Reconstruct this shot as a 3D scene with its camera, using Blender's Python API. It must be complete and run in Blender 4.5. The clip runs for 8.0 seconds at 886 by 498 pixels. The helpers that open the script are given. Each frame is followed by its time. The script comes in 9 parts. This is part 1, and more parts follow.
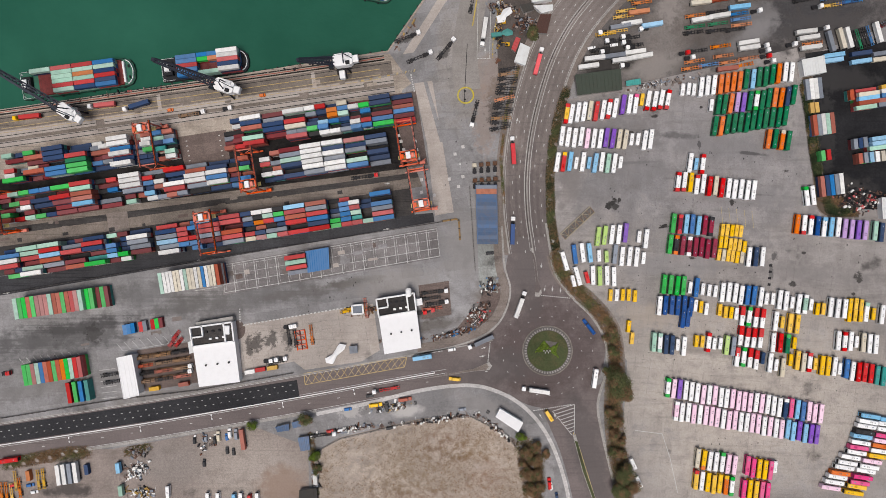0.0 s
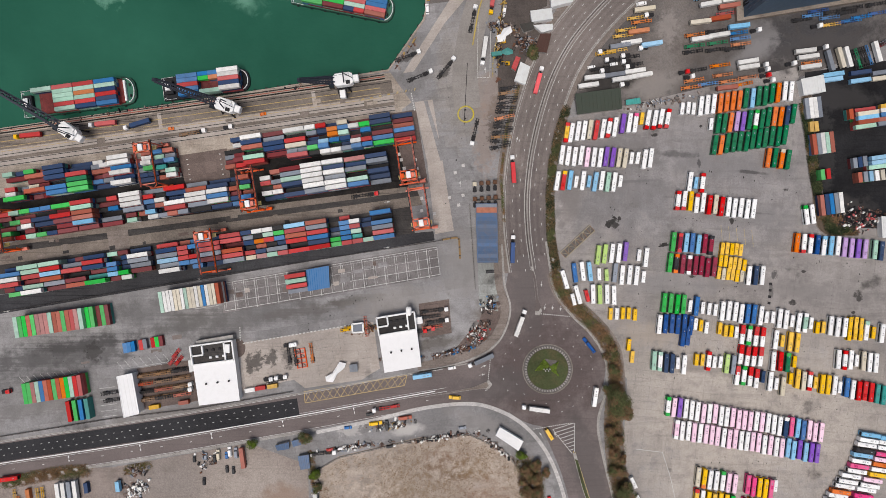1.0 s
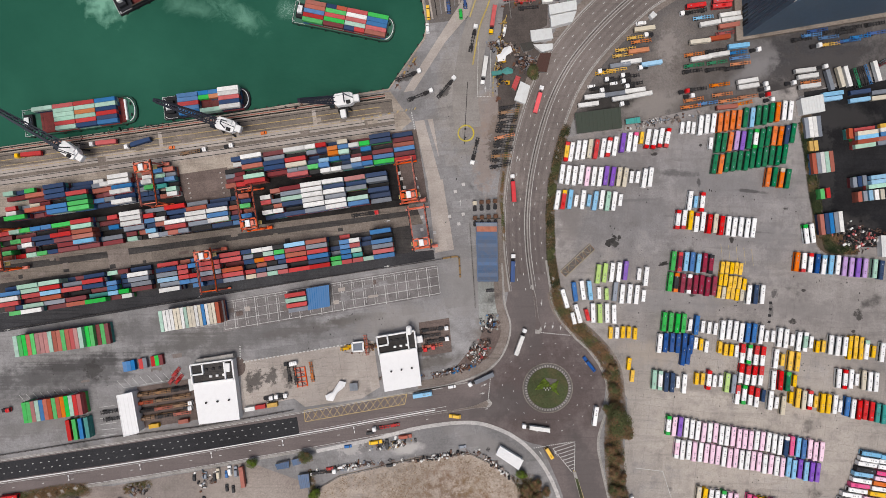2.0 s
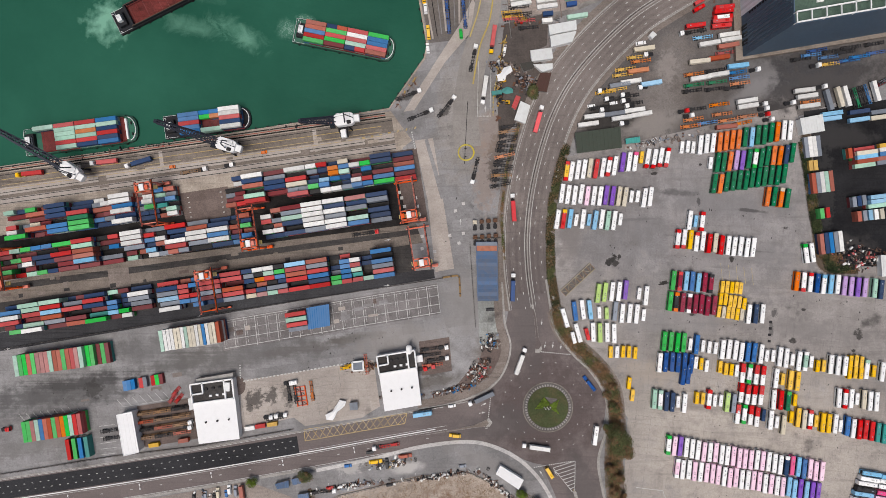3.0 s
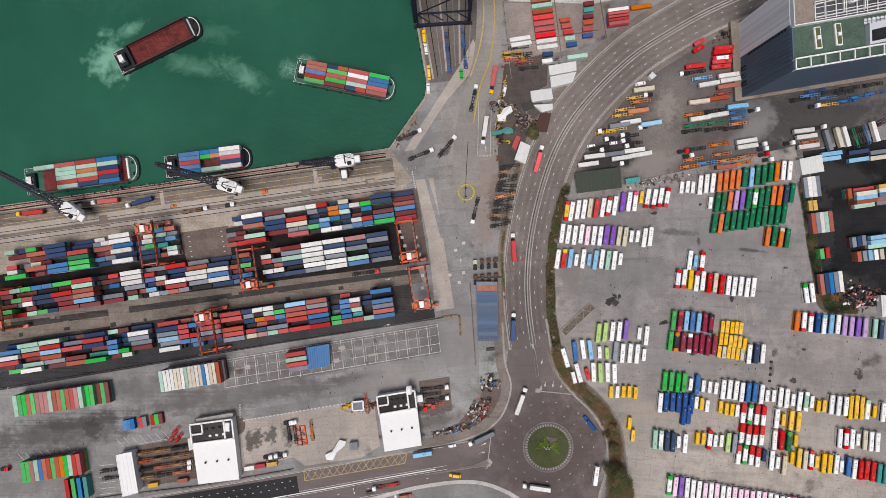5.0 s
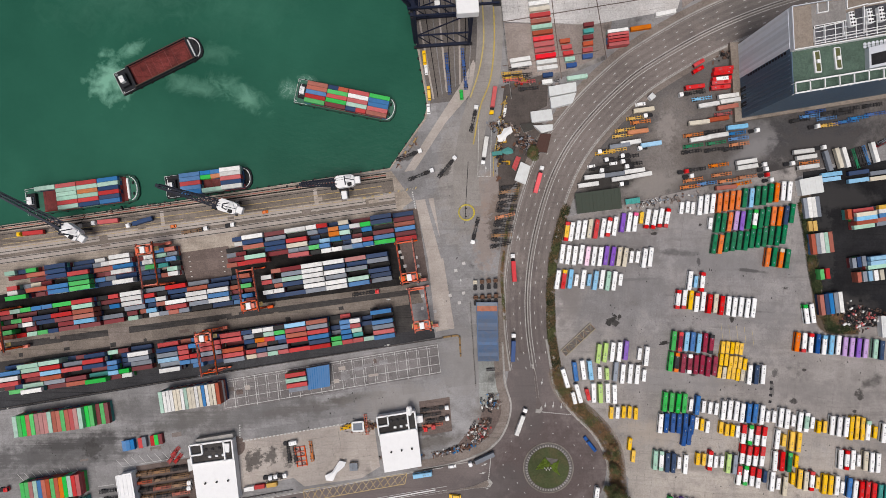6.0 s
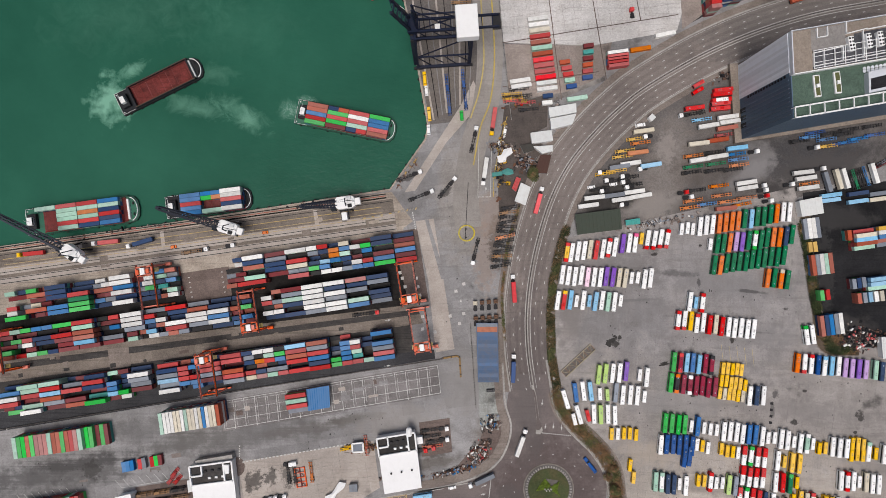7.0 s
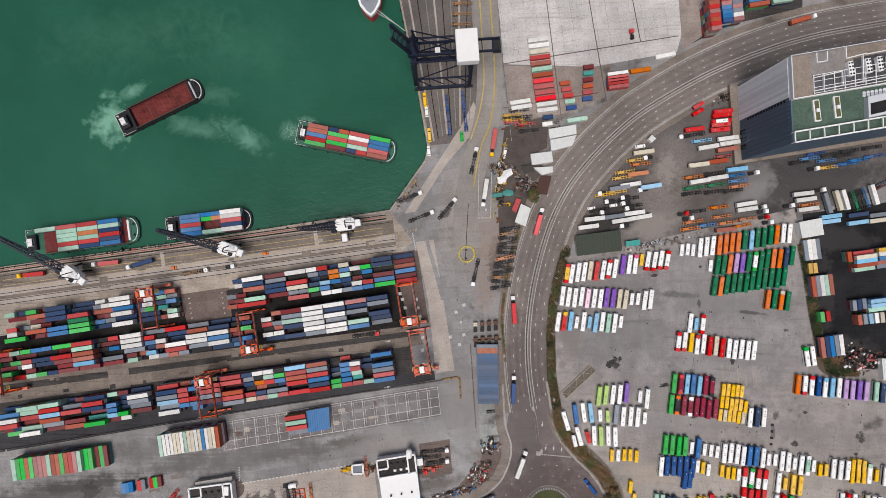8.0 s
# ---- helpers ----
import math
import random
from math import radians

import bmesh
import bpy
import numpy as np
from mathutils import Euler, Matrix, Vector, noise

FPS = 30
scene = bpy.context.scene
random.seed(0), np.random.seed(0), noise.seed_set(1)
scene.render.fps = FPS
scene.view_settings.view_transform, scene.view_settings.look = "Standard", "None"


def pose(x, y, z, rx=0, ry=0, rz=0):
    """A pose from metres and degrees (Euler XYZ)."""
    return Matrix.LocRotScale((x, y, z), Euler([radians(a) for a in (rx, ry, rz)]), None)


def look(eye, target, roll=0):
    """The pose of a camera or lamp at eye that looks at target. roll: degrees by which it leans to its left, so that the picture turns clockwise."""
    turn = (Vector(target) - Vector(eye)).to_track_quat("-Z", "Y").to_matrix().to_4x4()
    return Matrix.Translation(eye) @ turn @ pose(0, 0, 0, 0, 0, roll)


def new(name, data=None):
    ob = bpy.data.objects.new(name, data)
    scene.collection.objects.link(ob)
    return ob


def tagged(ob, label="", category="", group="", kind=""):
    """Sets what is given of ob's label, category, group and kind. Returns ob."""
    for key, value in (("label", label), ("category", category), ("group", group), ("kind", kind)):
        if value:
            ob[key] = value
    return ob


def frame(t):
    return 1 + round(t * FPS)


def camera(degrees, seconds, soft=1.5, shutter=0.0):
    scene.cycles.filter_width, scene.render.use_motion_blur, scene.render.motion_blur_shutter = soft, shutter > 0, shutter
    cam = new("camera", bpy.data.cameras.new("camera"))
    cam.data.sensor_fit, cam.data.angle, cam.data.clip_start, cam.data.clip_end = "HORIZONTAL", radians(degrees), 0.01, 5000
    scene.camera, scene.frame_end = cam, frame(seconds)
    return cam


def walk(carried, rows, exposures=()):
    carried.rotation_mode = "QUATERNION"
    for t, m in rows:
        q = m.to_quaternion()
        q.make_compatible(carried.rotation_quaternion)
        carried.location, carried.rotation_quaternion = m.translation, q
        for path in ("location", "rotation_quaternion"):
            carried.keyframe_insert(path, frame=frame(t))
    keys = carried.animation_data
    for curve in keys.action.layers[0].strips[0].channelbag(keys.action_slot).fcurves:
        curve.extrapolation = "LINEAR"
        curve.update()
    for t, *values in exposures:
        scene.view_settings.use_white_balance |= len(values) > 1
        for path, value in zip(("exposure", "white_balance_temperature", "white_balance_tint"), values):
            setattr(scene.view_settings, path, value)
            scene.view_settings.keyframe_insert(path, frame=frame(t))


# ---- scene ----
cam = camera(73.7, 8.0, soft=0.5)
# the path of the drone: seconds, place in metres, turn in degrees; it looks straight down
ROWS = [
    (0.0, -0.000, 13.718, 352.699, -1.1262, 0.0883, 0.0053),
    (0.5, -0.042, 18.316, 352.781, -0.9855, 0.0891, 0.0169),
    (1.0, -0.084, 22.970, 352.863, -0.8448, 0.0898, 0.0285),
    (1.5, -0.126, 27.681, 352.945, -0.7041, 0.0906, 0.0401),
    (3.0, -0.251, 42.155, 353.191, -0.2819, 0.0928, 0.0748),
    (3.5, -0.293, 47.092, 353.273, -0.1412, 0.0936, 0.0864),
    (4.0, -0.335, 52.087, 353.355, -0.0005, 0.0943, 0.0980),
    (4.5, -0.377, 57.138, 353.437, 0.1403, 0.0951, 0.1096),
    (6.0, -0.502, 72.632, 353.684, 0.5624, 0.0973, 0.1444),
    (6.5, -0.544, 77.910, 353.766, 0.7031, 0.0981, 0.1560),
    (7.0, -0.586, 83.245, 353.848, 0.8439, 0.0988, 0.1676),
    (7.5, -0.628, 88.637, 353.930, 0.9846, 0.0996, 0.1791),
    (8.0, -0.670, 94.085, 354.012, 1.1253, 0.1003, 0.1907),
]
walk(cam, [(t, pose(x, y, z, rx, ry, rz)) for t, x, y, z, rx, ry, rz in ROWS])

# ---- light: a bright overcast day ----
world = bpy.data.worlds.new("sky")
scene.world = world
world.use_nodes = True
_n = world.node_tree.nodes
_sky = _n.new("ShaderNodeTexSky")
_sky.sky_type, _sky.sun_disc = "NISHITA", False
_sky.sun_elevation, _sky.sun_rotation = radians(73), radians(197)
_sky.air_density, _sky.dust_density, _sky.ozone_density = 1.0, 4.0, 1.0
_haze = _n.new("ShaderNodeMix")
_haze.data_type, _haze.blend_type = "RGBA", "MULTIPLY"
_haze.inputs[0].default_value, _haze.inputs[7].default_value = 1.0, (1.0, 0.958, 0.912, 1)
world.node_tree.links.new(_sky.outputs[0], _haze.inputs[6])
world.node_tree.links.new(_haze.outputs[2], _n["Background"].inputs[0])
_n["Background"].inputs[1].default_value = 0.082
_sun = new("sun", bpy.data.lights.new("sun", "SUN"))
_sun.data.energy, _sun.data.angle, _sun.data.color = 2.75, radians(28), (1.0, 0.960, 0.935)
_sun.matrix_world = look((-30, -100, 340), (0, 0, 0))
scene.view_settings.exposure = -0.15

SLOPE = radians(8.93)   # the yard's rows run this far off east


# ---- materials ----
def nodes(name):
    m = bpy.data.materials.new(name)
    m.use_nodes = True
    t = m.node_tree
    return m, t, t.nodes["Principled BSDF"]


def tex(t, kind, vec=None, **values):
    n = t.nodes.new(kind)
    for k, v in values.items():
        n.inputs[k].default_value = v
    if vec is not None:
        t.links.new(vec, n.inputs["Vector"])
    return n


def mix(t, fac, a, b, how="MIX"):
    n = t.nodes.new("ShaderNodeMix")
    n.data_type, n.blend_type = "RGBA", how
    for sock, v in ((n.inputs[0], fac), (n.inputs[6], a), (n.inputs[7], b)):
        if isinstance(v, (int, float)):
            sock.default_value = v
        elif isinstance(v, tuple):
            sock.default_value = (*v[:3], 1)
        else:
            t.links.new(v, sock)
    return n.outputs[2]


def ramp(t, fac, lo, hi, a=0.0, b=1.0):
    n = t.nodes.new("ShaderNodeMapRange")
    n.clamp = True
    t.links.new(fac, n.inputs[0])
    for i, v in zip((1, 2, 3, 4), (lo, hi, a, b)):
        n.inputs[i].default_value = v
    return n.outputs[0]


def maths(t, op, a, b=0.0):
    n = t.nodes.new("ShaderNodeMath")
    n.operation = op
    for sock, v in zip(n.inputs, (a, b)):
        if isinstance(v, (int, float)):
            sock.default_value = v
        else:
            t.links.new(v, sock)
    return n.outputs[0]


def place(t, turn=0.0, stretch=(1, 1, 1)):
    g = t.nodes.new("ShaderNodeNewGeometry")
    m = t.nodes.new("ShaderNodeMapping")
    m.inputs["Rotation"].default_value[2] = turn
    m.inputs["Scale"].default_value = stretch
    t.links.new(g.outputs["Position"], m.inputs[0])
    return m.outputs[0]


def bump(t, p, height, strength=0.3, dist=0.02):
    b = t.nodes.new("ShaderNodeBump")
    b.inputs["Strength"].default_value, b.inputs["Distance"].default_value = strength, dist
    t.links.new(height, b.inputs["Height"])
    t.links.new(b.outputs[0], p.inputs["Normal"])


def reach(t, v, centre, rx, ry, turned, ang):
    """1 at the middle of an ellipse on the ground, 0 at its rim; v is the place turned by -turned degrees."""
    c = Matrix.Rotation(radians(-turned), 2) @ Vector(centre)
    mp = t.nodes.new("ShaderNodeMapping")
    mp.vector_type = "TEXTURE"
    mp.inputs["Location"].default_value = (c.x, c.y, 0)
    mp.inputs["Rotation"].default_value = (0, 0, radians(ang - turned))
    mp.inputs["Scale"].default_value = (rx, ry, 1000)
    t.links.new(v, mp.inputs[0])
    ln = t.nodes.new("ShaderNodeVectorMath")
    ln.operation = "LENGTH"
    t.links.new(mp.outputs[0], ln.inputs[0])
    return ramp(t, ln.outputs["Value"], 0.0, 1.0, 1, 0)


def paving(name, rgb, vary=0.25, stain=0.5, dirt=(0.10, 0.075, 0.055), patches=0.25, streak=0.3, turn=None, rough=0.85, spots=(), cracks=0.2, grain=0.45, cross=0.0, smear=False, mottle=False, band=0.7):
    """Weathered ground: broad tone shifts, dirt clouds, oil marks, repair patches, tyre streaks and grit."""
    m, t, p = nodes(name)
    turn = SLOPE if turn is None else turn
    v = place(t, -turn)
    dark, light = tuple(c * (1 - vary) for c in rgb), tuple(min(1, c * (1 + vary)) for c in rgb)
    broad = tex(t, "ShaderNodeTexNoise", v, Scale=0.018, Detail=6, Roughness=0.65)
    col = mix(t, ramp(t, broad.outputs[0], 0.36, 0.64), dark, light)
    mid = tex(t, "ShaderNodeTexNoise", v, Scale=0.11, Detail=7, Roughness=0.7)
    st = tex(t, "ShaderNodeTexNoise", place(t, -turn, (0.02, band, 1)), Scale=1.0, Detail=5, Roughness=0.6)
    blot = tex(t, "ShaderNodeTexNoise", v, Scale=0.24 if mottle else 0.32, Detail=10 if mottle else 7, Roughness=0.74 if mottle else 0.7)

    def spread(col, spot):
        (cx, cy), rx, ry, ang, tint, amount = spot
        near = reach(t, v, (cx, cy), rx, ry, math.degrees(turn), ang)
        if mottle:
            edge = maths(t, "ADD", maths(t, "MULTIPLY", near, 0.45), maths(t, "MULTIPLY", maths(t, "SUBTRACT", blot.outputs[0], 0.5), 3.0))
            return mix(t, maths(t, "MULTIPLY", ramp(t, edge, 0.1, 0.9, 0, amount * 0.9), ramp(t, near, 0.0, 0.5)), col, tint)
        edge = maths(t, "ADD", near, maths(t, "MULTIPLY", maths(t, "SUBTRACT", (mid if rx > 12 else blot).outputs[0], 0.5), 1.8 if rx > 12 else 2.6))
        if smear and ang == 9 and rx > 20:
            edge = maths(t, "ADD", edge, maths(t, "MULTIPLY", maths(t, "SUBTRACT", st.outputs[0], 0.5), 0.9))
        lay = maths(t, "MULTIPLY", ramp(t, edge, 0.15 if rx > 12 else 0.3, 0.6 if rx > 12 else 0.58, 0, amount), ramp(t, near, 0.0, 0.3))
        return mix(t, lay, col, tint)

    # broad tints lie under the dirt, slabs and streaks, small stains over them
    broad_tints = [s for s in spots if min(s[1], s[2]) > 20 and not mottle]
    for spot in broad_tints:
        col = spread(col, spot)
    col = mix(t, ramp(t, mid.outputs[0], 0.46, 0.64, 0, stain * 0.7), col, dirt)
    br = tex(t, "ShaderNodeTexBrick", v, Scale=1.0)
    br.inputs["Brick Width"].default_value, br.inputs["Row Height"].default_value = 13.0, 7.0
    br.inputs["Mortar Size"].default_value = 0.07
    br.inputs["Color1"].default_value, br.inputs["Color2"].default_value = (0.30, 0.30, 0.30, 1), (0.66, 0.66, 0.66, 1)
    br.inputs["Mortar"].default_value = (0.2, 0.2, 0.2, 1)
    col = mix(t, patches, col, br.outputs[0], "OVERLAY")
    col = mix(t, ramp(t, st.outputs[0], 0.54, 0.72, 0, streak), col, tuple(c * 0.35 for c in rgb))
    if cross:
        cv = place(t, -turn, (band * 0.8, 0.03, 1))
        ct = tex(t, "ShaderNodeTexNoise", cv, Scale=1.0, Detail=5, Roughness=0.65)
        col = mix(t, ramp(t, ct.outputs[0], 0.52, 0.74, 0, cross), col, tuple(c * 0.45 for c in rgb))
        col = mix(t, ramp(t, ct.outputs[0], 0.30, 0.46, cross, 0), col, tuple(min(1, c * 1.35) for c in rgb))
    oil = tex(t, "ShaderNodeTexNoise", v, Scale=0.05, Detail=6, Roughness=0.55)
    col = mix(t, ramp(t, oil.outputs[0], 0.63, 0.72, 0, stain), col, (0.035, 0.033, 0.032))
    grit = tex(t, "ShaderNodeTexNoise", v, Scale=0.9, Detail=8, Roughness=0.85)
    col = mix(t, grain, col, ramp(t, grit.outputs[0], 0.32, 0.68, 0.15, 0.85), "OVERLAY")
    fine = tex(t, "ShaderNodeTexNoise", v, Scale=2.6, Detail=4, Roughness=0.8)
    col = mix(t, grain * 0.6, col, ramp(t, fine.outputs[0], 0.3, 0.7, 0.15, 0.85), "OVERLAY")
    crack = tex(t, "ShaderNodeTexVoronoi", v, Scale=0.11)
    crack.feature = "DISTANCE_TO_EDGE"
    wob = tex(t, "ShaderNodeTexNoise", v, Scale=0.05, Detail=2)
    hair = maths(t, "MULTIPLY", ramp(t, crack.outputs["Distance"], 0.004, 0.016, 1, 0), ramp(t, wob.outputs[0], 0.48, 0.56, 0, cracks))
    col = mix(t, hair, col, tuple(c * 0.4 for c in rgb))
    for spot in spots:
        if spot not in broad_tints:
            col = spread(col, spot)
    t.links.new(col, p.inputs["Base Color"])
    t.links.new(ramp(t, mid.outputs[0], 0.3, 0.7, rough - 0.12, rough + 0.08), p.inputs["Roughness"])
    p.inputs["Specular IOR Level"].default_value = 0.03
    bump(t, p, grit.outputs[0], 0.4, 0.05)
    return m


def paint(name, rgb, rough=0.5, metal=0.0, grime=0.35, vary=0.12, soil=(0.06, 0.044, 0.035), vivid=(0.78, 1.08)):
    """Painted steel or plastic, sun-faded, with dust and rust clouds; each object a little different."""
    m, t, p = nodes(name)
    v = place(t)
    info = t.nodes.new("ShaderNodeObjectInfo")
    hsv = t.nodes.new("ShaderNodeHueSaturation")
    hsv.inputs["Color"].default_value = (*rgb, 1)
    t.links.new(ramp(t, info.outputs["Random"], 0, 1, 1 - vary, 1 + vary), hsv.inputs["Value"])
    t.links.new(ramp(t, maths(t, "FRACT", maths(t, "MULTIPLY", info.outputs["Random"], 7.31)), 0, 1, *vivid), hsv.inputs["Saturation"])
    a = tex(t, "ShaderNodeTexNoise", v, Scale=0.35, Detail=6, Roughness=0.7)
    b = tex(t, "ShaderNodeTexNoise", v, Scale=1.7, Detail=5, Roughness=0.7)
    col = mix(t, ramp(t, a.outputs[0], 0.45, 0.75, 0, grime), hsv.outputs[0], soil)
    col = mix(t, ramp(t, b.outputs[0], 0.56, 0.8, 0, grime), col, tuple(0.72 * c + 0.28 * s for c, s in zip(rgb, (0.35, 0.32, 0.30))))
    t.links.new(col, p.inputs["Base Color"])
    t.links.new(ramp(t, b.outputs[0], 0.3, 0.7, rough - 0.1, rough + 0.15), p.inputs["Roughness"])
    p.inputs["Metallic"].default_value = metal
    p.inputs["Specular IOR Level"].default_value = 0.10
    bump(t, p, b.outputs[0], 0.15, 0.02)
    return m


def foliage(name, rgb, alt=None):
    m, t, p = nodes(name)
    v = place(t)
    a = tex(t, "ShaderNodeTexNoise", v, Scale=0.6, Detail=5)
    g = t.nodes.new("ShaderNodeNewGeometry")
    col = mix(t, ramp(t, a.outputs[0], 0.35, 0.65), tuple(c * 0.5 for c in rgb), tuple(c * 1.5 for c in rgb))
    col = mix(t, ramp(t, g.outputs["Random Per Island"], 0, 1, 0, 0.95 if alt else 0.5), col, alt or tuple(c * w for c, w in zip(rgb, (1.9, 1.4, 0.9))))
    t.links.new(col, p.inputs["Base Color"])
    p.inputs["Roughness"].default_value = 0.8
    p.inputs["Specular IOR Level"].default_value = 0.15
    return m


def sea():
    """Green harbour water with ripples, murk and the foam of working barges."""
    m, t, p = nodes("harbour_water")
    v = place(t)
    a = tex(t, "ShaderNodeTexNoise", v, Scale=0.012, Detail=5, Roughness=0.6)
    col = mix(t, ramp(t, a.outputs[0], 0.3, 0.7), (0.0122, 0.073, 0.046), (0.0245, 0.115, 0.074))
    fx = tex(t, "ShaderNodeTexNoise", v, Scale=0.10, Detail=10, Roughness=0.72, Distortion=0.6)
    curl = tex(t, "ShaderNodeTexNoise", v, Scale=0.16, Detail=6, Roughness=0.55)
    ridge = tex(t, "ShaderNodeTexNoise", v, Scale=0.3, Detail=8, Roughness=0.75, Distortion=0.5)
    thread = ramp(t, maths(t, "ABSOLUTE", maths(t, "SUBTRACT", ridge.outputs[0], 0.5)), 0.0, 0.022, 1, 0)
    for (cx, cy), rx, ry, turn, amount in FOAM:
        mp = t.nodes.new("ShaderNodeMapping")
        mp.vector_type = "TEXTURE"
        mp.inputs["Location"].default_value = (cx, cy, -2.2)
        mp.inputs["Rotation"].default_value = (0, 0, radians(turn))
        mp.inputs["Scale"].default_value = (rx, ry, 50)
        t.links.new(v, mp.inputs[0])
        ln = t.nodes.new("ShaderNodeVectorMath")
        ln.operation = "LENGTH"
        t.links.new(mp.outputs[0], ln.inputs[0])
        near = ramp(t, ln.outputs["Value"], 0.15, 1.0, 1, 0)
        f = ramp(t, maths(t, "ADD", (curl if amount > 0.8 else fx).outputs[0], maths(t, "MULTIPLY", near, 0.42)), 0.60, 0.92 if amount > 0.8 else 1.0, 0, amount)
        f = maths(t, "MULTIPLY", f, ramp(t, near, 0.0, 0.25))
        col = mix(t, f, col, (0.17, 0.37, 0.27))
        if rx < 13:
            col = mix(t, maths(t, "MULTIPLY", thread, ramp(t, near, 0.3, 0.9, 0, 0.6)), col, (0.45, 0.60, 0.53))
    t.links.new(col, p.inputs["Base Color"])
    p.inputs["Roughness"].default_value = 0.22
    p.inputs["IOR"].default_value = 1.33
    p.inputs["Specular IOR Level"].default_value = 0.32
    r1 = tex(t, "ShaderNodeTexNoise", place(t, 0.5, (1.0, 1.8, 1)), Scale=0.22, Detail=6, Roughness=0.6)
    bump(t, p, r1.outputs[0], 0.22, 0.8)
    return m


FOAM = [((-203.0, 177.6), 22, 19, 80, 1.0), ((-189.0, 196.5), 15, 6, 30, 0.75), ((-151.0, 174.0), 34, 9, -10, 0.38), ((-124.0, 171.0), 30, 10, -28, 0.40), ((-144.3, 194.6), 26, 9, -8, 0.22),
        ((-94.0, 172.0), 9, 10, 60, 0.30), ((-83.3, 178.4), 10, 4, -12, 0.35), ((-118.5, 165.6), 14, 8, -60, 0.4), ((-187.4, 230.5), 80, 30, 10, 0.10), ((-128.1, 223.9), 60, 30, 0, 0.06)]
DARK, SOOT, TAN, GREY = (0.045, 0.042, 0.040), (0.075, 0.072, 0.072), (0.47, 0.420, 0.368), (0.25, 0.24, 0.24)
LOT_SPOTS = [((152.7, 60.0), 130, 82, 0, (0.262, 0.250, 0.251), 0.85),
             ((105.7, 44.1), 60, 22, 0, (0.20, 0.193, 0.195), 0.6),
             ((169.4, 67.6), 60, 12, -5, (0.19, 0.183, 0.185), 0.5),
             ((186.5, 37.4), 60, 10, -5, (0.20, 0.19, 0.19), 0.5),
             ((207.2, -6.3), 70, 9, -5, (0.20, 0.185, 0.18), 0.5)]
LOT_SPOTS += [((173.9, -53.7), 70, 8, -5, (0.21, 0.19, 0.18), 0.5),
              ((187.7, -80.9), 150, 75, -8, TAN, 0.75),
              ((157.7, -128.7), 60, 50, 0, TAN, 0.5),
              ((98.9, 67.6), 40, 45, 0, (0.19, 0.182, 0.182), 0.7),
              ((136.4, -3.0), 45, 12, 0, GREY, 0.5)]
LOT_SPOTS += [((123.1, -33.4), 30, 10, 0, (0.36, 0.31, 0.26), 0.6),
              ((100.8, 33.1), 5.5, 5, 0, DARK, 0.9),
              ((104.4, 36.1), 1.6, 2.6, 0, DARK, 0.95),
              ((131.5, 20.3), 4, 1.8, 0, DARK, 0.95),
              ((147.8, 1.4), 3, 1.6, 0, DARK, 0.9)]
LOT_SPOTS += [((152.4, 91.0), 1.8, 1.6, 0, DARK, 0.95),
              ((124.9, 85.7), 3.2, 1.8, 0, DARK, 0.95),
              ((208.3, -14.1), 3.4, 3, 0, DARK, 0.9),
              ((247.3, -10.0), 4, 5, 0, DARK, 0.85),
              ((244.4, -20.2), 2, 1.6, 0, DARK, 0.9)]
LOT_SPOTS += [((214.8, 4.5), 2.4, 1.4, 0, DARK, 0.9),
              ((171.4, 35.1), 2, 4, 0, DARK, 0.95),
              ((197.0, 2.1), 3.4, 4, 0, SOOT, 0.8),
              ((195.0, -7.4), 2.2, 9, 0, SOOT, 0.6),
              ((203.4, 53.2), 3, 1.3, 0, DARK, 0.9)]
LOT_SPOTS += [((182.8, 63.6), 14, 1.6, -6, SOOT, 0.8),
              ((139.1, 74.3), 16, 3, -4, SOOT, 0.6),
              ((151.6, 69.3), 1.6, 7, 0, SOOT, 0.8),
              ((111.3, 76.0), 2.4, 1.4, 0, DARK, 0.85),
              ((117.8, 8.1), 5, 1.6, 0, DARK, 0.8)]
LOT_SPOTS += [((160.0, 47.0), 40, 1.4, -4, SOOT, 0.5), ((176.0, 40.0), 30, 1.0, -4, SOOT, 0.45), ((110.0, 58.0), 24, 1.6, 3, SOOT, 0.5), ((196.0, 72.0), 9, 2.0, 12, SOOT, 0.6)]
LOT_SPOTS += [((75.5, 44.1), 22, 10, 70, (0.20, 0.18, 0.17), 0.6),
              ((115.8, 54.2), 30, 10, 0, (0.20, 0.19, 0.19), 0.5)]
YARD_SPOTS = [((9.8, 117.7), 24, 55, 0, (0.305, 0.28, 0.258), 0.75),
              ((24.3, 82.7), 11, 34, 0, (0.28, 0.222, 0.19), 0.6),
              ((-232.1, -47.1), 75, 16, 9, (0.10, 0.097, 0.097), 0.65),
              ((-120.2, -23.3), 75, 12, 9, (0.12, 0.115, 0.113), 0.6),
              ((-177.6, -19.9), 40, 10, 9, (0.12, 0.115, 0.113), 0.5)]
YARD_SPOTS += [((-215.1, -39.6), 42, 6, 9, SOOT, 0.85),
               ((-210.1, -43.7), 9, 9, 9, DARK, 0.6),
               ((-245.7, -47.1), 40, 10, 9, SOOT, 0.35),
               ((-150.6, -26.7), 40, 8, 9, (0.12, 0.115, 0.11), 0.5),
               ((-76.2, -18.2), 50, 5, 9, (0.13, 0.12, 0.115), 0.6)]
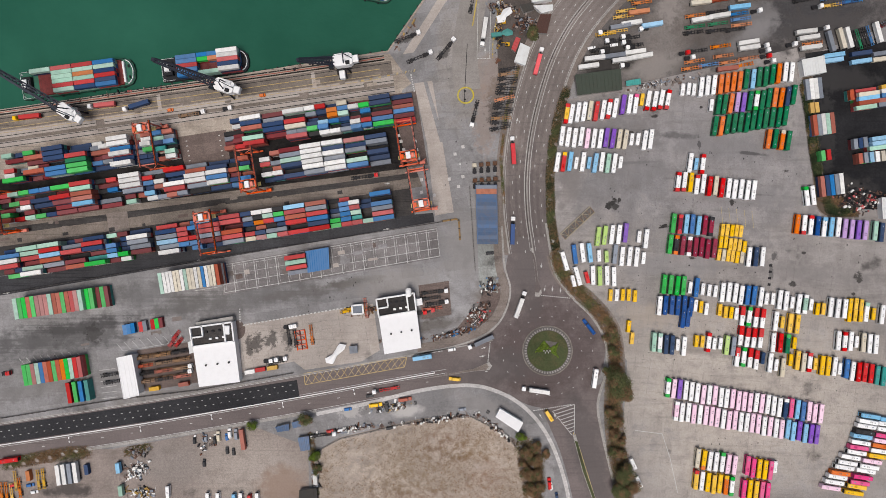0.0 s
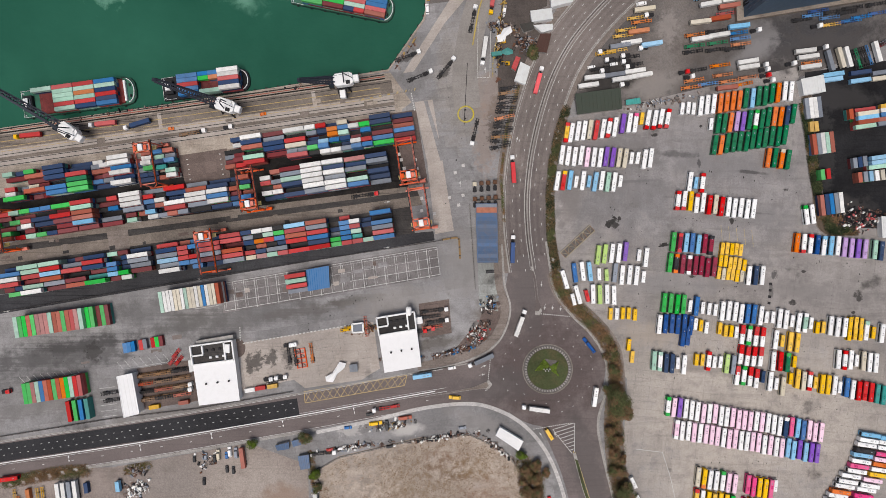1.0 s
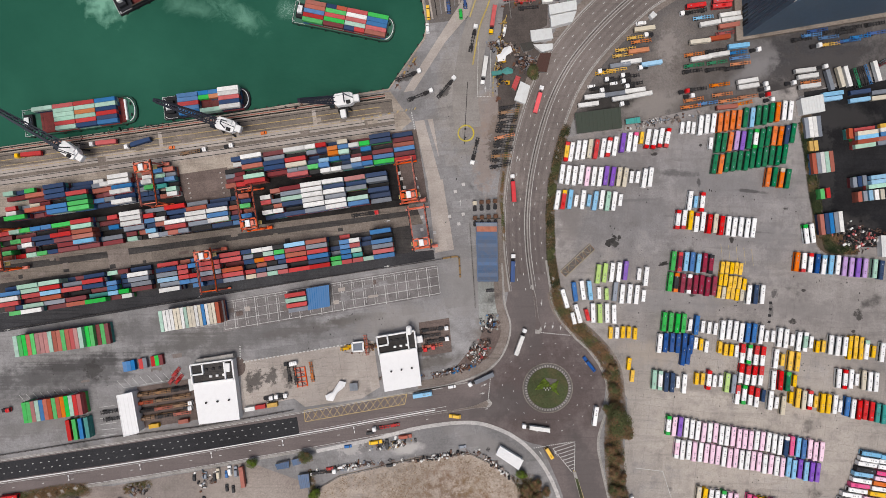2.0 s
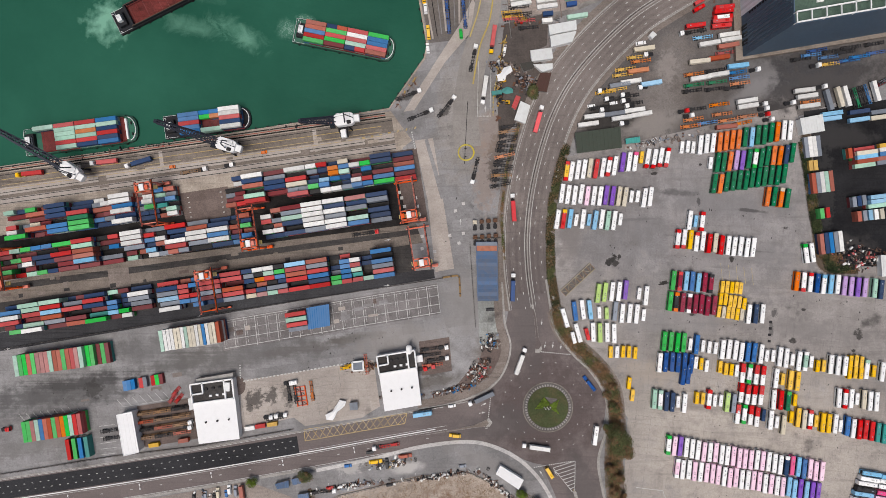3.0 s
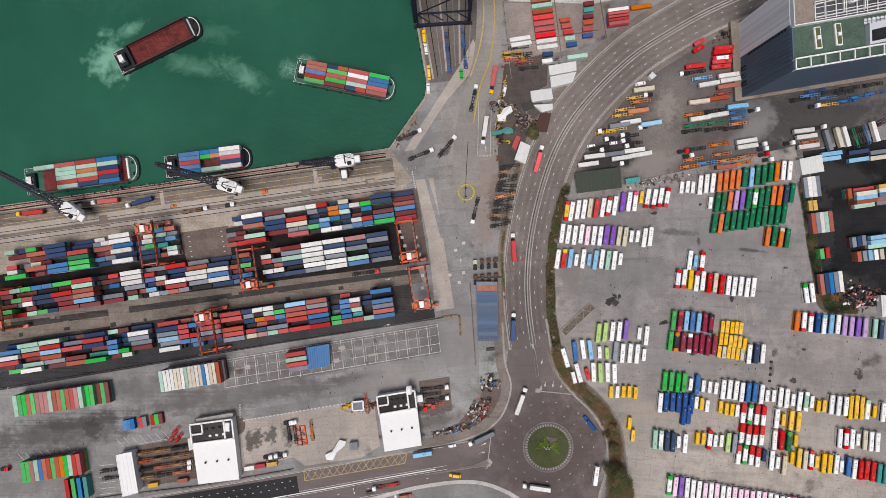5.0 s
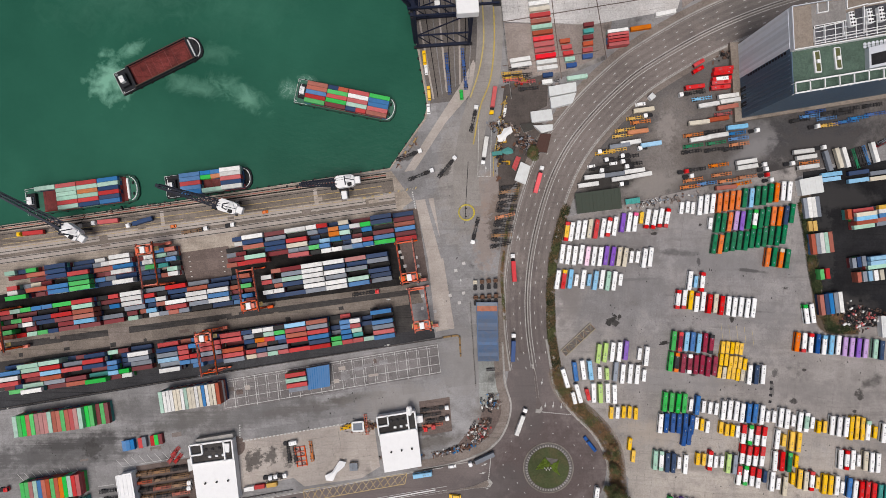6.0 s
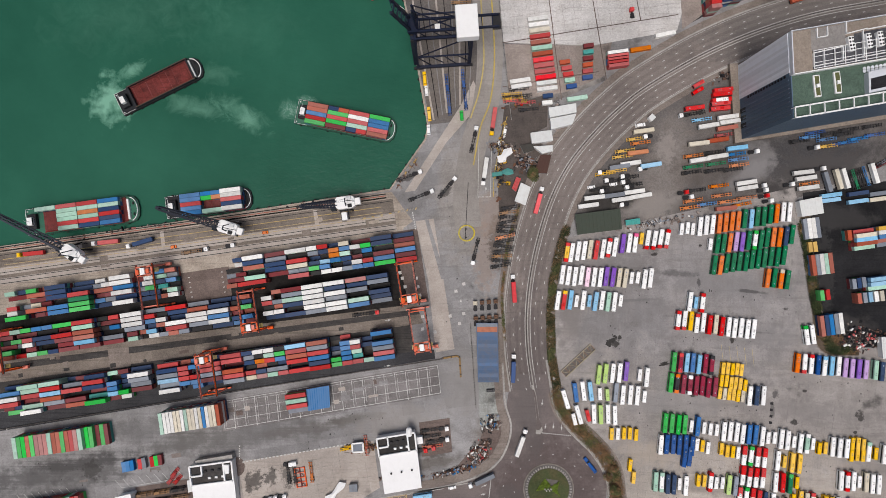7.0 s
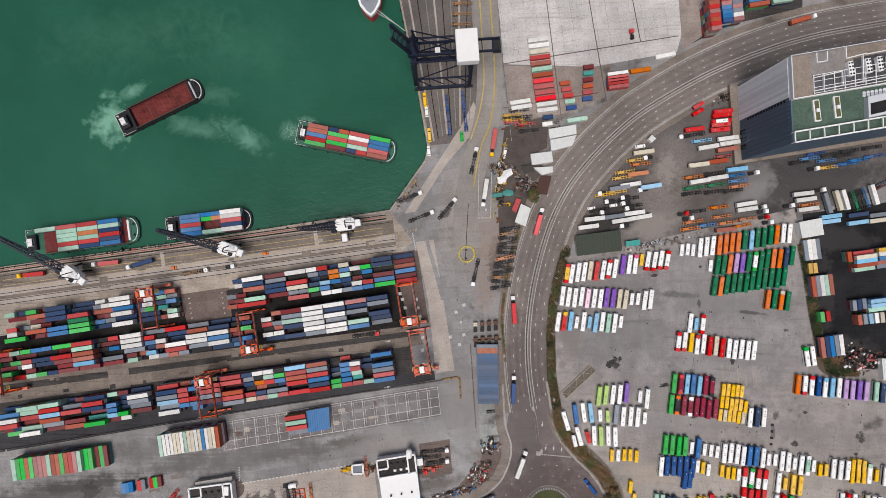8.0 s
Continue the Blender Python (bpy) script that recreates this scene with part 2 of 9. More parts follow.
YARD_SPOTS += [((-55.9, -13.1), 30, 4, 9, (0.10, 0.09, 0.08), 0.6),
               ((-28.9, -13.1), 40, 14, 9, (0.30, 0.28, 0.265), 0.5),
               ((11.6, 7.1), 20, 30, 0, (0.28, 0.265, 0.255), 0.5),
               ((-113.6, -50.4), 12, 8, 60, DARK, 0.75),
               ((-103.4, -47.7), 8, 6, 60, DARK, 0.75)]
YARD_SPOTS += [((-93.3, -47.0), 6, 12, 8, DARK, 0.6),
               ((-7.0, -30.1), 16, 10, 9, DARK, 0.6),
               ((-5.3, -38.5), 20, 6, 9, (0.10, 0.085, 0.07), 0.6),
               ((-22.4, 131.2), 8, 3, 30, DARK, 0.7),
               ((0.6, 123.4), 9, 4, 50, DARK, 0.7)]
YARD_SPOTS += [((31.2, 94.7), 9, 26, -5, (0.09, 0.075, 0.065), 0.75),
               ((27.8, 108.2), 16, 20, 0, (0.30, 0.23, 0.19), 0.5),
               ((48.1, 138.8), 26, 30, 0, (0.13, 0.10, 0.085), 0.7),
               ((53.1, 167.8), 26, 14, 0, (0.14, 0.11, 0.095), 0.6),
               ((28.5, -26.7), 16, 26, 0, (0.15, 0.125, 0.105), 0.6)]
YARD_SPOTS += [((-167.9, -62.4), 28, 12, 9, (0.10, 0.075, 0.06), 0.7),
               ((-246.1, -77.7), 60, 8, 9, (0.16, 0.15, 0.145), 0.5),
               ((-164.7, -81.1), 60, 5, 9, (0.18, 0.165, 0.15), 0.5),
               ((-56.2, -90.6), 12, 7, 9, (0.45, 0.43, 0.41), 0.7),
               ((-22.2, -90.6), 14, 5, 9, (0.48, 0.46, 0.44), 0.8)]
YARD_SPOTS += [((21.8, -86.1), 30, 8, -20, (0.26, 0.245, 0.235), 0.5)]
DIRT_SPOTS = [((-117.5, -125.5), 55, 34, 0, (0.36, 0.315, 0.28), 0.9),
              ((-165.0, -122.1), 30, 24, 0, (0.27, 0.24, 0.22), 0.7),
              ((-97.1, -135.7), 22, 18, 0, (0.27, 0.19, 0.145), 0.7),
              ((-226.5, -138.6), 22, 7, 0, (0.055, 0.05, 0.048), 0.8),
              ((132.8, 139.1), 22, 45, -15, (0.245, 0.218, 0.200), 0.6)]
DIRT_SPOTS += [((125.9, 115.3), 30, 12, 5, (0.285, 0.26, 0.24), 0.6),
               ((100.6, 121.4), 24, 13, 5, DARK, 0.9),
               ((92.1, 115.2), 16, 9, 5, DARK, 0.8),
               ((132.8, 149.3), 9, 16, 0, (0.30, 0.27, 0.25), 0.5),
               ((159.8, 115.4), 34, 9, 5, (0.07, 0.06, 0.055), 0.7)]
DIRT_SPOTS += [((220.8, 137.7), 40, 12, 5, (0.075, 0.07, 0.07), 0.8),
               ((183.6, 134.2), 24, 9, 30, (0.24, 0.23, 0.23), 0.7),
               ((156.5, 139.2), 26, 20, 0, (0.10, 0.085, 0.075), 0.5),
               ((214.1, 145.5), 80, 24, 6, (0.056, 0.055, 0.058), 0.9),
               ((187.0, 142.7), 16, 16, 0, (0.22, 0.21, 0.21), 0.6)]
DIRT_SPOTS += [((197.0, 120.7), 20, 12, 30, (0.05, 0.047, 0.047), 0.8),
               ((61.6, 196.9), 30, 30, 0, (0.34, 0.31, 0.285), 0.6),
               ((82.0, 200.3), 20, 30, 0, (0.36, 0.34, 0.31), 0.6),
               ((0.4, 206.9), 30, 60, 0, (0.19, 0.165, 0.145), 0.6)]

ROAD_SPOTS = [((62.0, -54.1), 52, 52, 0, (0.100, 0.078, 0.075), 0.85), ((86.4, -115.1), 14, 60, 15, (0.10, 0.09, 0.088), 0.6), ((32.0, -64.0), 40, 14, 10, (0.10, 0.09, 0.088), 0.6), ((48.7, -6.4), 16, 50, 0, (0.11, 0.10, 0.098), 0.5)]
UMBER, OCHRE, CLAY, ASH = (0.115, 0.075, 0.045), (0.20, 0.135, 0.065), (0.20, 0.10, 0.06), (0.27, 0.245, 0.23)
SCRUB_SPOTS = [((-1.9, -128.8), 120, 60, 0, (0.19, 0.14, 0.10), 0.36),
               ((-49.4, -115.2), 26, 18, 0, ASH, 0.7),
               ((-15.5, -106.6), 40, 14, 5, UMBER, 0.6),
               ((4.9, -111.7), 34, 20, 0, CLAY, 0.6),
               ((1.5, -116.8), 24, 12, 0, UMBER, 0.8)]
SCRUB_SPOTS += [((18.5, -115.1), 22, 14, 0, OCHRE, 0.8),
                ((-22.3, -130.5), 34, 22, 0, OCHRE, 0.6),
                ((25.3, -128.8), 26, 20, 0, CLAY, 0.8),
                ((-29.1, -139.1), 40, 20, 0, UMBER, 0.6),
                ((-56.3, -135.7), 30, 30, 0, ASH, 0.6)]
SCRUB_SPOTS += [((38.8, -115.1), 12, 26, 20, UMBER, 0.6),
                ((18.5, -124.0), 14, 5, 0, (0.50, 0.46, 0.42), 0.8),
                ((-42.6, -104.9), 40, 8, 9, ASH, 0.7),
                ((-1.9, -149.4), 60, 20, 0, CLAY, 0.5)]

RGB = dict(w=(0.86, 0.86, 0.85), r=(0.60, 0.038, 0.040), m=(0.27, 0.030, 0.060), g=(0.035, 0.40, 0.075), d=(0.012, 0.17, 0.075),
           l=(0.36, 0.56, 0.45), b=(0.055, 0.17, 0.42), n=(0.030, 0.060, 0.13), s=(0.24, 0.50, 0.72), t=(0.05, 0.30, 0.27),
           y=(0.84, 0.51, 0.045), o=(0.72, 0.17, 0.03), p=(0.88, 0.63, 0.75), k=(0.035, 0.035, 0.038), h=(0.28, 0.31, 0.36),
           v=(0.23, 0.10, 0.48), f=(0.74, 0.11, 0.27), c=(0.62, 0.56, 0.44), q=(0.40, 0.10, 0.06), a=(0.50, 0.34, 0.60),
           u=(0.025, 0.085, 0.27), e=(0.45, 0.62, 0.22), j=(0.115, 0.058, 0.034), x=(0.40, 0.19, 0.18), z=(0.72, 0.022, 0.035))
WORD = dict(w="white", r="red", m="maroon", g="bright green", d="dark green", l="pale mint", b="blue", n="navy blue", s="sky blue",
            t="teal", y="yellow", o="orange", p="pale pink", k="black", h="grey", v="purple", f="magenta pink", c="beige",
            q="rust red", a="lavender", u="royal blue", e="lime green", j="rusty brown", x="dusty rose", z="bright red")
FADED = dict(RGB, w=(0.72, 0.715, 0.69), r=(0.47, 0.050, 0.050), g=(0.045, 0.46, 0.085), n=(0.020, 0.050, 0.128), m=(0.185, 0.030, 0.035), k=(0.020, 0.020, 0.022), j=(0.27, 0.155, 0.08), h=(0.21, 0.235, 0.275), b=(0.042, 0.175, 0.40), o=(0.54, 0.17, 0.045), y=(0.62, 0.36, 0.04))
BOXPAINT = {k: paint("container_" + WORD[k].replace(" ", "_"), tuple(0.97 * x + 0.010 for x in c), 0.55, 0.0, 0.30, 0.18, vivid=(0.85, 1.12)) for k, c in FADED.items()}
BUSPAINT = {k: paint("coach_" + WORD[k].replace(" ", "_"), c, 0.35, 0.0, 0.08, 0.05, (0.35, 0.33, 0.31), (0.95, 1.1)) for k, c in RGB.items()}
BUSTRIM = {k: paint("coach_trim_" + WORD[k].replace(" ", "_"), tuple(0.55 * x for x in c), 0.45, 0.0, 0.1, 0.05, (0.30, 0.28, 0.26)) for k, c in RGB.items()}
STEEL = paint("dark_steel", (0.026, 0.026, 0.029), 0.55, 0.3, 0.3)
RUBBER = paint("tyre_rubber", (0.022, 0.022, 0.023), 0.8, 0, 0.3)
GLASS = paint("dark_window_glass", (0.02, 0.025, 0.03), 0.12, 0, 0.05)
WHITE = paint("white_paint", (0.80, 0.80, 0.79), 0.5, 0, 0.12, 0.03, (0.45, 0.43, 0.40))
ROOFGREY = paint("pale_sheet_roof", (0.63, 0.645, 0.635), 0.55, 0.0, 0.3, 0.05, (0.38, 0.35, 0.33))
ROOFWHITE = paint("white_roof_coating", (0.80, 0.80, 0.80), 0.6, 0, 0.18, 0.02, (0.55, 0.54, 0.52))
CRANE = paint("orange_crane_paint", (0.70, 0.115, 0.040), 0.5, 0.0, 0.14, 0.05)
RIGBLUE = paint("dark_blue_crane_paint", (0.010, 0.016, 0.038), 0.5, 0.1, 0.25)
LINE = paint("road_marking_white", (0.55, 0.55, 0.53), 0.7, 0, 0.55, 0.05, (0.16, 0.15, 0.14))
YELLOW = paint("road_marking_yellow", (0.50, 0.38, 0.10), 0.7, 0, 0.6, 0.05, (0.16, 0.14, 0.12))
WORNYELLOW = paint("worn_yellow_marking", (0.47, 0.345, 0.14), 0.7, 0, 0.6, 0.05, (0.15, 0.13, 0.11))
KERB = paving("kerb_concrete", (0.34, 0.325, 0.305), 0.2, 0.4, patches=0.1, streak=0.1)
GROUND = paving("yard_asphalt", (0.249, 0.242, 0.242), 0.22, 0.55, (0.12, 0.11, 0.105), 0.30, 0.24, spots=YARD_SPOTS, smear=True, grain=0.3)
GRIDFLOOR = paving("stacking_ground_asphalt", (0.192, 0.178, 0.176), 0.25, 0.6, (0.11, 0.10, 0.098), 0.35, 0.3, grain=0.35)
LOT = paving("coach_park_concrete", (0.292, 0.270, 0.256), 0.22, 0.7, (0.185, 0.168, 0.162), 0.14, 0.36, radians(-7), spots=LOT_SPOTS, grain=0.26, cracks=0.15, cross=0.22, band=0.2)
ROAD = paving("road_asphalt", (0.162, 0.136, 0.131), 0.12, 0.12, (0.10, 0.095, 0.09), 0.10, 0.3, spots=ROAD_SPOTS, cracks=0.0, grain=0.22)
BEND_SPOTS = [((49.0, 10.0), 34, 85, 0, (0.135, 0.115, 0.110), 0.85), ((47.0, -10.0), 24, 40, 0, (0.115, 0.095, 0.091), 0.6),
              ((205.0, 232.0), 90, 34, 15, (0.150, 0.136, 0.129), 0.75)]
BEND = paving("sun_bleached_asphalt", (0.194, 0.168, 0.155), 0.16, 0.2, (0.15, 0.132, 0.122), 0.10, 0.3, radians(75), cracks=0.0, grain=0.3,
              spots=BEND_SPOTS)
BLACKTOP = paving("new_blacktop", (0.036, 0.036, 0.039), 0.2, 0.1, (0.08, 0.078, 0.075), 0.05, 0.25)
# black asphalt, its colour lowered further to deepen the shade between stacks
LANE = paving("truck_lane_asphalt", (0.019, 0.018, 0.018), 0.4, 0.5, (0.052, 0.045, 0.040), 0.3, 0.7)
LANEGREY = paving("worn_truck_lane", (0.050, 0.050, 0.054), 0.3, 0.4, (0.032, 0.031, 0.031), 0.2, 0.9)
APRON = paving("quay_apron_concrete", (0.365, 0.315, 0.265), 0.2, 0.55, (0.15, 0.115, 0.09), 0.3, 0.95)
SLAB = paving("pale_concrete_slab", (0.395, 0.352, 0.318), 0.14, 0.4, (0.24, 0.20, 0.17), 0.2, 0.25, spots=YARD_SPOTS[13:18], grain=0.25)
PALE = paving("bleached_concrete", (0.52, 0.502, 0.488), 0.14, 0.4, (0.33, 0.29, 0.26), 0.2, 0.4, cross=0.15)
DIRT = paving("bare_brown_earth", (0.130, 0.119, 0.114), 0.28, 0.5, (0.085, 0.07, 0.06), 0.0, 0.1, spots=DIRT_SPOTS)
SCRUB = paving("dry_scrub_earth", (0.40, 0.338, 0.284), 0.16, 0.4, (0.23, 0.175, 0.135), 0.0, 0.0, cracks=0, spots=SCRUB_SPOTS, grain=0.5, mottle=True)
EARTH = paving("pale_trodden_earth", (0.27, 0.228, 0.205), 0.25, 0.6, (0.155, 0.128, 0.112), 0.0, 0.25, spots=DIRT_SPOTS[:4])
PORTROAD = paving("port_road_concrete", (0.272, 0.252, 0.234), 0.15, 0.4, (0.18, 0.155, 0.135), 0.15, 0.2, turn=radians(85), grain=0.25)
QUAYLANE = paving("quay_lane_asphalt", (0.195, 0.166, 0.142), 0.25, 0.5, (0.09, 0.075, 0.065), 0.25, 0.8)
TRACK = paving("wheel_polished_asphalt", (0.174, 0.148, 0.137), 0.2, 0.2, (0.12, 0.105, 0.098), 0.0, 0.3, radians(75), cracks=0.0, grain=0.3,
               spots=[(a, b, c, d, tuple(0.88 * x for x in f), g) for a, b, c, d, f, g in BEND_SPOTS])
VERGE = paving("dusty_verge", (0.21, 0.178, 0.158), 0.25, 0.5, (0.11, 0.085, 0.07), 0.0, 0.4)
WORN = paving("tyre_blackened_asphalt", (0.052, 0.049, 0.048), 0.35, 0.5, (0.11, 0.095, 0.085), 0.2, 0.7)
BROWNYARD = paving("brown_yard_paving", (0.145, 0.112, 0.100), 0.2, 0.5, (0.085, 0.068, 0.06), 0.3, 0.4)
COAL = paving("black_tarmac_yard", (0.021, 0.021, 0.023), 0.35, 0.2, (0.06, 0.058, 0.055), 0.1, 0.4, spots=[((235.9, 107.7), 45, 12, -12, (0.05, 0.048, 0.048), 0.7), ((227.0, 74.3), 9, 45, 0, (0.042, 0.041, 0.041), 0.7), ((240.2, 44.1), 22, 9, 0, (0.065, 0.06, 0.058), 0.6)])
LITTER = paving("leaf_litter_earth", (0.105, 0.080, 0.060), 0.3, 0.6, (0.055, 0.050, 0.034), 0.0, 0.1, cracks=0.0, grain=0.5)
GRASS = paving("worn_lawn", (0.060, 0.072, 0.034), 0.3, 0.7, (0.115, 0.088, 0.050), 0.0, 0.0, cracks=0.0, grain=0.45)
LEAF = foliage("tree_leaves", (0.070, 0.090, 0.034), (0.130, 0.124, 0.055))
DRYLEAF = foliage("dry_shrub_leaves", (0.205, 0.106, 0.058), (0.160, 0.118, 0.062))
# deep green leaves with the shade inside dense scrub put into their colour
SHADELEAF = foliage("shaded_scrub_leaves", (0.017, 0.031, 0.013), (0.033, 0.043, 0.020))
STRAW = foliage("dry_straw", (0.20, 0.145, 0.095), (0.27, 0.205, 0.145))
BRIGHTLEAF = foliage("bright_palm_leaves", (0.082, 0.135, 0.020))
BARK = paint("bark", (0.10, 0.075, 0.055), 0.9)
WATER = sea()


# ---- shapes ----
class Shape:
    """Gathers boxes, prisms, tubes and beams into one mesh."""

    def __init__(self):
        self.v, self.f, self.m = [], [], []

    def add(self, verts, faces, slot=0):
        n = len(self.v)
        self.v += [tuple(p) for p in verts]
        self.f += [tuple(n + i for i in f) for f in faces]
        self.m += [slot] * len(faces)
        return self

    def box(self, x0, x1, y0, y1, z0, z1, slot=0):
        v = [(x, y, z) for z in (z0, z1) for x, y in ((x0, y0), (x1, y0), (x1, y1), (x0, y1))]
        return self.add(v, [(3, 2, 1, 0), (4, 5, 6, 7), (0, 1, 5, 4), (1, 2, 6, 5), (2, 3, 7, 6), (3, 0, 4, 7)], slot)

    def soft(self, x0, x1, y0, y1, z0, z1, r=0.06, slot=0):
        """A box with chamfered upper edges and upright corners."""
        def ring(i, z):
            return [(x0 + i + r, y0 + i, z), (x1 - i - r, y0 + i, z), (x1 - i, y0 + i + r, z), (x1 - i, y1 - i - r, z),
                    (x1 - i - r, y1 - i, z), (x0 + i + r, y1 - i, z), (x0 + i, y1 - i - r, z), (x0 + i, y0 + i + r, z)]
        v = ring(0, z0) + ring(0, z1 - r) + ring(r, z1)
        f = [tuple(range(7, -1, -1)), tuple(range(16, 24))]
        f += [(8 * k + i, 8 * k + (i + 1) % 8, 8 * k + 8 + (i + 1) % 8, 8 * k + 8 + i) for k in (0, 1) for i in range(8)]
        return self.add(v, f, slot)

    def prism(self, pts, z0, z1, slot=0):
        if sum(a[0] * b[1] - b[0] * a[1] for a, b in zip(pts, pts[1:] + pts[:1])) < 0:
            pts = pts[::-1]
        n = len(pts)
        v = [(x, y, z) for z in (z0, z1) for x, y in pts]
        f = [tuple(range(n - 1, -1, -1)), tuple(range(n, 2 * n))] + [(i, (i + 1) % n, n + (i + 1) % n, n + i) for i in range(n)]
        return self.add(v, f, slot)

    def beam(self, a, b, w, h=None, slot=0):
        """A square bar from a to b."""
        a, b, h = Vector(a), Vector(b), h or w
        d = (b - a).normalized()
        s = d.cross(Vector((0, 0, 1)))
        s = (s.normalized() if s.length > 1e-3 else Vector((1, 0, 0))) * w / 2
        u = s.cross(d).normalized() * h / 2
        v = [p + i * s + j * u for p in (a, b) for i, j in ((-1, -1), (1, -1), (1, 1), (-1, 1))]
        return self.add(v, [(3, 2, 1, 0), (4, 5, 6, 7), (0, 1, 5, 4), (1, 2, 6, 5), (2, 3, 7, 6), (3, 0, 4, 7)], slot)

    def tube(self, a, b, r, r2=None, n=10, slot=0):
        a, b, r2 = Vector(a), Vector(b), r if r2 is None else r2
        d = (b - a).normalized()
        s = d.orthogonal().normalized()
        u = d.cross(s)
        v = [p + q * (math.cos(k) * s + math.sin(k) * u) for p, q in ((a, r), (b, r2)) for k in (math.tau * i / n for i in range(n))]
        f = [tuple(range(n - 1, -1, -1)), tuple(range(n, 2 * n))] + [(i, (i + 1) % n, n + (i + 1) % n, n + i) for i in range(n)]
        return self.add(v, f, slot)

    def grid(self, xs, ys, filled, z0, z1, slot=0):
        """One welded plate: the cells of a plan grid for which filled(i, j) holds."""
        nx, ny = len(xs), len(ys)
        on = {(i, j) for i in range(nx - 1) for j in range(ny - 1) if filled(i, j)}
        def at(i, j, k):
            return (k * ny + j) * nx + i
        v = [(x, y, z) for z in (z0, z1) for y in ys for x in xs]
        f = []
        for i, j in sorted(on):
            f += [(at(i, j, 1), at(i + 1, j, 1), at(i + 1, j + 1, 1), at(i, j + 1, 1)), (at(i, j + 1, 0), at(i + 1, j + 1, 0), at(i + 1, j, 0), at(i, j, 0))]
            for di, dj, a, b in ((0, -1, (i, j), (i + 1, j)), (1, 0, (i + 1, j), (i + 1, j + 1)), (0, 1, (i + 1, j + 1), (i, j + 1)), (-1, 0, (i, j + 1), (i, j))):
                if (i + di, j + dj) not in on:
                    f.append((at(*a, 0), at(*b, 0), at(*b, 1), at(*a, 1)))
        used = sorted({k for q in f for k in q})
        back = {k: n for n, k in enumerate(used)}
        return self.add([v[k] for k in used], [tuple(back[k] for k in q) for q in f], slot)

    def mesh(self, name, *mats):
        me = bpy.data.meshes.new(name)
        me.from_pydata(self.v, [], self.f)
        for m in mats:
            me.materials.append(m)
        if len(mats) > 1:
            me.polygons.foreach_set("material_index", self.m)
        me.update()
        return me


def part(name, shape, mat, parent, label=""):
    """One mesh under a thing or a part."""
    me = shape if isinstance(shape, bpy.types.Mesh) else shape.mesh(name, mat)
    ob = new(name, me)
    ob.parent = parent
    return tagged(ob, label)


def thing(name, shape, mat, at=(0, 0), z=0.0, turn=0.0, label="", category="", group="", kind=""):
    me = shape if shape is None or isinstance(shape, bpy.types.Mesh) else shape.mesh(name, mat)
    ob = new(name, me)
    ob.location, ob.rotation_euler = (at[0], at[1], z), (0, 0, radians(turn))
    return tagged(ob, label, category, group, kind)


def sheet(name, pts, z, mat, label, category="ground", thick=0.25, kind="structure"):
    return thing(name, Shape().prism(list(pts), z - thick, z), mat, label=label, category=category, kind=kind)


def smooth(pts, n=8):
    """A Catmull-Rom line through the points."""
    p = [Vector((*q, 0)) for q in pts]
    p = [2 * p[0] - p[1]] + p + [2 * p[-1] - p[-2]]
    out = []
    for a, b, c, d in zip(p, p[1:], p[2:], p[3:]):
        for i in range(n):
            s = i / n
            out.append(0.5 * (2 * b + (c - a) * s + (2 * a - 5 * b + 4 * c - d) * s * s + (3 * b - a - 3 * c + d) * s ** 3))
    return [(q.x, q.y) for q in out + [p[-2]]]


def offset(line, d):
    """The line moved d metres to its left."""
    out = []
    for i, p in enumerate(line):
        a, b = line[max(0, i - 1)], line[min(len(line) - 1, i + 1)]
        t = (Vector(b) - Vector(a)).normalized()
        out.append((p[0] - t.y * d, p[1] + t.x * d))
    return out


def ribbon(s, line, left, right, z0, z1, slot=0):
    """Adds a strip between two offsets of a line to the shape s."""
    a, b = offset(line, left), offset(line, right)
    n = len(line)
    v = [(x, y, z) for z in (z0, z1) for x, y in a + b]
    f = []
    for i in range(n - 1):
        f += [(2 * n + i, 3 * n + i, 3 * n + i + 1, 2 * n + i + 1), (n + i, n + i + 1, 3 * n + i + 1, 3 * n + i), (i + 1, i, 2 * n + i, 2 * n + i + 1)]
    f += [(0, n, 3 * n, 2 * n), (2 * n - 1, n - 1, 3 * n - 1, 4 * n - 1)]
    return s.add(v, f, slot)


def along(line, step, start=0.0):
    """Points and headings every step metres along a line."""
    out, need = [], start
    for a, b in zip(line, line[1:]):
        d = Vector(b) - Vector(a)
        while need <= d.length:
            out.append(((a[0] + d.x * need / d.length, a[1] + d.y * need / d.length), math.degrees(math.atan2(d.y, d.x))))
            need += step
        need -= d.length
    return out


def lerp(a, b, s):
    return (a[0] + (b[0] - a[0]) * s, a[1] + (b[1] - a[1]) * s)


def inside(x, y, poly):
    odd = False
    for (ax, ay), (bx, by) in zip(poly, poly[1:] + poly[:1]):
        if (ay > y) != (by > y) and x < (bx - ax) * (y - ay) / (by - ay) + ax:
            odd = not odd
    return odd


def ahead(at, turn, d):
    return (at[0] + d * math.cos(radians(turn)), at[1] + d * math.sin(radians(turn)))


rnd = random.Random(11)

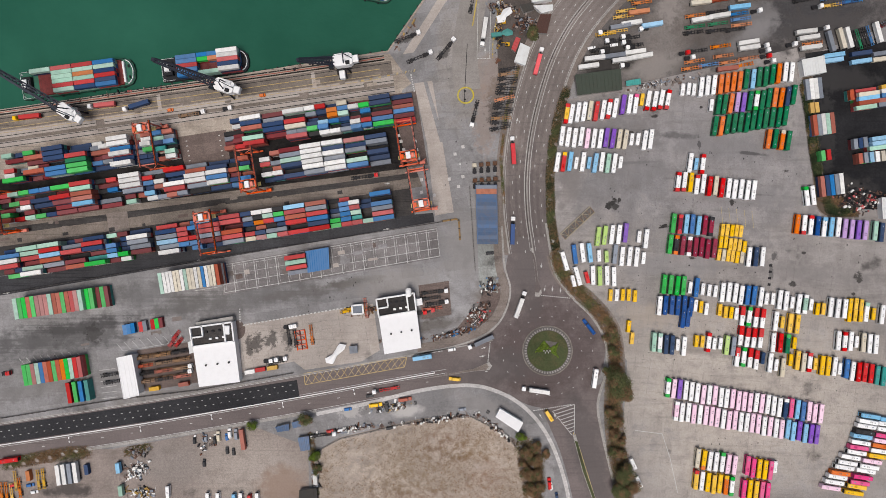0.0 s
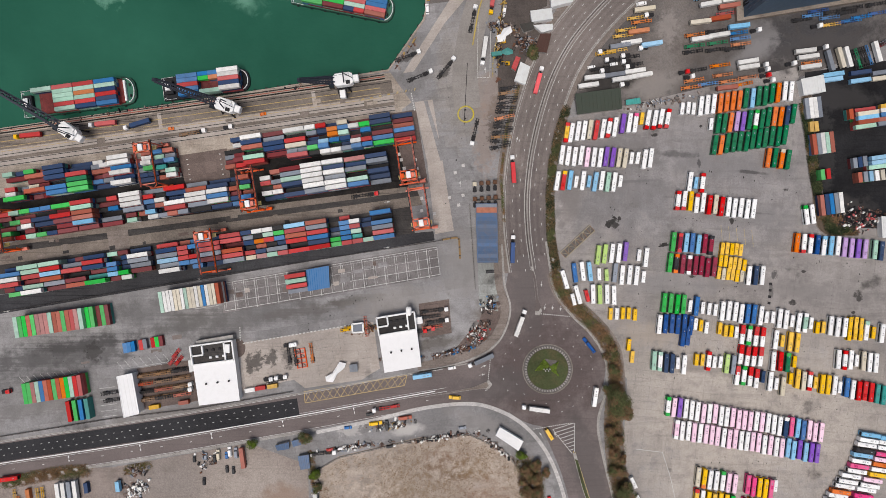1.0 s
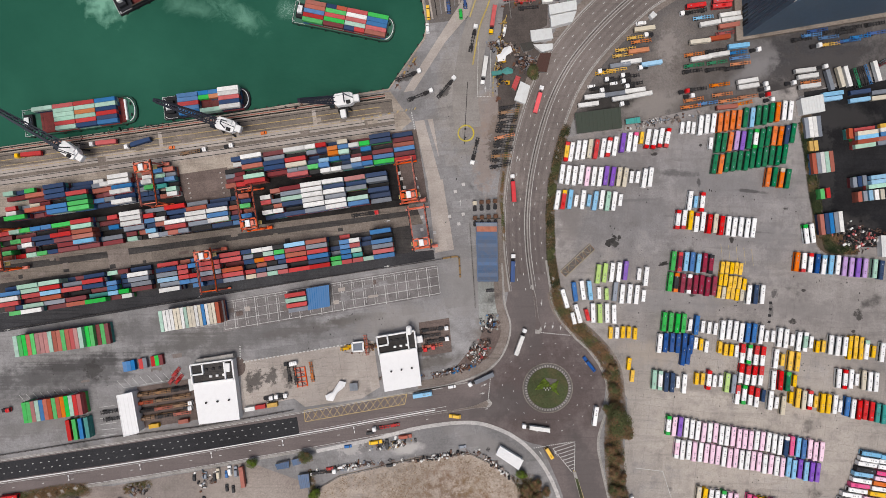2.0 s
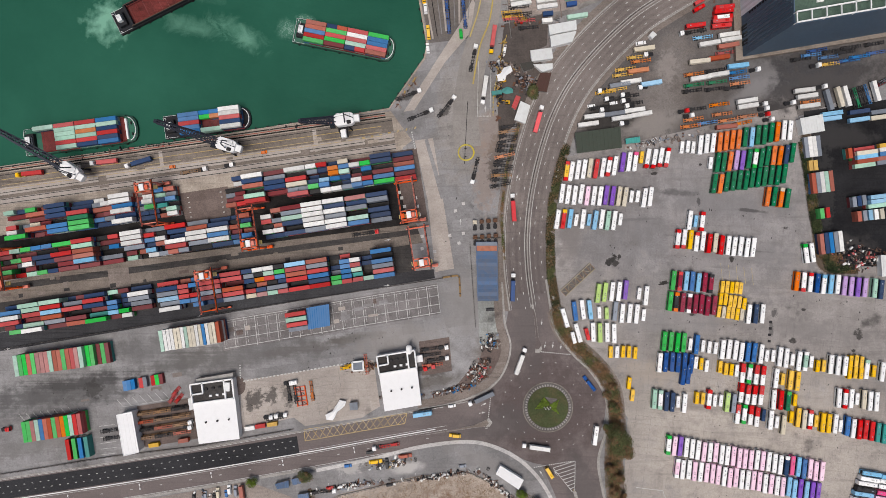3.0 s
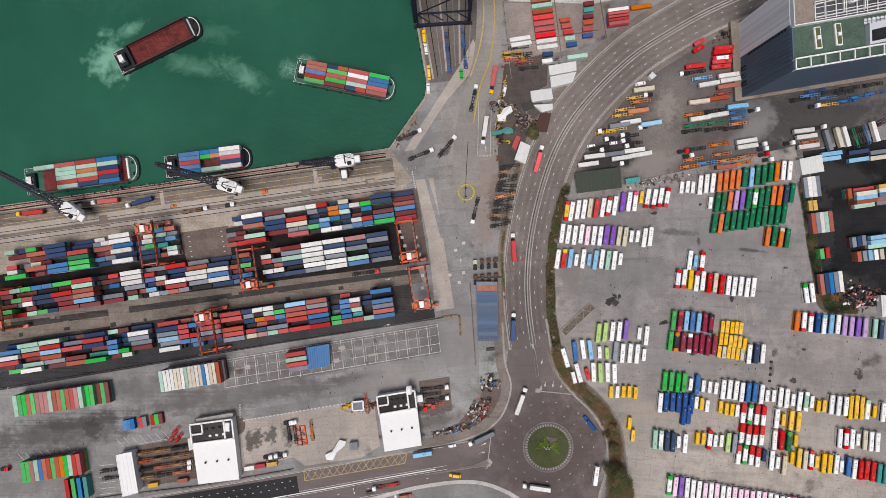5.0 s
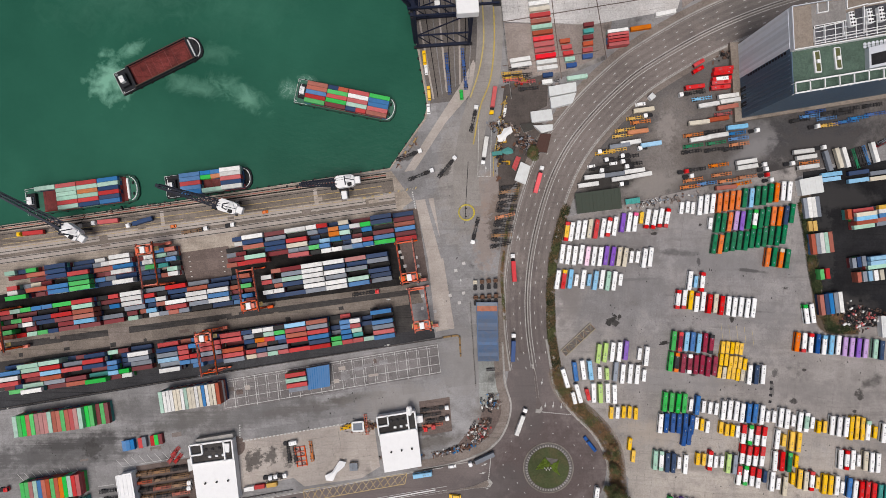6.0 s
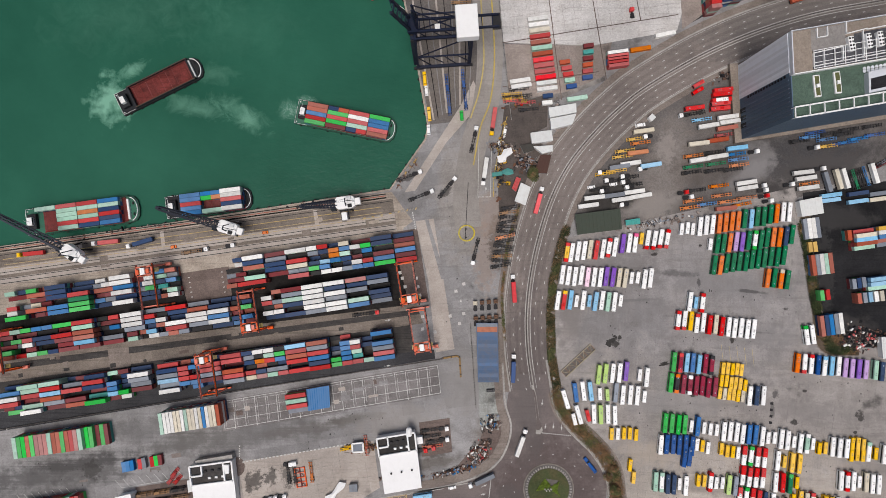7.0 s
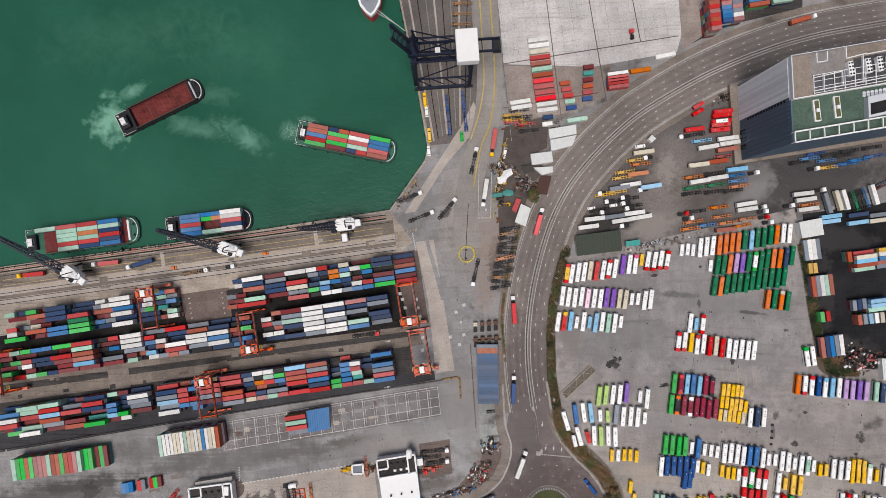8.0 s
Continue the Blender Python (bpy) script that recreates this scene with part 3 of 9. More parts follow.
# ---- the large structure: land, water, quay, roads ----
COAST = [(-266.8, 87.6), (-33.3, 124.3), (-20.5, 142.7), (-12.4, 154.3), (-10.7, 161.8), (-16.2, 193.2), (-28.8, 255.0)]
FAR = 2600.0
_w = lerp(COAST[0], COAST[1], -FAR / 230)
_nn = lerp(COAST[-2], COAST[-1], FAR / 62)
sheet("ground", [_w] + COAST + [_nn, (FAR, _nn[1]), (FAR, -FAR), (_w[0], -FAR)], 0.0, GROUND,
      "grey weathered asphalt ground of the container port", "ground", 5.0)
sheet("water", [(-6000, -6000), (6000, -6000), (6000, 6000), (-6000, 6000)], -2.2, WATER, "calm green harbour water with foam streaks", "water", 1.0)


def patch(name, pts, z, mat, label, category="pavement"):
    return sheet(name, pts, z, mat, label, category, 0.2)


# quay apron and yard surfaces
patch("pavement_quay", [(-270.8, 88.8), (-32.1, 122.7), (-19.3, 105.1), (-24.7, 101.1), (-271.1, 65.0)], 0.02, APRON, "stained brown concrete quay apron with rail strips")
for d0, d1, mat, word in ((-4.2, -12.8, QUAYLANE, "dark brown truck lanes of the quay"), (-13.2, -17.4, SLAB, "pale concrete rail strip of the quay"), (-17.4, -19.4, QUAYLANE, "oil-brown strip of the quay"), (-19.4, -23.0, SLAB, "pale concrete strip beside the stacks")):
    s = Shape()
    ribbon(s, [(-270.8, 88.8), (-32.1, 122.7)], d0, d1, -0.1, 0.03)
    thing("pavement_quay_lane", s, mat, label=word, category="pavement", kind="structure")
patch("pavement_stack_apron", [(-271.1, 65.7), (-24.7, 101.7), (-28.8, 83.7), (-271.4, 45.8)], 0.012, APRON, "tan streaked concrete between quay and stacks")
patch("pavement_hut_yard", [(35.5, 174.6), (61.6, 181.5), (61.0, 162.0), (51.5, 157.6), (64.3, 145.7), (53.2, 132.1), (40.6, 113.4), (32.5, 104.9), (31.1, 138.8)], 0.05, paving("oily_black_earth", (0.092, 0.078, 0.071), 0.3, 0.6, (0.05, 0.044, 0.042), 0.2, 0.3, grain=0.4), "dark muddy ground between huts and scrap")
# the shade in the gaps of the stacks is partly in this colour
patch("pavement_lane_north", [(-271.4, 47.2), (-28.8, 85.4), (-20.7, 55.2), (-129.9, 37.4), (-271.8, 17.9)], 0.025, LANE, "oily asphalt blackened for the shade between container stacks")
patch("pavement_lane_middle", [(-271.8, 22.3), (-17.0, 55.6), (-12.7, 44.1), (-272.0, 7.1)], 0.045, QUAYLANE, "streaked brown truck lane between container blocks")
patch("pavement_lane_middle_dark", [(-271.8, 17.9), (-16.0, 52.5), (-15.0, 49.5), (-271.9, 13.8)], 0.06, WORN, "dark tyre-blackened wheel lane", "pavement")
patch("pavement_block_south", [(-272.0, 8.8), (-20.4, 44.1), (-17.1, 25.3), (-272.3, -10.5)], 0.03, WORN, "dark asphalt under the southern container block")
patch("pavement_lane_south", [(-272.3, -10.8), (-20.4, 27.0), (-6.4, 28.4), (-5.6, 23.0), (-272.4, -22.3)], 0.05, LANEGREY, "black truck lane south of the stacks")
patch("pavement_slab_cross", [(-17.7, 105.1), (-6.9, 106.7), (5.9, 28.7), (-5.3, 26.7), (-10.0, 69.3)], 0.05, SLAB, "pale concrete slab crossing at the block ends")
patch("pavement_block_end", [(-32.1, 98.4), (-16.7, 100.7), (-9.6, 56.9), (-21.4, 55.2)], 0.04, BROWNYARD, "brown oil-stained paving at the block's end")
patch("pavement_block_gap", [(-159.2, 73.3), (-129.6, 77.7), (-127.1, 57.6), (-153.4, 53.6)], 0.045, BROWNYARD, "brown paving between container blocks")
patch("pavement_slab_mark", [(-12.0, 105.7), (-9.9, 106.1), (0.5, 71.0), (-2.2, 70.3)], 0.06, GROUND, "grey strip on the pale slab")
patch("pavement_aisle", [(-201.5, 28.0), (-189.0, 29.4), (-187.4, 17.9), (-199.9, 15.9)], 0.075, VERGE, "tan concrete cross aisle")
patch("pavement_workshop", [(-122.0, -38.6), (-42.4, -26.0), (-38.4, -53.8), (-49.3, -60.6), (-83.2, -65.7), (-89.9, -60.6), (-121.1, -67.4)], 0.04, SLAB, "pale stained concrete workshop yard")
patch("pavement_gate_wedge", [(-24.4, 122.3), (-18.0, 123.4), (0.6, 152.3), (16.8, 171.1), (19.1, 184.8), (16.8, 189.9), (9.0, 174.5)], 0.048, SLAB, "pale wedge of concrete by the quay corner")
patch("pavement_gate_grey", [(-0.1, 138.0), (17.6, 137.1), (17.0, 101.4), (-17.9, 106.4), (-16.3, 123.4)], 0.035, GROUND, "darker grey asphalt junction")
patch("pavement_north_quay", [(-27.8, 255.0), (19.0, 255.1), (20.8, 231.0), (20.2, 179.6), (14.8, 166.0), (-9.0, 163.2), (-14.9, 193.2)], 0.03, DIRT, "brown worn quay under the gantry crane")
patch("pavement_north_terminal", [(30.9, 255.1), (140.1, 255.4), (142.0, 230.6), (139.2, 220.3), (89.5, 211.3), (34.4, 212.5)], 0.04, PALE, "bleached white concrete of the northern terminal")
patch("pavement_north_brown", [(35.4, 213.2), (90.9, 220.9), (96.3, 190.1), (71.8, 179.8), (39.6, 166.1)], 0.03, DIRT, "brown patched concrete beside the terminal")
patch("pavement_north_floor", [(35.4, 211.8), (89.3, 210.8), (100.0, 213.2), (96.0, 193.0), (72.5, 183.0), (38.6, 178.0)], 0.036, EARTH, "worn tan concrete of the terminal edge")
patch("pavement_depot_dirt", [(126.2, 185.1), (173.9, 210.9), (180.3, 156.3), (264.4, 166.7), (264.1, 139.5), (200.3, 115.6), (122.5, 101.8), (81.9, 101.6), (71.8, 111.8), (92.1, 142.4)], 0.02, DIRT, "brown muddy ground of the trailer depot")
LOT_EDGE = [(58.9, -33.4), (67.3, -3.0), (62.8, 10.5), (60.8, 22.3), (61.3, 54.2), (68.6, 94.4), (209.0, 126.0), (214.9, 104.3), (217.0, 84.0), (219.0, 66.0), (222.0, 44.1), (225.2, 30.7), (307.6, 29.0), (311.8, -217.9), (110.7, -218.2), (106.7, -115.1), (109.8, -60.5), (92.7, -33.4), (77.4, -19.9)]
patch("pavement_coach_park", LOT_EDGE, 0.03, LOT, "grey-brown concrete of the coach park with oil spots")
patch("pavement_black_yard", [(214.0, 122.7), (305.7, 135.9), (307.5, 31.4), (223.5, 30.0), (217.2, 84.0)], 0.04, COAL, "black tarmac container yard")
patch("pavement_scrub_lot", [(-76.6, -115.2), (-63.0, -106.6), (-15.5, -95.3), (15.1, -92.9), (33.7, -101.4), (47.3, -115.1), (61.0, -149.3), (68.1, -218.2), (-77.0, -218.4)], 0.03, SCRUB, "fenced lot of bare earth and dry scrub", "ground")
patch("pavement_breaker_yard", [(-273.8, -115.3), (-199.0, -113.5), (-117.3, -98.8), (-81.7, -111.8), (-78.7, -218.4), (-275.4, -218.6)], 0.025, EARTH, "brown earth yard of vehicle breakers", "ground")

# dark patch that paints the shaded ground north-east of the box stack
patch("pavement_bend_dark", [(141.6, 221.7), (168.9, 236.2), (215.0, 247.3), (215.1, 255.6), (174.2, 255.5), (170.0, 241.7)], 0.03, WORN, "dark asphalt patch for the shade beside the stacked boxes")
patch("pavement_bend_slab", [(141.1, 255.4), (157.8, 255.4), (155.6, 230.7), (142.3, 221.0)], 0.045, EARTH, "brown stained slab beside the terminal")
# joints between the slabs of the coach park and the terminal, repaired patches of the lanes
JOINT = paving("dirty_slab_joint", (0.205, 0.186, 0.177), 0.3, 0.5, (0.09, 0.08, 0.075), 0.0, 0.0, cracks=0.0)


def slab_joints(edge, turn, step_u, step_v, z, wide, skip, seed, label):
    """Open joints along a slab grid inside an outline, with stretches that are filled or worn away."""
    s, r = Shape(), random.Random(seed)
    c, k = math.cos(radians(turn)), math.sin(radians(turn))
    us, vs = [p[0] * c + p[1] * k for p in edge], [p[1] * c - p[0] * k for p in edge]
    for su, sv, along_u in ((step_u, step_v, True), (step_v, step_u, False)):
        lo, hi = (min(vs), max(vs)) if along_u else (min(us), max(us))
        a0, a1 = (min(us), max(us)) if along_u else (min(vs), max(vs))
        for i in range(int((hi - lo) / sv)):
            o, faint = lo + sv * (i + 0.5), r.random() < skip
            for j in range(int((a1 - a0) / su)):
                if faint and r.random() < 0.75 or r.random() < 0.12:
                    continue
                a, b = a0 + su * j, a0 + su * (j + 1)
                p, q = ((a, o), (b, o)) if along_u else ((o, a), (o, b))
                p, q = (p[0] * c - p[1] * k, p[0] * k + p[1] * c), (q[0] * c - q[1] * k, q[0] * k + q[1] * c)
                if inside(*p, edge) and inside(*q, edge):
                    w = wide * r.uniform(0.5, 1.3)
                    ribbon(s, [p, q], w / 2, -w / 2, z - 0.05, z)
    thing("trim_slab_joint", s, JOINT, label=label, category="slab joint", kind="structure")


slab_joints(LOT_EDGE, -7, 4.6, 4.6, 0.0345, 0.085, 0.6, 3, "dirty joints between the concrete slabs of the coach park")
slab_joints([(30.9, 255.1), (140.1, 255.4), (142.0, 230.6), (139.2, 220.3), (89.5, 211.3), (34.4, 212.5)], 9, 7.0, 7.0, 0.0445, 0.10, 0.5, 4, "dirty joints between the terminal's pale slabs")
slab_joints([(-270.8, 84.0), (-32.1, 118.0), (-24.7, 101.7), (-271.1, 66.0)], 8.1, 6.0, 6.0, 0.036, 0.10, 0.5, 5, "dirty joints between the quay slabs")
slab_joints([(-122.0, -38.6), (-42.4, -26.0), (-38.4, -53.8), (-49.3, -60.6), (-83.2, -65.7), (-89.9, -60.6), (-121.1, -67.4)], 9, 5.0, 5.0, 0.0445, 0.09, 0.5, 6, "dirty joints between the workshop slabs")
r7 = random.Random(7)
for line, count, mats in (([(-265.0, 14.6), (-30.0, 46.4)], 22, (VERGE, BROWNYARD, QUAYLANE, WORN)), ([(-262.0, 56.0), (-60.0, 86.0)], 6, (APRON, VERGE)), ([(-262.0, 74.0), (-40.0, 108.0)], 14, (APRON, QUAYLANE, VERGE)),
                          ([(-150.0, -12.0), (-20.0, 8.0)], 16, (SLAB, GROUND, TRACK, BROWNYARD)), ([(-250.0, -58.0), (-140.0, -36.0)], 12, (GROUND, TRACK, SLAB))):
    for n_patch in range(count):
        p = lerp(*line, r7.random())
        u, v, w = r7.uniform(0.8, 3.2), r7.uniform(0.6, 1.6), r7.uniform(-5.5, 5.5)
        thing("pavement_repair", Shape().prism([(-u, -v), (u, -v), (u, v), (-u, v)], -0.1, 0.0), r7.choice(mats), (p[0], p[1] + w), 0.0775 + 0.0005 * n_patch, 8.9, "rectangular repair patch in the paving", "pavement", "", "structure")
patch("pavement_trailer_yard", [(-15.2, -15.0), (3.0, -12.2), (4.6, -32.4), (-13.2, -35.4)], 0.045, BROWNYARD, "rust-stained ground under parked trailers")
patch("pavement_chassis_yard", [(-184.0, -54.0), (-149.5, -48.4), (-147.6, -73.4), (-180.0, -78.6)], 0.07, BROWNYARD, "dark rust-stained ground under stacked chassis")
# painted parking ticks of the open yard
s = Shape()
for a, b, n, dx, dy in (((-254.7, -59.0), (-221.0, -54.2), 9, 4.2, -4.4), ((-190.2, -55.6), (-162.7, -49.8), 9, 4.2, -4.4), ((-206.6, -66.1), (-205.4, -83.2), 6, 9.5, 1.2), ((-153.8, -3.0), (-148.9, -18.2), 5, 14, 2.2)):
    for i in range(n):
        p = lerp(a, b, i / (n - 1))
        ribbon(s, [p, (p[0] + dx, p[1] + dy)], 0.11, -0.11, 0.02, 0.05)
thing("trim_parking_ticks", s, LINE, label="thin white parking ticks on the yard", category="road marking", kind="structure")

# dual carriageway that curves round from the north-east to the roundabout
MEDIAN = smooth([(330.7, 250.7), (265.3, 238.5), (225.0, 230.9), (191.0, 220.8), (156.9, 206.4), (122.8, 186.8), (105.8, 173.8), (88.8, 157.0), (74.5, 138.9),
                 (64.3, 119.2), (56.9, 96.5), (51.8, 72.8), (49.5, 49.2), (50.2, 27.4), (53.2, 5.6)])
CENTRE, RING = (62.0, -54.1), 34.5
s = Shape()
ribbon(s, MEDIAN, 12.4, -13.9, -0.2, 0.06)
thing("road_viaduct_bend", s, BEND, label="grey asphalt dual carriageway with dashed lanes", category="road", kind="structure")
# western road to the roundabout
WEST = smooth([(-403.6, -131.8), (-267.0, -111.2), (-176.7, -97.5), (-86.6, -82.1), (-35.8, -72.8), (15.0, -64.0), (32.0, -60.6)])
s = Shape()
ribbon(s, WEST, 12.8, -9.6, -0.2, 0.065)
thing("road_west", s, ROAD, label="grey asphalt main road with a white median line", category="road", kind="structure")
s = Shape()
ribbon(s, smooth([(-403.5, -125.7), (-266.9, -105.0), (-176.6, -91.3), (-87.3, -77.0)]), 5.3, -5.3, -0.2, 0.085)
thing("road_new_surface", s, BLACKTOP, label="freshly laid black asphalt lanes", category="road", kind="structure")
# roundabout
s = Shape()
s.prism([(CENTRE[0] + RING * math.cos(a), CENTRE[1] + RING * math.sin(a)) for a in (math.tau * i / 72 for i in range(72))], -0.2, 0.075)
thing("road_roundabout", s, ROAD, label="round asphalt carriageway of the roundabout", category="road", kind="structure")
patch("road_roundabout_mouth_north", [(35.2, -13.1), (40.2, 13.9), (60.5, 13.9), (69.0, -9.7), (87.6, -30.0), (38.7, -43.6)], 0.07, ROAD, "asphalt mouth of the northern road", "road")
patch("road_roundabout_mouth_west", [(-15.4, -55.5), (25.2, -45.3), (40.3, -33.4), (38.8, -81.0), (18.4, -74.2), (-15.4, -78.3)], 0.072, ROAD, "asphalt mouth of the western road", "road")
patch("road_roundabout_mouth_south", [(82.0, -80.0), (94.0, -74.0), (96.0, -69.5), (91.8, -86.1), (94.5, -104.8), (101.0, -132.2), (93.0, -118.0), (84.0, -92.0)], 0.0715, ROAD, "asphalt mouth of the southern road", "road")
SOUTH = smooth([(67.5, -77.6), (76.1, -96.3), (83.6, -115.1), (90.6, -142.4), (98.6, -183.7), (104.1, -252.8)])
s = Shape()
ribbon(s, SOUTH, 13.5, -13.0, -0.2, 0.068)
thing("road_south", s, ROAD, label="grey asphalt southern approach road", category="road", kind="structure")
SERVICE = smooth([(-80.6, -101.5), (-71.5, -99.5), (-42.6, -93.0), (-13.8, -86.5), (15.1, -84.4), (37.1, -92.2), (54.1, -111.7), (66.1, -135.6), (73.0, -169.9)])
s = Shape()
ribbon(s, SERVICE, 7.5, -7.0, -0.2, 0.045)
thing("road_service", s, GROUND, label="dusty grey service road", category="road", kind="structure")
s = Shape()
ribbon(s, smooth([(14.3, 101.4), (12.8, 121.8), (16.9, 149.0), (24.9, 178.0), (26.9, 210.4), (24.1, 237.9), (22.4, 265.4)]), 8.0, -7.5, -0.2, 0.055)
thing("road_port_gate", s, PORTROAD, label="pale grey port access road", category="road", kind="structure")

# dirty gutters and faint wheel tracks of the bend
for d, wide, mat, word in ((1.45, 0.4, KERB, "worn pale strip beside the median"), (-1.45, 0.4, KERB, "worn pale strip beside the median"), (-0.72, 0.3, WORN, "dirty gutter beside the median"),
                           (2.9, 1.5, TRACK, "faint wheel-polished track"), (6.2, 1.7, TRACK, "faint wheel-polished track"), (10.2, 1.5, TRACK, "faint wheel-polished track"), (-3.1, 1.5, TRACK, "faint wheel-polished track"), (-6.6, 1.7, TRACK, "faint wheel-polished track"), (-10.8, 1.5, TRACK, "faint wheel-polished track")):
    s = Shape()
    ribbon(s, MEDIAN, d + wide / 2, d - wide / 2, 0.0, 0.0645 if mat is TRACK else 0.0655)
    thing("trim_road_strip", s, mat, label=word, category="road", kind="structure")
# bare earth verges of the bend
for d0, d1 in ((-14.6, -18.6), (16.2, 13.0)):
    s = Shape()
    ribbon(s, MEDIAN, d0 if d0 > 0 else d0, d1, -0.2, 0.1)
    thing("pavement_verge", s, VERGE, label="brown earth verge beside the bend", category="verge", kind="structure")

for name, line, wide in (("pavement_scrub_strip", [(66.9, 3.8), (69.3, -5.0), (75.4, -13.8), (85.6, -23.9), (94.1, -32.7), (100.2, -42.6), (102.3, -53.8), (103.0, -67.3), (101.5, -87.8), (103.3, -111.6), (108.6, -142.4), (115.6, -183.7)], 5.6),
                         ("pavement_scrub_strip", [(215.2, 111.0), (217.5, 84.3), (219.7, 67.6), (221.9, 54.2), (226.2, 30.7), (247.1, 28.7)], 3.2)):
    s = Shape()
    ribbon(s, smooth(line), wide, -wide, -0.2, 0.12)
    thing(name, s, VERGE, label="dusty earth strip beside the scrub", category="verge", kind="structure")
    s = Shape()
    ribbon(s, smooth(line), 2.6, -2.6, -0.2, 0.13)
    thing(name, s, LITTER, label="dark leaf litter under scrub", category="verge", kind="structure")

# kerbs
def kerb(line, d, wide=0.9, mat=KERB, high=0.17):
    s = Shape()
    ribbon(s, line, d + wide / 2, d - wide / 2, -0.2, high)
    thing("kerb", s, mat, label="raised pale concrete kerb along the road", category="kerb", kind="structure")


kerb(MEDIAN, 12.6, 0.9)
kerb(MEDIAN, -14.2, 0.9)
kerb(MEDIAN, 0, 0.6, KERB, 0.3)
kerb(WEST, 13.1, 0.6)
kerb([p for p in WEST if p[0] < -72], -10.2, 1.6)
kerb(smooth([(-403.6, -131.8), (-267.0, -111.2), (-176.7, -97.5), (-86.6, -82.1), (-35.8, -72.8), (-5.3, -67.4)]), 0, 0.5, WHITE, 0.35)
kerb(smooth([(-76.5, -92.3), (-42.6, -85.1), (-13.7, -77.9), (15.0, -74.9), (33.7, -79.3), (49.0, -88.8), (60.9, -103.1), (69.4, -121.9), (75.6, -145.9), (81.6, -183.7)]), 0, 2.2, PALE, 0.22)
kerb(smooth([(60.8, 22.3), (62.8, 10.2), (65.2, -4.3), (71.0, -15.2), (78.1, -23.6), (87.0, -32.1), (94.8, -43.9), (97.9, -55.8), (96.6, -69.0), (92.3, -86.1), (95.1, -104.8), (101.7, -132.2)]), 0, 1.5)
kerb(smooth([(-15.4, -55.8), (4.9, -51.8), (21.8, -46.0), (31.9, -38.5), (37.6, -28.4), (39.6, -16.5), (36.2, -3.0), (34.5, 20.6)]), 0, 1.1)
s = Shape()
ribbon(s, smooth([(-15.4, -55.8), (4.9, -51.8), (21.8, -46.0), (31.9, -38.5), (37.6, -28.4), (39.6, -16.5), (36.2, -3.0), (34.5, 20.6)]), 5.6, 0.9, -0.2, 0.118)
thing("pavement_verge", s, VERGE, label="brown dusty verge outside the kerb", category="verge", kind="structure")


def ring_shape(r0, r1, z0, z1, n=64):
    s = Shape()
    v = [(r * math.cos(math.tau * i / n), r * math.sin(math.tau * i / n), z) for r, z in ((r0, z0), (r0, z1), (r1, z1), (r1, z0)) for i in range(n)]
    return s.add(v, [(k * n + i, k * n + (i + 1) % n, ((k + 1) % 4) * n + (i + 1) % n, ((k + 1) % 4) * n + i)[::-1] for k in range(4) for i in range(n)])


OLDKERB = paving("mossy_old_kerb", (0.205, 0.185, 0.162), 0.3, 0.6, (0.10, 0.085, 0.07), 0.1, 0.1)
island = thing("traffic_island", ring_shape(14.5, 15.1, 0, 0.28), OLDKERB, CENTRE, 0, 0, "round planted traffic island with a stone ring", "traffic island")
part("lawn", Shape().prism([(12.2 * math.cos(math.tau * i / 48), 12.2 * math.sin(math.tau * i / 48)) for i in range(48)], 0, 0.35), GRASS, island, "short mown grass")
part("gravel_ring", ring_shape(12.2, 14.5, 0, 0.22), DIRT, island, "dark gravel ring")
_stone = Shape().soft(-0.38, 0.38, -0.6, 0.6, 0, 0.5, 0.12).mesh("kerb_stone", KERB)
for i in range(52):
    a = math.tau * i / 52
    o = part("kerb_stone", _stone, None, island)
    o.location, o.rotation_euler = (13.1 * math.cos(a), 13.1 * math.sin(a), 0.2), (0, 0, a + 1.57)

# lane dashes and painted lines
_dash = Shape().box(-0.75, 0.75, -0.17, 0.17, 0, 0.015).mesh("lane_dash", LINE)


def dashes(line, d, step, start=0.0, z=0.07, size=1.0):
    holder = thing("trim_lane_line", None, None, label="dashed white lane line painted on asphalt", category="road marking", kind="structure")
    for (x, y), a in along(offset(line, d), step, start):
        o = part("lane_dash", _dash, None, holder)
        o.location, o.rotation_euler, o.scale = (x, y, z), (0, 0, radians(a)), (size, 1, 1)


def stripe(line, d, wide=0.25, mat=LINE, z=0.075, label="painted line on the road", name="trim_line"):
    s = Shape()
    ribbon(s, line, d + wide / 2, d - wide / 2, z - 0.02, z + 0.012)
    thing(name, s, mat, label=label, category="road marking", kind="structure")


for d in (4.2, 8.2, -4.6, -8.6):
    dashes(MEDIAN, d, 9.0, abs(d) % 4, 0.06)
for d in (1.6, 11.8, -1.6, -13.0):
    stripe(MEDIAN, d, 0.15, LINE, 0.07, "thin white edge line of the carriageway")
for d in (4.5, 8.0):
    dashes(smooth([(-403.6, -131.8), (-267.0, -111.2), (-176.7, -97.5), (-87.3, -82.1)]), d, 4.9, d, 0.087, 0.65)
dashes(WEST, -4.6, 18.0, 2, 0.068)
for d in (1.1, 12.4, -1.1, -9.0):
    stripe(smooth([(-403.6, -131.8), (-267.0, -111.2), (-176.7, -97.5), (-86.6, -82.1), (-35.8, -72.8), (1.5, -66.4)]), d, 0.25, LINE, 0.072, "thin white edge line of the road")
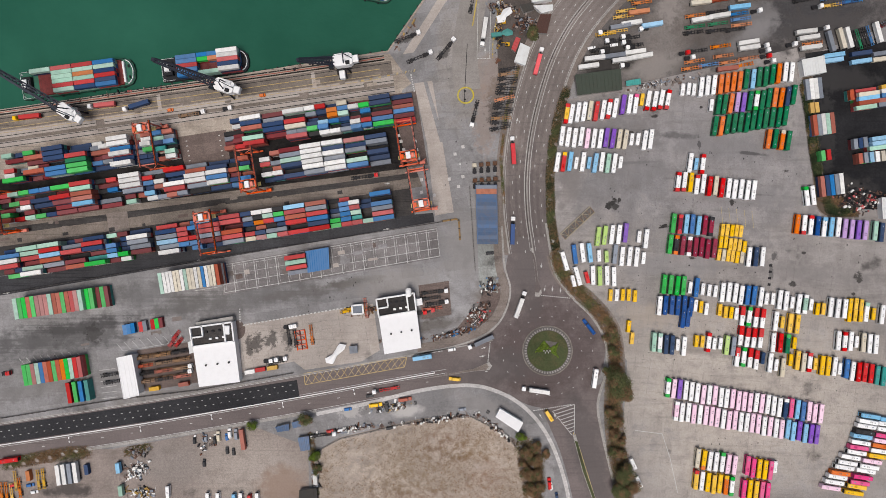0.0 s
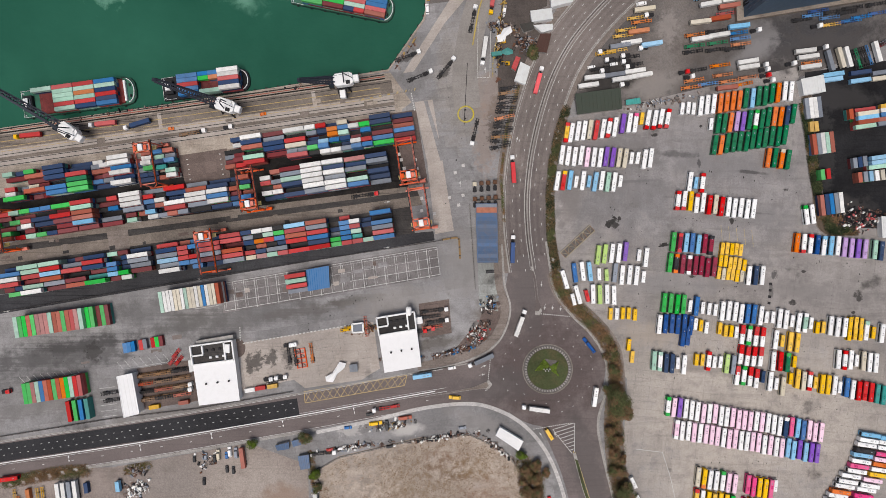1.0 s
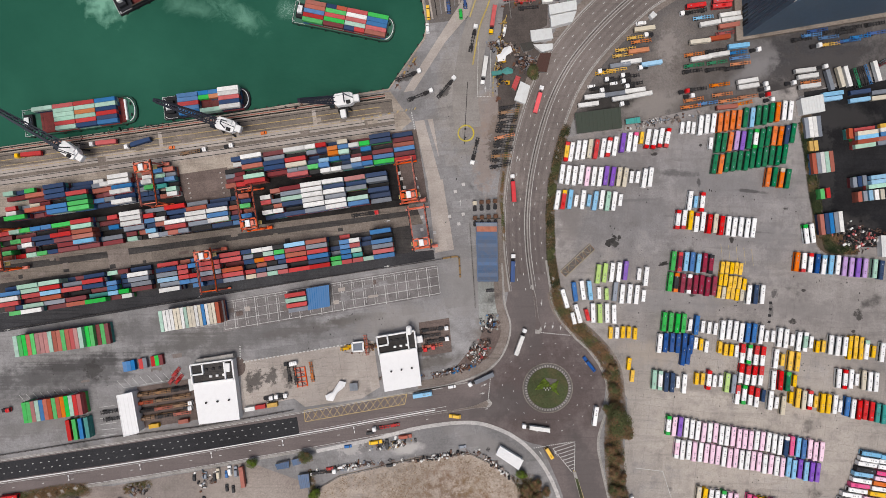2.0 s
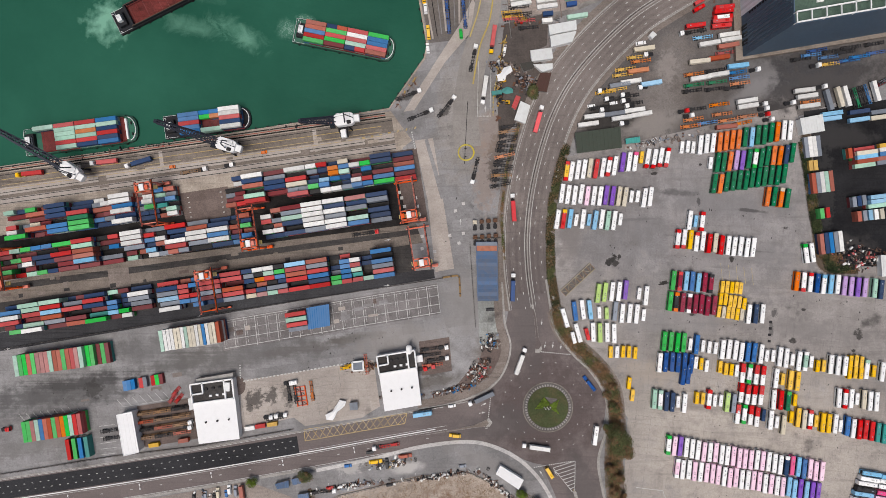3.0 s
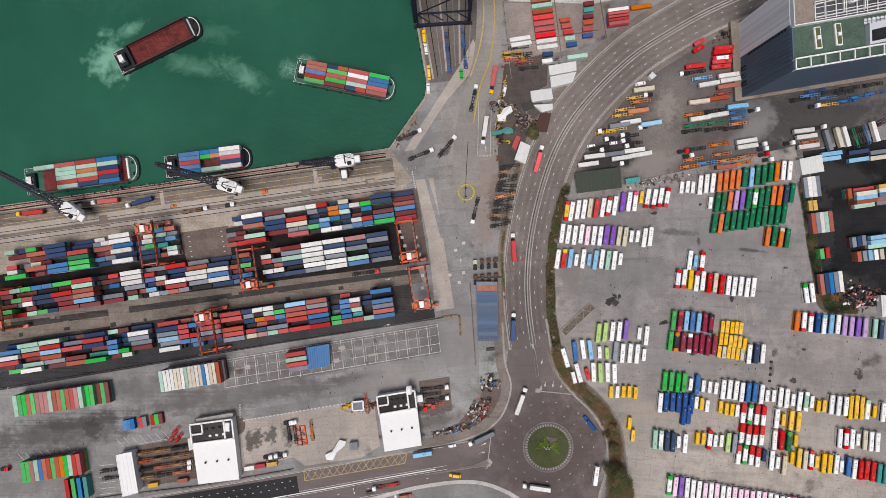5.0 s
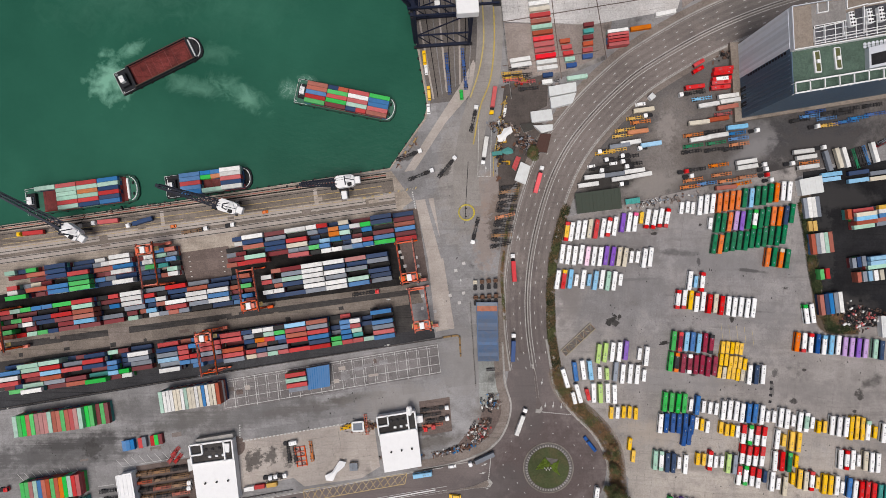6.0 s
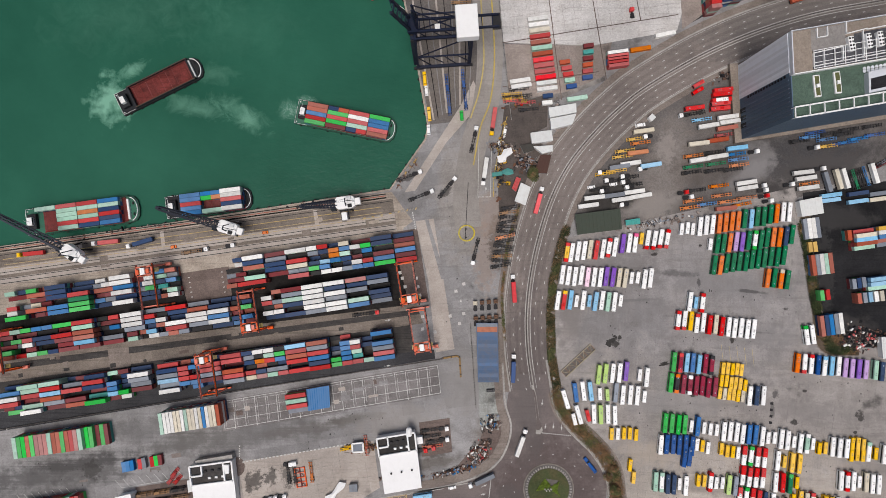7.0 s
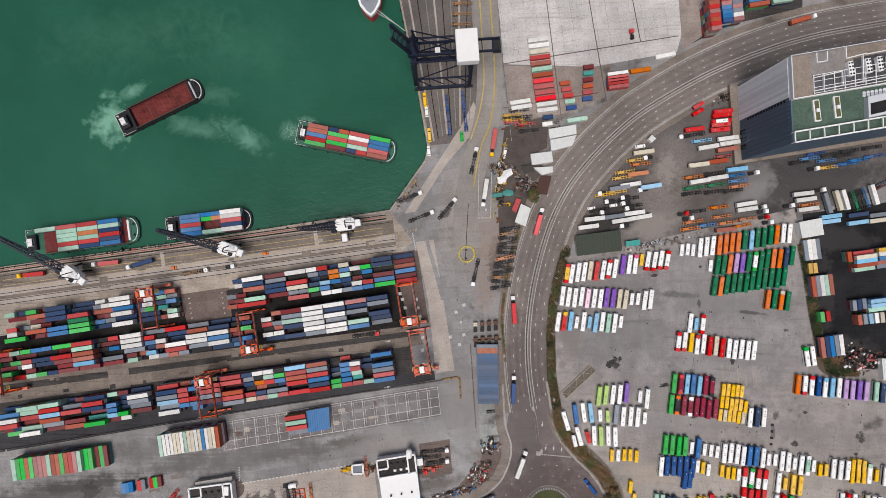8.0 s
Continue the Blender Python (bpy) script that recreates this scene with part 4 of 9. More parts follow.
for line in ([(15.1, 167.0), (20.2, 183.1), (22.9, 200.2), (22.5, 217.3), (21.4, 234.4), (20.0, 255.1)], [(16.9, 138.8), (20.9, 160.9), (27.0, 178.0), (29.3, 200.2), (28.6, 224.2), (26.2, 255.1)]):
    s = Shape()
    ribbon(s, smooth(line), 0.4, -0.4, 0.0, 0.75)
    thing("road_barrier", s, YELLOW, label="low yellow barrier along the port road", category="barrier")
# painted stacking grid
GA, GB, GC = (-132.9, -3.0), (-4.3, 18.9), (-131.0, -19.3)
gv = (GC[0] - GA[0], GC[1] - GA[1])
for k in range(3):
    o = (gv[0] * (0, 0.70, 1)[k], gv[1] * (0, 0.70, 1)[k])
    stripe([(GA[0] + o[0], GA[1] + o[1]), (GB[0] + o[0], GB[1] + o[1])], 0, 0.3, LINE, 0.04, "white painted stacking grid line")
for i in range(21):
    a = lerp(GA, GB, i / 20)
    stripe([a, (a[0] + gv[0] * (1.06 if i % 2 else 1), a[1] + gv[1] * (1.06 if i % 2 else 1))], 0, 0.3 if i % 2 else 0.2, LINE, 0.045, "white painted stacking grid line")
s = Shape()
for k in (0.08, 0.38):
    ribbon(s, [(GA[0] + gv[0] * k, GA[1] + gv[1] * k), (GB[0] + gv[0] * k, GB[1] + gv[1] * k)], 0.07, -0.07, 0.02, 0.047)
for i in range(20):
    for e in (0.2,):
        a = lerp(GA, GB, (i + e) / 20)
        ribbon(s, [(a[0] + gv[0] * 0.08, a[1] + gv[1] * 0.08), (a[0] + gv[0] * 0.92, a[1] + gv[1] * 0.92)], 0.07, -0.07, 0.02, 0.0525)
thing("trim_slot_outlines", s, LINE, label="thin white slot outlines of the stacking grid", category="road marking", kind="structure")
patch("pavement_grid_floor", [(GA[0] - 1, GA[1] + 0.5), (GB[0], GB[1] + 1), (GB[0] + gv[0], GB[1] + gv[1] - 1), (GC[0] - 1, GC[1] - 1.5)], 0.028, GRIDFLOOR, "brown-grey stained asphalt under the stacking grid")
BAY0, BAY1 = (-192.0, -54.4), (-155.0, -48.2)
stripe([BAY0, BAY1], 0, 0.2, LINE, 0.045, "white base line of slanted parking bays")
for i in range(9):
    a = lerp(BAY0, BAY1, i / 8)
    stripe([a, (a[0] - 4.1, a[1] + 4.4)], 0, 0.2, LINE, 0.045, "white line of a slanted parking bay")
# yellow box junction on the western road
BA, BB, BC, BD = (-83.9, -67.8), (-22.2, -57.9), (-23.6, -64.0), (-83.2, -74.6)
for a, b in ((BA, BB), (BB, BC), (BC, BD), (BD, BA)):
    stripe([a, b], 0, 0.4, WORNYELLOW, 0.08, "yellow box junction hatching")
for i in range(14):
    stripe([lerp(BA, BB, i / 14), lerp(BD, BC, (i + 1) / 14)], 0, 0.28, WORNYELLOW, 0.08, "yellow box junction hatching")
    stripe([lerp(BD, BC, i / 14), lerp(BA, BB, (i + 1) / 14)], 0, 0.28, WORNYELLOW, 0.08, "yellow box junction hatching")
# seams of the bleached terminal slabs, rails of the northern quay
for p0, p1 in (((60.2, 255.2), (69.8, 178.2)), ((85.8, 255.2), (97.0, 188.5)), ((33.7, 212.5), (140.0, 230.0)), ((112.0, 255.2), (117.4, 226.2)), ((34.4, 186.0), (92.0, 195.4))):
    stripe([p0, p1], 0, 0.55, BROWNYARD, 0.05, "brown weed-grown slab joint", "trim_slab_joint")
for k in range(9):
    stripe([lerp((-23.0, 255.0), (18.0, 255.1), k / 8), lerp((-7.0, 165.9), (14.1, 177.9), k / 8)], 0, 0.5 if k % 3 else 1.1, (SLAB, LANE, GROUND)[k % 3], 0.045, "worn rail strip of the northern quay", "trim_rail_strip")
# quay edge: coping with tyre fenders, crane rails
s = Shape()
ribbon(s, COAST, 0.1, -1.0, -0.2, 0.4)
thing("trim_quay_coping", s, APRON, label="worn concrete coping along the quay edge", category="quay edge", kind="structure")
_fender = Shape().tube((0, 0, -1.6), (0, 0, 0.2), 0.55, n=10).mesh("fender", RUBBER)
for (x, y), a in along(COAST, 7.0, 2.0):
    f = thing("fender", _fender, None, (x - 0.5 * math.sin(radians(a)), y + 0.5 * math.cos(radians(a))), 0, a, "black rubber fender on the quay wall", "fender", "quay fenders")
QUAY = [(-270.8, 88.8), (-32.1, 122.7)]
for d, wide, mat, word in ((-0.9, 0.5, RUBBER, "black timber fender rail along the quay"), (-2.0, 0.35, BOXPAINT["q"], "rust-red pipe run along the quay edge"), (-3.1, 0.8, LANE, "oil-dark gutter behind the quay edge")):
    s = Shape()
    ribbon(s, [lerp(*QUAY, 0.005), lerp(*QUAY, 0.985)], d + wide / 2, d - wide / 2, 0.0, 0.06 if mat is LANE else 0.55)
    thing("trim_quay_rail", s, mat, label=word, category="quay edge", kind="structure")
for u in (0.215, 0.42, 0.61, 0.805):
    p = lerp(*QUAY, u)
    ribbon_line = [(p[0] + 0.14 * 4.5, p[1] - 4.5), (p[0] + 0.14 * 17.5, p[1] - 17.5)]
    s = Shape()
    ribbon(s, ribbon_line, 1.1, -1.1, -0.1, 0.045)
    thing("pavement_quay_cross", s, SLAB, label="pale concrete strip across the quay lanes", category="pavement", kind="structure")
for d in (-5.5, -16.0, -20):
    stripe(QUAY, d, 0.35, STEEL, 0.06, "sunken steel crane rail")
for d in (-8.2, -11.5, -14):
    stripe([lerp(*QUAY, 0.02), lerp(*QUAY, 0.97)], d, 0.3, WORNYELLOW, 0.05, "faded yellow line on the quay")
for d in (-22.5,):
    stripe(QUAY, d, 0.4, STEEL, 0.055, "dark sunken runway beam")

# ---- containers ----
LENGTH = {40: 12.19, 20: 6.06}


def container_mesh(size, colour):
    n, w, hgt = LENGTH[size] / 2, 1.22, 2.59
    s = Shape()
    k = 22 if size == 40 else 11
    p = (2 * n - 0.4) / k
    side = [(-n + 0.2 + p * (i + f), d) for i in range(k) for f, d in ((0.0, 0.02), (0.3, 0.02), (0.42, 0.07), (0.88, 0.07))]
    s.prism([(x, -w + d) for x, d in side] + [(x, w - d) for x, d in side[::-1]], 0.12, hgt - 0.10)
    s.soft(-n + 0.03, n - 0.03, -w + 0.03, w - 0.03, hgt - 0.11, hgt - 0.02, 0.04)
    for y in (-w, w - 0.14):
        s.box(-n, n, y, y + 0.14, 0, 0.16)
        for x in (-n, n - 0.16):
            s.soft(x, x + 0.16, y, y + 0.14, 0, hgt, 0.03)
    return s.mesh("container", BOXPAINT[colour])


def door_mesh(size, colour, y):
    n = LENGTH[size] / 2
    return Shape().box(n - 0.01, n + 0.03, y, y + 1.04, 0.14, 2.46).mesh("door", BOXPAINT[colour])


BOXES = {}


def container(size, colour, at, z, turn, group="", where="stacked in the yard"):
    key = (size, colour)
    if key not in BOXES:
        BOXES[key] = (container_mesh(*key), door_mesh(*key, -1.06), door_mesh(*key, 0.02))
    ob = thing("long_container" if size == 40 else "short_container", BOXES[key][0], None, at, z, turn,
               WORD[colour] + (" forty-foot" if size == 40 else " twenty-foot") + " steel shipping container " + where, "container", group)
    part("door", BOXES[key][1], None, ob)
    part("door", BOXES[key][2], None, ob)
    return ob


# the boxes buried under the top tier, joined at the end of the file
TIER, TIERSLOT = Shape(), sorted(RGB)


def buried(size, colour, at, z, turn, group="", where=""):
    n, w, m = LENGTH[size] / 2, 1.22, pose(*at, z, 0, 0, turn)
    s = Shape().box(-n + 0.05, n - 0.05, -w + 0.05, w - 0.05, 0.1, 2.53)
    for y in (-w, w - 0.12):
        s.box(-n, n, y, y + 0.12, 2.46, 2.59).box(-n, n, y, y + 0.12, 0, 0.16)
    for x in (-n, n - 0.14):
        s.box(x, x + 0.14, -w, -w + 0.15, 0, 2.58).box(x, x + 0.14, w - 0.15, w, 0, 2.58)
        s.box(x, x + 0.14, -w, w, 2.44, 2.585)
    TIER.add([m @ Vector(p) for p in s.v], s.f, TIERSLOT.index(colour))


HIDDEN = "rmnbqhtwlgnbmqrn"


def column(size, colour, tall, at, turn, group, where="stacked in the yard"):
    """A stack: the top one has the given colour."""
    for k in range(tall):
        j = (rnd.uniform(-0.06, 0.06), rnd.uniform(-0.06, 0.06))
        c = colour if k == tall - 1 or rnd.random() < 0.25 else rnd.choice(HIDDEN)
        (container if k == tall - 1 else buried)(size, c, (at[0] + j[0], at[1] + j[1]), 0.08 + 2.595 * k, turn + rnd.uniform(-0.3, 0.3) + (180 if rnd.random() < 0.4 else 0), group, where)


EAST, SOUTHWARD = Vector((math.cos(SLOPE), math.sin(SLOPE))), Vector((math.sin(SLOPE), -math.cos(SLOPE)))
BAY, ROW = 12.62, 2.92


def block(corner, bays, rows, group):
    """Six rows of bays from the north-west corner. A cell: one colour for a forty-foot box or two for a pair of twenty-foot ones, and its height."""
    for r, text in enumerate(rows):
        cells = text.split()
        for b, cell in enumerate(cells):
            codes, tall = cell[:-1], int(cell[-1])
            for i, c in enumerate(codes):
                size = 40 if len(codes) == 1 else 20
                u = BAY * (b + (0.5 if size == 40 else 0.25 + 0.5 * i))
                p = Vector(corner) + EAST * u + SOUTHWARD * (ROW * (r + 0.5))
                if c == "." or not tall:
                    for k in range(rnd.choice((0, 1, 1, 2))):
                        buried(size, rnd.choice("nmkqhn"), p, 0.08 + 2.595 * k, math.degrees(SLOPE))
                    continue
                column(size, c, tall, p, math.degrees(SLOPE), group)


NORTH_WEST, NORTH_EAST = "northern container block, western half", "northern container block, eastern half"
block((-258.3, 62.0), 5, ["l.3 g.3 n4 .0 w.1 w4 .q3 bq3",
                          "m2 q3 n4 .0 .w3 w4 .w3 lh2",
                          ".0 m2 n4 r4 .0 b3 .w4 nb3",
                          "r.3 cm2 k1 d4 .m2 w4 .g3 t.2",
                          "w.3 q4 b4 g4 b.2 n2 n.1 .l3",
                          "g4 mm1 b4 g4 .0 w4 .0 .w3"], NORTH_WEST)
block((-131.2, 81.6), 9, [".n3 w4 m3 w4 wr4 .c4 m1 n4 .0",
                           ".w2 n4 h3 k2 hn3 ob4 wg4 n4 .0",
                           ".0 q4 n4 r4 nk1 ol4 .b3 k1 .0",
                           ".m2 k1 n4 c4 ns3 bn3 mk2 m3 b2",
                           ".m3 l4 m2 hh3 gb4 kn1 wr4 b3 m2",
                           ".r2 r4 .0 r4 kw3 wh3 bb4 g3 r2"], NORTH_EAST)
block((-267.5, 37.8), 5, ["r2 lg3 bb3 g3 r4 .r2",
                           "m2 m1 .0 m1 l4 .0",
                           "g.3 gr3 n3 r4 q4 .b2",
                           "m1 .w3 n2 m3 q4 .0",
                           "g3 .m2 .0 m2 s4 .0",
                           "q3 rl2 gn2 m2 m2 m1"], "middle container block, western third")
block((-189.2, 50.3), 5, ["w4 .0 r3 .0 n1 .q3",
                           "w4 r.3 n2 q3 n3 .n2",
                           "w4 bw3 n1 w4 w4 qg3",
                           "h3 .q3 w4 w4 b4 m.2",
                           "m.2 s.3 r4 h3 w4 nb3",
                           "l.2 wh2 qh3 .0 .0 b.2"], "middle container block, centre")
block((-108.4, 63.0), 6, [".q3 m4 w5 w5 x4 n4",
                           "w.3 h4 w5 n4 n3 h4",
                           "rh3 l4 w5 w5 h4 k1",
                           "kq2 n4 w5 h4 k1 n4",
                           "ww3 k1 w5 w5 l4 n2",
                           ".n2 n3 h4 w5 b4 .0"], "middle container block, eastern third")
block((-261.2, 5.9), 5, ["n1 l4 l4 .m2 n3 l.2 .0",
                          "b3 l3 r4 h3 r4 .n1 w3",
                          "w4 r3 s4 r4 n4 b.3 h3",
                          "r4 m2 q4 k1 m1 b.3 .0",
                          "m.2 l3 h3 m3 t2 sg3 .0",
                          "g1 w4 m2 q3 g4 .w2 .0"], "southern container block, western half")
block((-168.3, 20.4), 12, ["r3 .b2 s.3 r4 nw4 wk4 s4 q4 .r1 .0 b4",
                            "n4 rb4 r4 r4 hk3 lg4 r4 h4 .b3 w.4 k1",
                            "h4 r.4 r4 m1 no3 rb4 q4 r4 .b3 r.4 b4",
                            "s4 rr4 h4 q4 kq2 kn2 r4 b4 .b3 l.3 h4",
                            "h3 bb4 m4 r4 rn3 h3 k1 n4 gb3 t.2 r4",
                            "w4 .b3 .0 h4 cx3 lr3 r3 r4 gr3 rl3 b4"], "southern container block, eastern half")


def side_stack(first, last, text, tall, group, turn, size=40, where="in a tight stack of empties"):
    for i, c in enumerate(text):
        if c != ".":
            column(size, c, tall[min(i, len(tall) - 1)], lerp(first, last, i / max(1, len(text) - 1)), turn, group, where)


side_stack((-249.0, -27.9), (-198.8, -21.0), "lggqgxxxlqqgqrxlggmgm", [4] * 16 + [3, 3, 2, 2, 2], "green and red empties", 98.9)
side_stack((-162.9, -12.8), (-130.6, -7.6), "lwwwccwlccwcbwccq", [5], "white empties", 98.9)
side_stack((-246.0, -67.3), (-213.8, -62.3), "ggxlbqqgqoglrr", [3], "empties by the road", 98.9)
side_stack((-221.9, -78.5), (-211.2, -76.8), "rgbt", [2], "small stack of empties by the road", 98.9)
side_stack((-189.8, -41.3), (-168.4, -37.0), "bbb.rh.rgm", [1], "twenty-foot boxes in the open yard", 98.9, 20)
for i, c in enumerate("rlrh"):
    column(40, c, (3, 3, 3, 2)[i], (-87.3, 2.3) if i == 0 else lerp((-87.3, 2.3), (-85.7, -6.6), i / 3), 8.9, "boxes on the painted grid")

# ---- coaches ----
def coach_mesh(long, colour):
    n, s = long / 2, Shape()
    s.soft(-n, n, -1.24, 1.24, 0.38, 3.75, 0.16)
    s.soft(-n + 0.4, n - 0.4, -0.9, 0.9, 3.70, 3.82, 0.05)
    for y in (-1.12, 1.06):
        s.box(-n + 0.3, n - 0.3, y, y + 0.06, 3.70, 3.765, 1)
    s.box(n - 0.95, n - 0.25, -1.05, 1.05, 3.70, 3.758, 1)
    return s.mesh("coach", BUSPAINT[colour], BUSTRIM[colour])


def band_mesh(long):
    n, s = long / 2, Shape()
    s.box(-n + 0.25, n + 0.03, -1.1, 1.1, 1.4, 3.1).box(-n + 0.25, n - 0.35, -1.26, 1.26, 1.75, 2.75)
    return s.mesh("window_band", GLASS)


_pod = {k: Shape().soft(-1.1, 1.1, -0.68, 0.68, 0, 0.24, 0.1).box(-0.8, -0.15, -0.4, 0.4, 0.2, 0.25, 1).box(0.15, 0.8, -0.4, 0.4, 0.2, 0.25, 1).mesh("roof_unit", BUSPAINT[k], BUSTRIM[k]) for k in BUSPAINT}
_hatch = Shape().soft(-0.4, 0.4, -0.3, 0.3, 0, 0.06, 0.03).mesh("roof_hatch", BUSPAINT["h"])
AXLE = Shape().tube((0, -1.2, 0), (0, -0.8, 0), 0.5, n=12).tube((0, 0.8, 0), (0, 1.2, 0), 0.5, n=12).tube((0, -0.9, 0), (0, 0.9, 0), 0.12, n=6).mesh("axle", RUBBER)
COACH = {}


def coach(code, at, turn, group):
    short = code.endswith("-")
    body, _, cap = code.rstrip("-+").partition("/")
    deep = 5.4 if code.endswith("+") else 2.2
    long = 7.0 if short else 11.4
    key = (long, body)
    if key not in COACH:
        COACH[key] = (coach_mesh(*key), band_mesh(long))
    me = COACH[key]
    label = WORD[body] + (" minibus" if short else " coach") + (" with " + WORD[cap] + " ends" if cap else "") + " parked in the lot"
    ob = thing("minibus" if short else "coach", me[0], None, at, 0.03, turn, label, "bus", group)
    if short:
        ob.scale = (1, 0.88, 0.8)
    part("window_band", me[1], None, ob)
    o = part("roof_unit", _pod[body], None, ob)
    o.location = (rnd.choice((-0.22, -0.05, 0.1)) * long, 0, 3.78)
    if not short:
        o = part("roof_hatch", _hatch, None, ob)
        o.location = (0.3 * long, 0, 3.78)
    if cap:
        for e in (-1, 1) if deep < 5 and rnd.random() < 0.5 else (1,):
            k = ("cap", long, cap, e, deep)
            if k not in COACH:
                COACH[k] = Shape().soft(min(e * (long / 2 - deep), e * (long / 2 + 0.02)), max(e * (long / 2 - deep), e * (long / 2 + 0.02)), -1.25, 1.25, 0.5, 3.84, 0.16).mesh("end_panel", BUSPAINT[cap])
            part("end_panel", COACH[k], None, ob, WORD[cap] + " end panel")
    k = ("gear", long)
    if k not in COACH:
        s = Shape()
        for x in (-0.27 * long, 0.3 * long):
            s.tube((x, -1.2, 0.5), (x, -0.8, 0.5), 0.5, n=12).tube((x, 0.8, 0.5), (x, 1.2, 0.5), 0.5, n=12).tube((x, -0.9, 0.5), (x, 0.9, 0.5), 0.12, n=6)
        s.beam((-0.27 * long, 0, 0.5), (0.3 * long, 0, 0.5), 0.4, 0.3)
        COACH[k] = s.mesh("running_gear", RUBBER)
    part("running_gear", COACH[k], None, ob)
    return ob


def coaches(first, last, text, turn, group="coaches in the park"):
    codes = text.split()
    for i, c in enumerate(codes):
        if c == ".":
            continue
        p = lerp(first, last, i / max(1, len(codes) - 1))
        flip = 180 if rnd.random() < 0.3 and "+" not in c else 0
        coach(c, (p[0] + rnd.uniform(-0.15, 0.15), p[1] + rnd.uniform(-0.5, 0.5)), turn + flip + rnd.uniform(-0.8, 0.8), group)


coaches((75.1, 86.6), (101.0, 89.9), "w w w c r w w/r w", 81)
coaches((72.3, 86.4), (72.3, 86.4), "y/r", 83)
coaches((105.6, 91.5), (112.9, 92.8), "v w w/f", 82)
coaches((116.8, 95.0), (116.8, 95.0), "y-", 82)
coaches((120.2, 94.1), (131.8, 95.1), "w/r w/r w/r w/r", 80)
coaches((69.6, 73.0), (122.0, 71.3), "w w w w p w w v v c c w- w- w w", 82)
coaches((67.0, 58.1), (104.2, 57.8), "w r/y s w- w s- s w l w w-", 82)
coaches((140.7, 101.3), (147.4, 101.3), "w- w- w-", 84)
coaches((151.3, 102.1), (204.5, 111.3), "w w w o o o o d s d d d o w w", 84)
coaches((157.7, 91.3), (157.7, 91.3), "w-", 84)
coaches((161.7, 91.5), (206.0, 97.4), "d d o a v d w/g d d o o n d", 82)
coaches((159.8, 78.9), (200.9, 85.2), "d o d d d d d d d d d d", 82)
coaches((191.4, 72.0), (203.0, 71.0), "o d o/c d", 82)
coaches((145.1, 57.7), (152.7, 57.1), "w s- w/r", 83)
coaches((138.2, 46.8), (182.8, 41.2), "w/r w/r y w/r w r c r w w w w w", 83)
coaches((135.7, 21.9), (158.0, 20.5), "g m/r s b s m m/k", 84)
coaches((133.8, 9.9), (159.8, 6.9), "g k/o m m/w m m m m", 84)
coaches((165.1, 18.6), (175.8, 16.9), "y- y- y- y- y-", 83)
coaches((164.1, 11.2), (177.9, 8.5), "y- y- y- y- y- y-", 83)
coaches((162.9, 3.9), (176.6, 1.5), "y- c- y- y- y- c-", 83)
coaches((180.5, 2.5), (188.5, 2.2), "w n w", 84)
coaches((208.6, 21.2), (248.9, 18.2), "o w/r w/r u w/s s w a a v a", 84)
coaches((254.9, 17.5), (258.6, 16.6), "l n", 85)
coaches((130.3, -14.2), (142.0, -15.2), "g g g g", 84)
coaches((146.0, -15.5), (217.8, -26.2), "w- b w- w- w- w w w w b b w w- w- w w w- w l/w w-", 83)
coaches((221.7, -28.3), (225.0, -28.6), "y- y-", 84)
coaches((228.9, -27.5), (237.5, -28.2), "w w w", 84)
coaches((241.1, -25.9), (247.8, -26.6), "y- y- y-", 84)
coaches((240.5, -32.6), (247.2, -33.0), "y- y- y-", 84)
coaches((250.2, -30.5), (259.6, -32.2), "w/l y- w", 84)
coaches((127.7, -26.5), (146.1, -26.9), "w u u u u u", 85)
coaches((141.8, -33.9), (144.8, -33.9), "u u", 83)
coaches((149.4, -26.6), (155.8, -28.6), "w- y- w-", 84)
coaches((163.9, -29.6), (173.6, -31.3), "y- y- y- w-", 84)
coaches((176.9, -32.9), (188.9, -33.9), "w/r+ w/g w/r+ w/r+", 83)
coaches((176.0, -44.9), (187.7, -45.9), "w/r+ w/r+ w/r+ w/r+", 83)
coaches((174.1, -57.0), (185.5, -58.7), "w/r+ w/g w/r+ w/r+", 83)
coaches((189.6, -57.9), (189.6, -57.9), "n-", 84)
coaches((124.6, -48.7), (142.6, -50.7), "l w/l n n w- w", 86)
coaches((150.0, -47.8), (153.6, -48.1), "y- y-", 85)
coaches((157.0, -49.0), (171.7, -50.3), "w/r w- w- e h", 84)
coaches((196.6, -35.9), (209.6, -37.6), "w y- y y", 84)
coaches((195.4, -48.3), (208.1, -49.3), "w r d/g y-", 85)
coaches((193.5, -60.4), (201.2, -63.1), "w w- c", 84)
coaches((206.2, -58.7), (260.8, -68.4), "y- y c w/r y- y y w w- b w r r r t t", 84)
coaches((233.8, -47.6), (256.2, -49.3), "w w/r w w- c w w", 86)
coaches((133.1, -75.5), (224.0, -91.0), "w/g p v w w w p w p w w p p p p w p w w w n/w f s b p p p", 84, "long double row of coaches")
coaches((138.2, -89.0), (221.8, -103.5), "p/w w w p w p p p w p p w w p p w p w p s s v s v v", 84, "long double row of coaches")
coaches((151.2, -117.7), (173.1, -121.7), "c y/o w w w/g p p", 83)
coaches((180.8, -122.4), (194.6, -125.1), "f f y y f", 84)
coaches((197.7, -123.4), (197.7, -123.4), "w-", 84)
coaches((150.3, -130.6), (171.5, -134.9), "y/r w y y y o/y w/g", 84)
coaches((178.9, -136.0), (193.0, -138.0), "f y y f f", 84)
coaches((253.5, -92.6), (245.7, -114.6), "s w w k s w f w", -9, "slanting row of coaches")
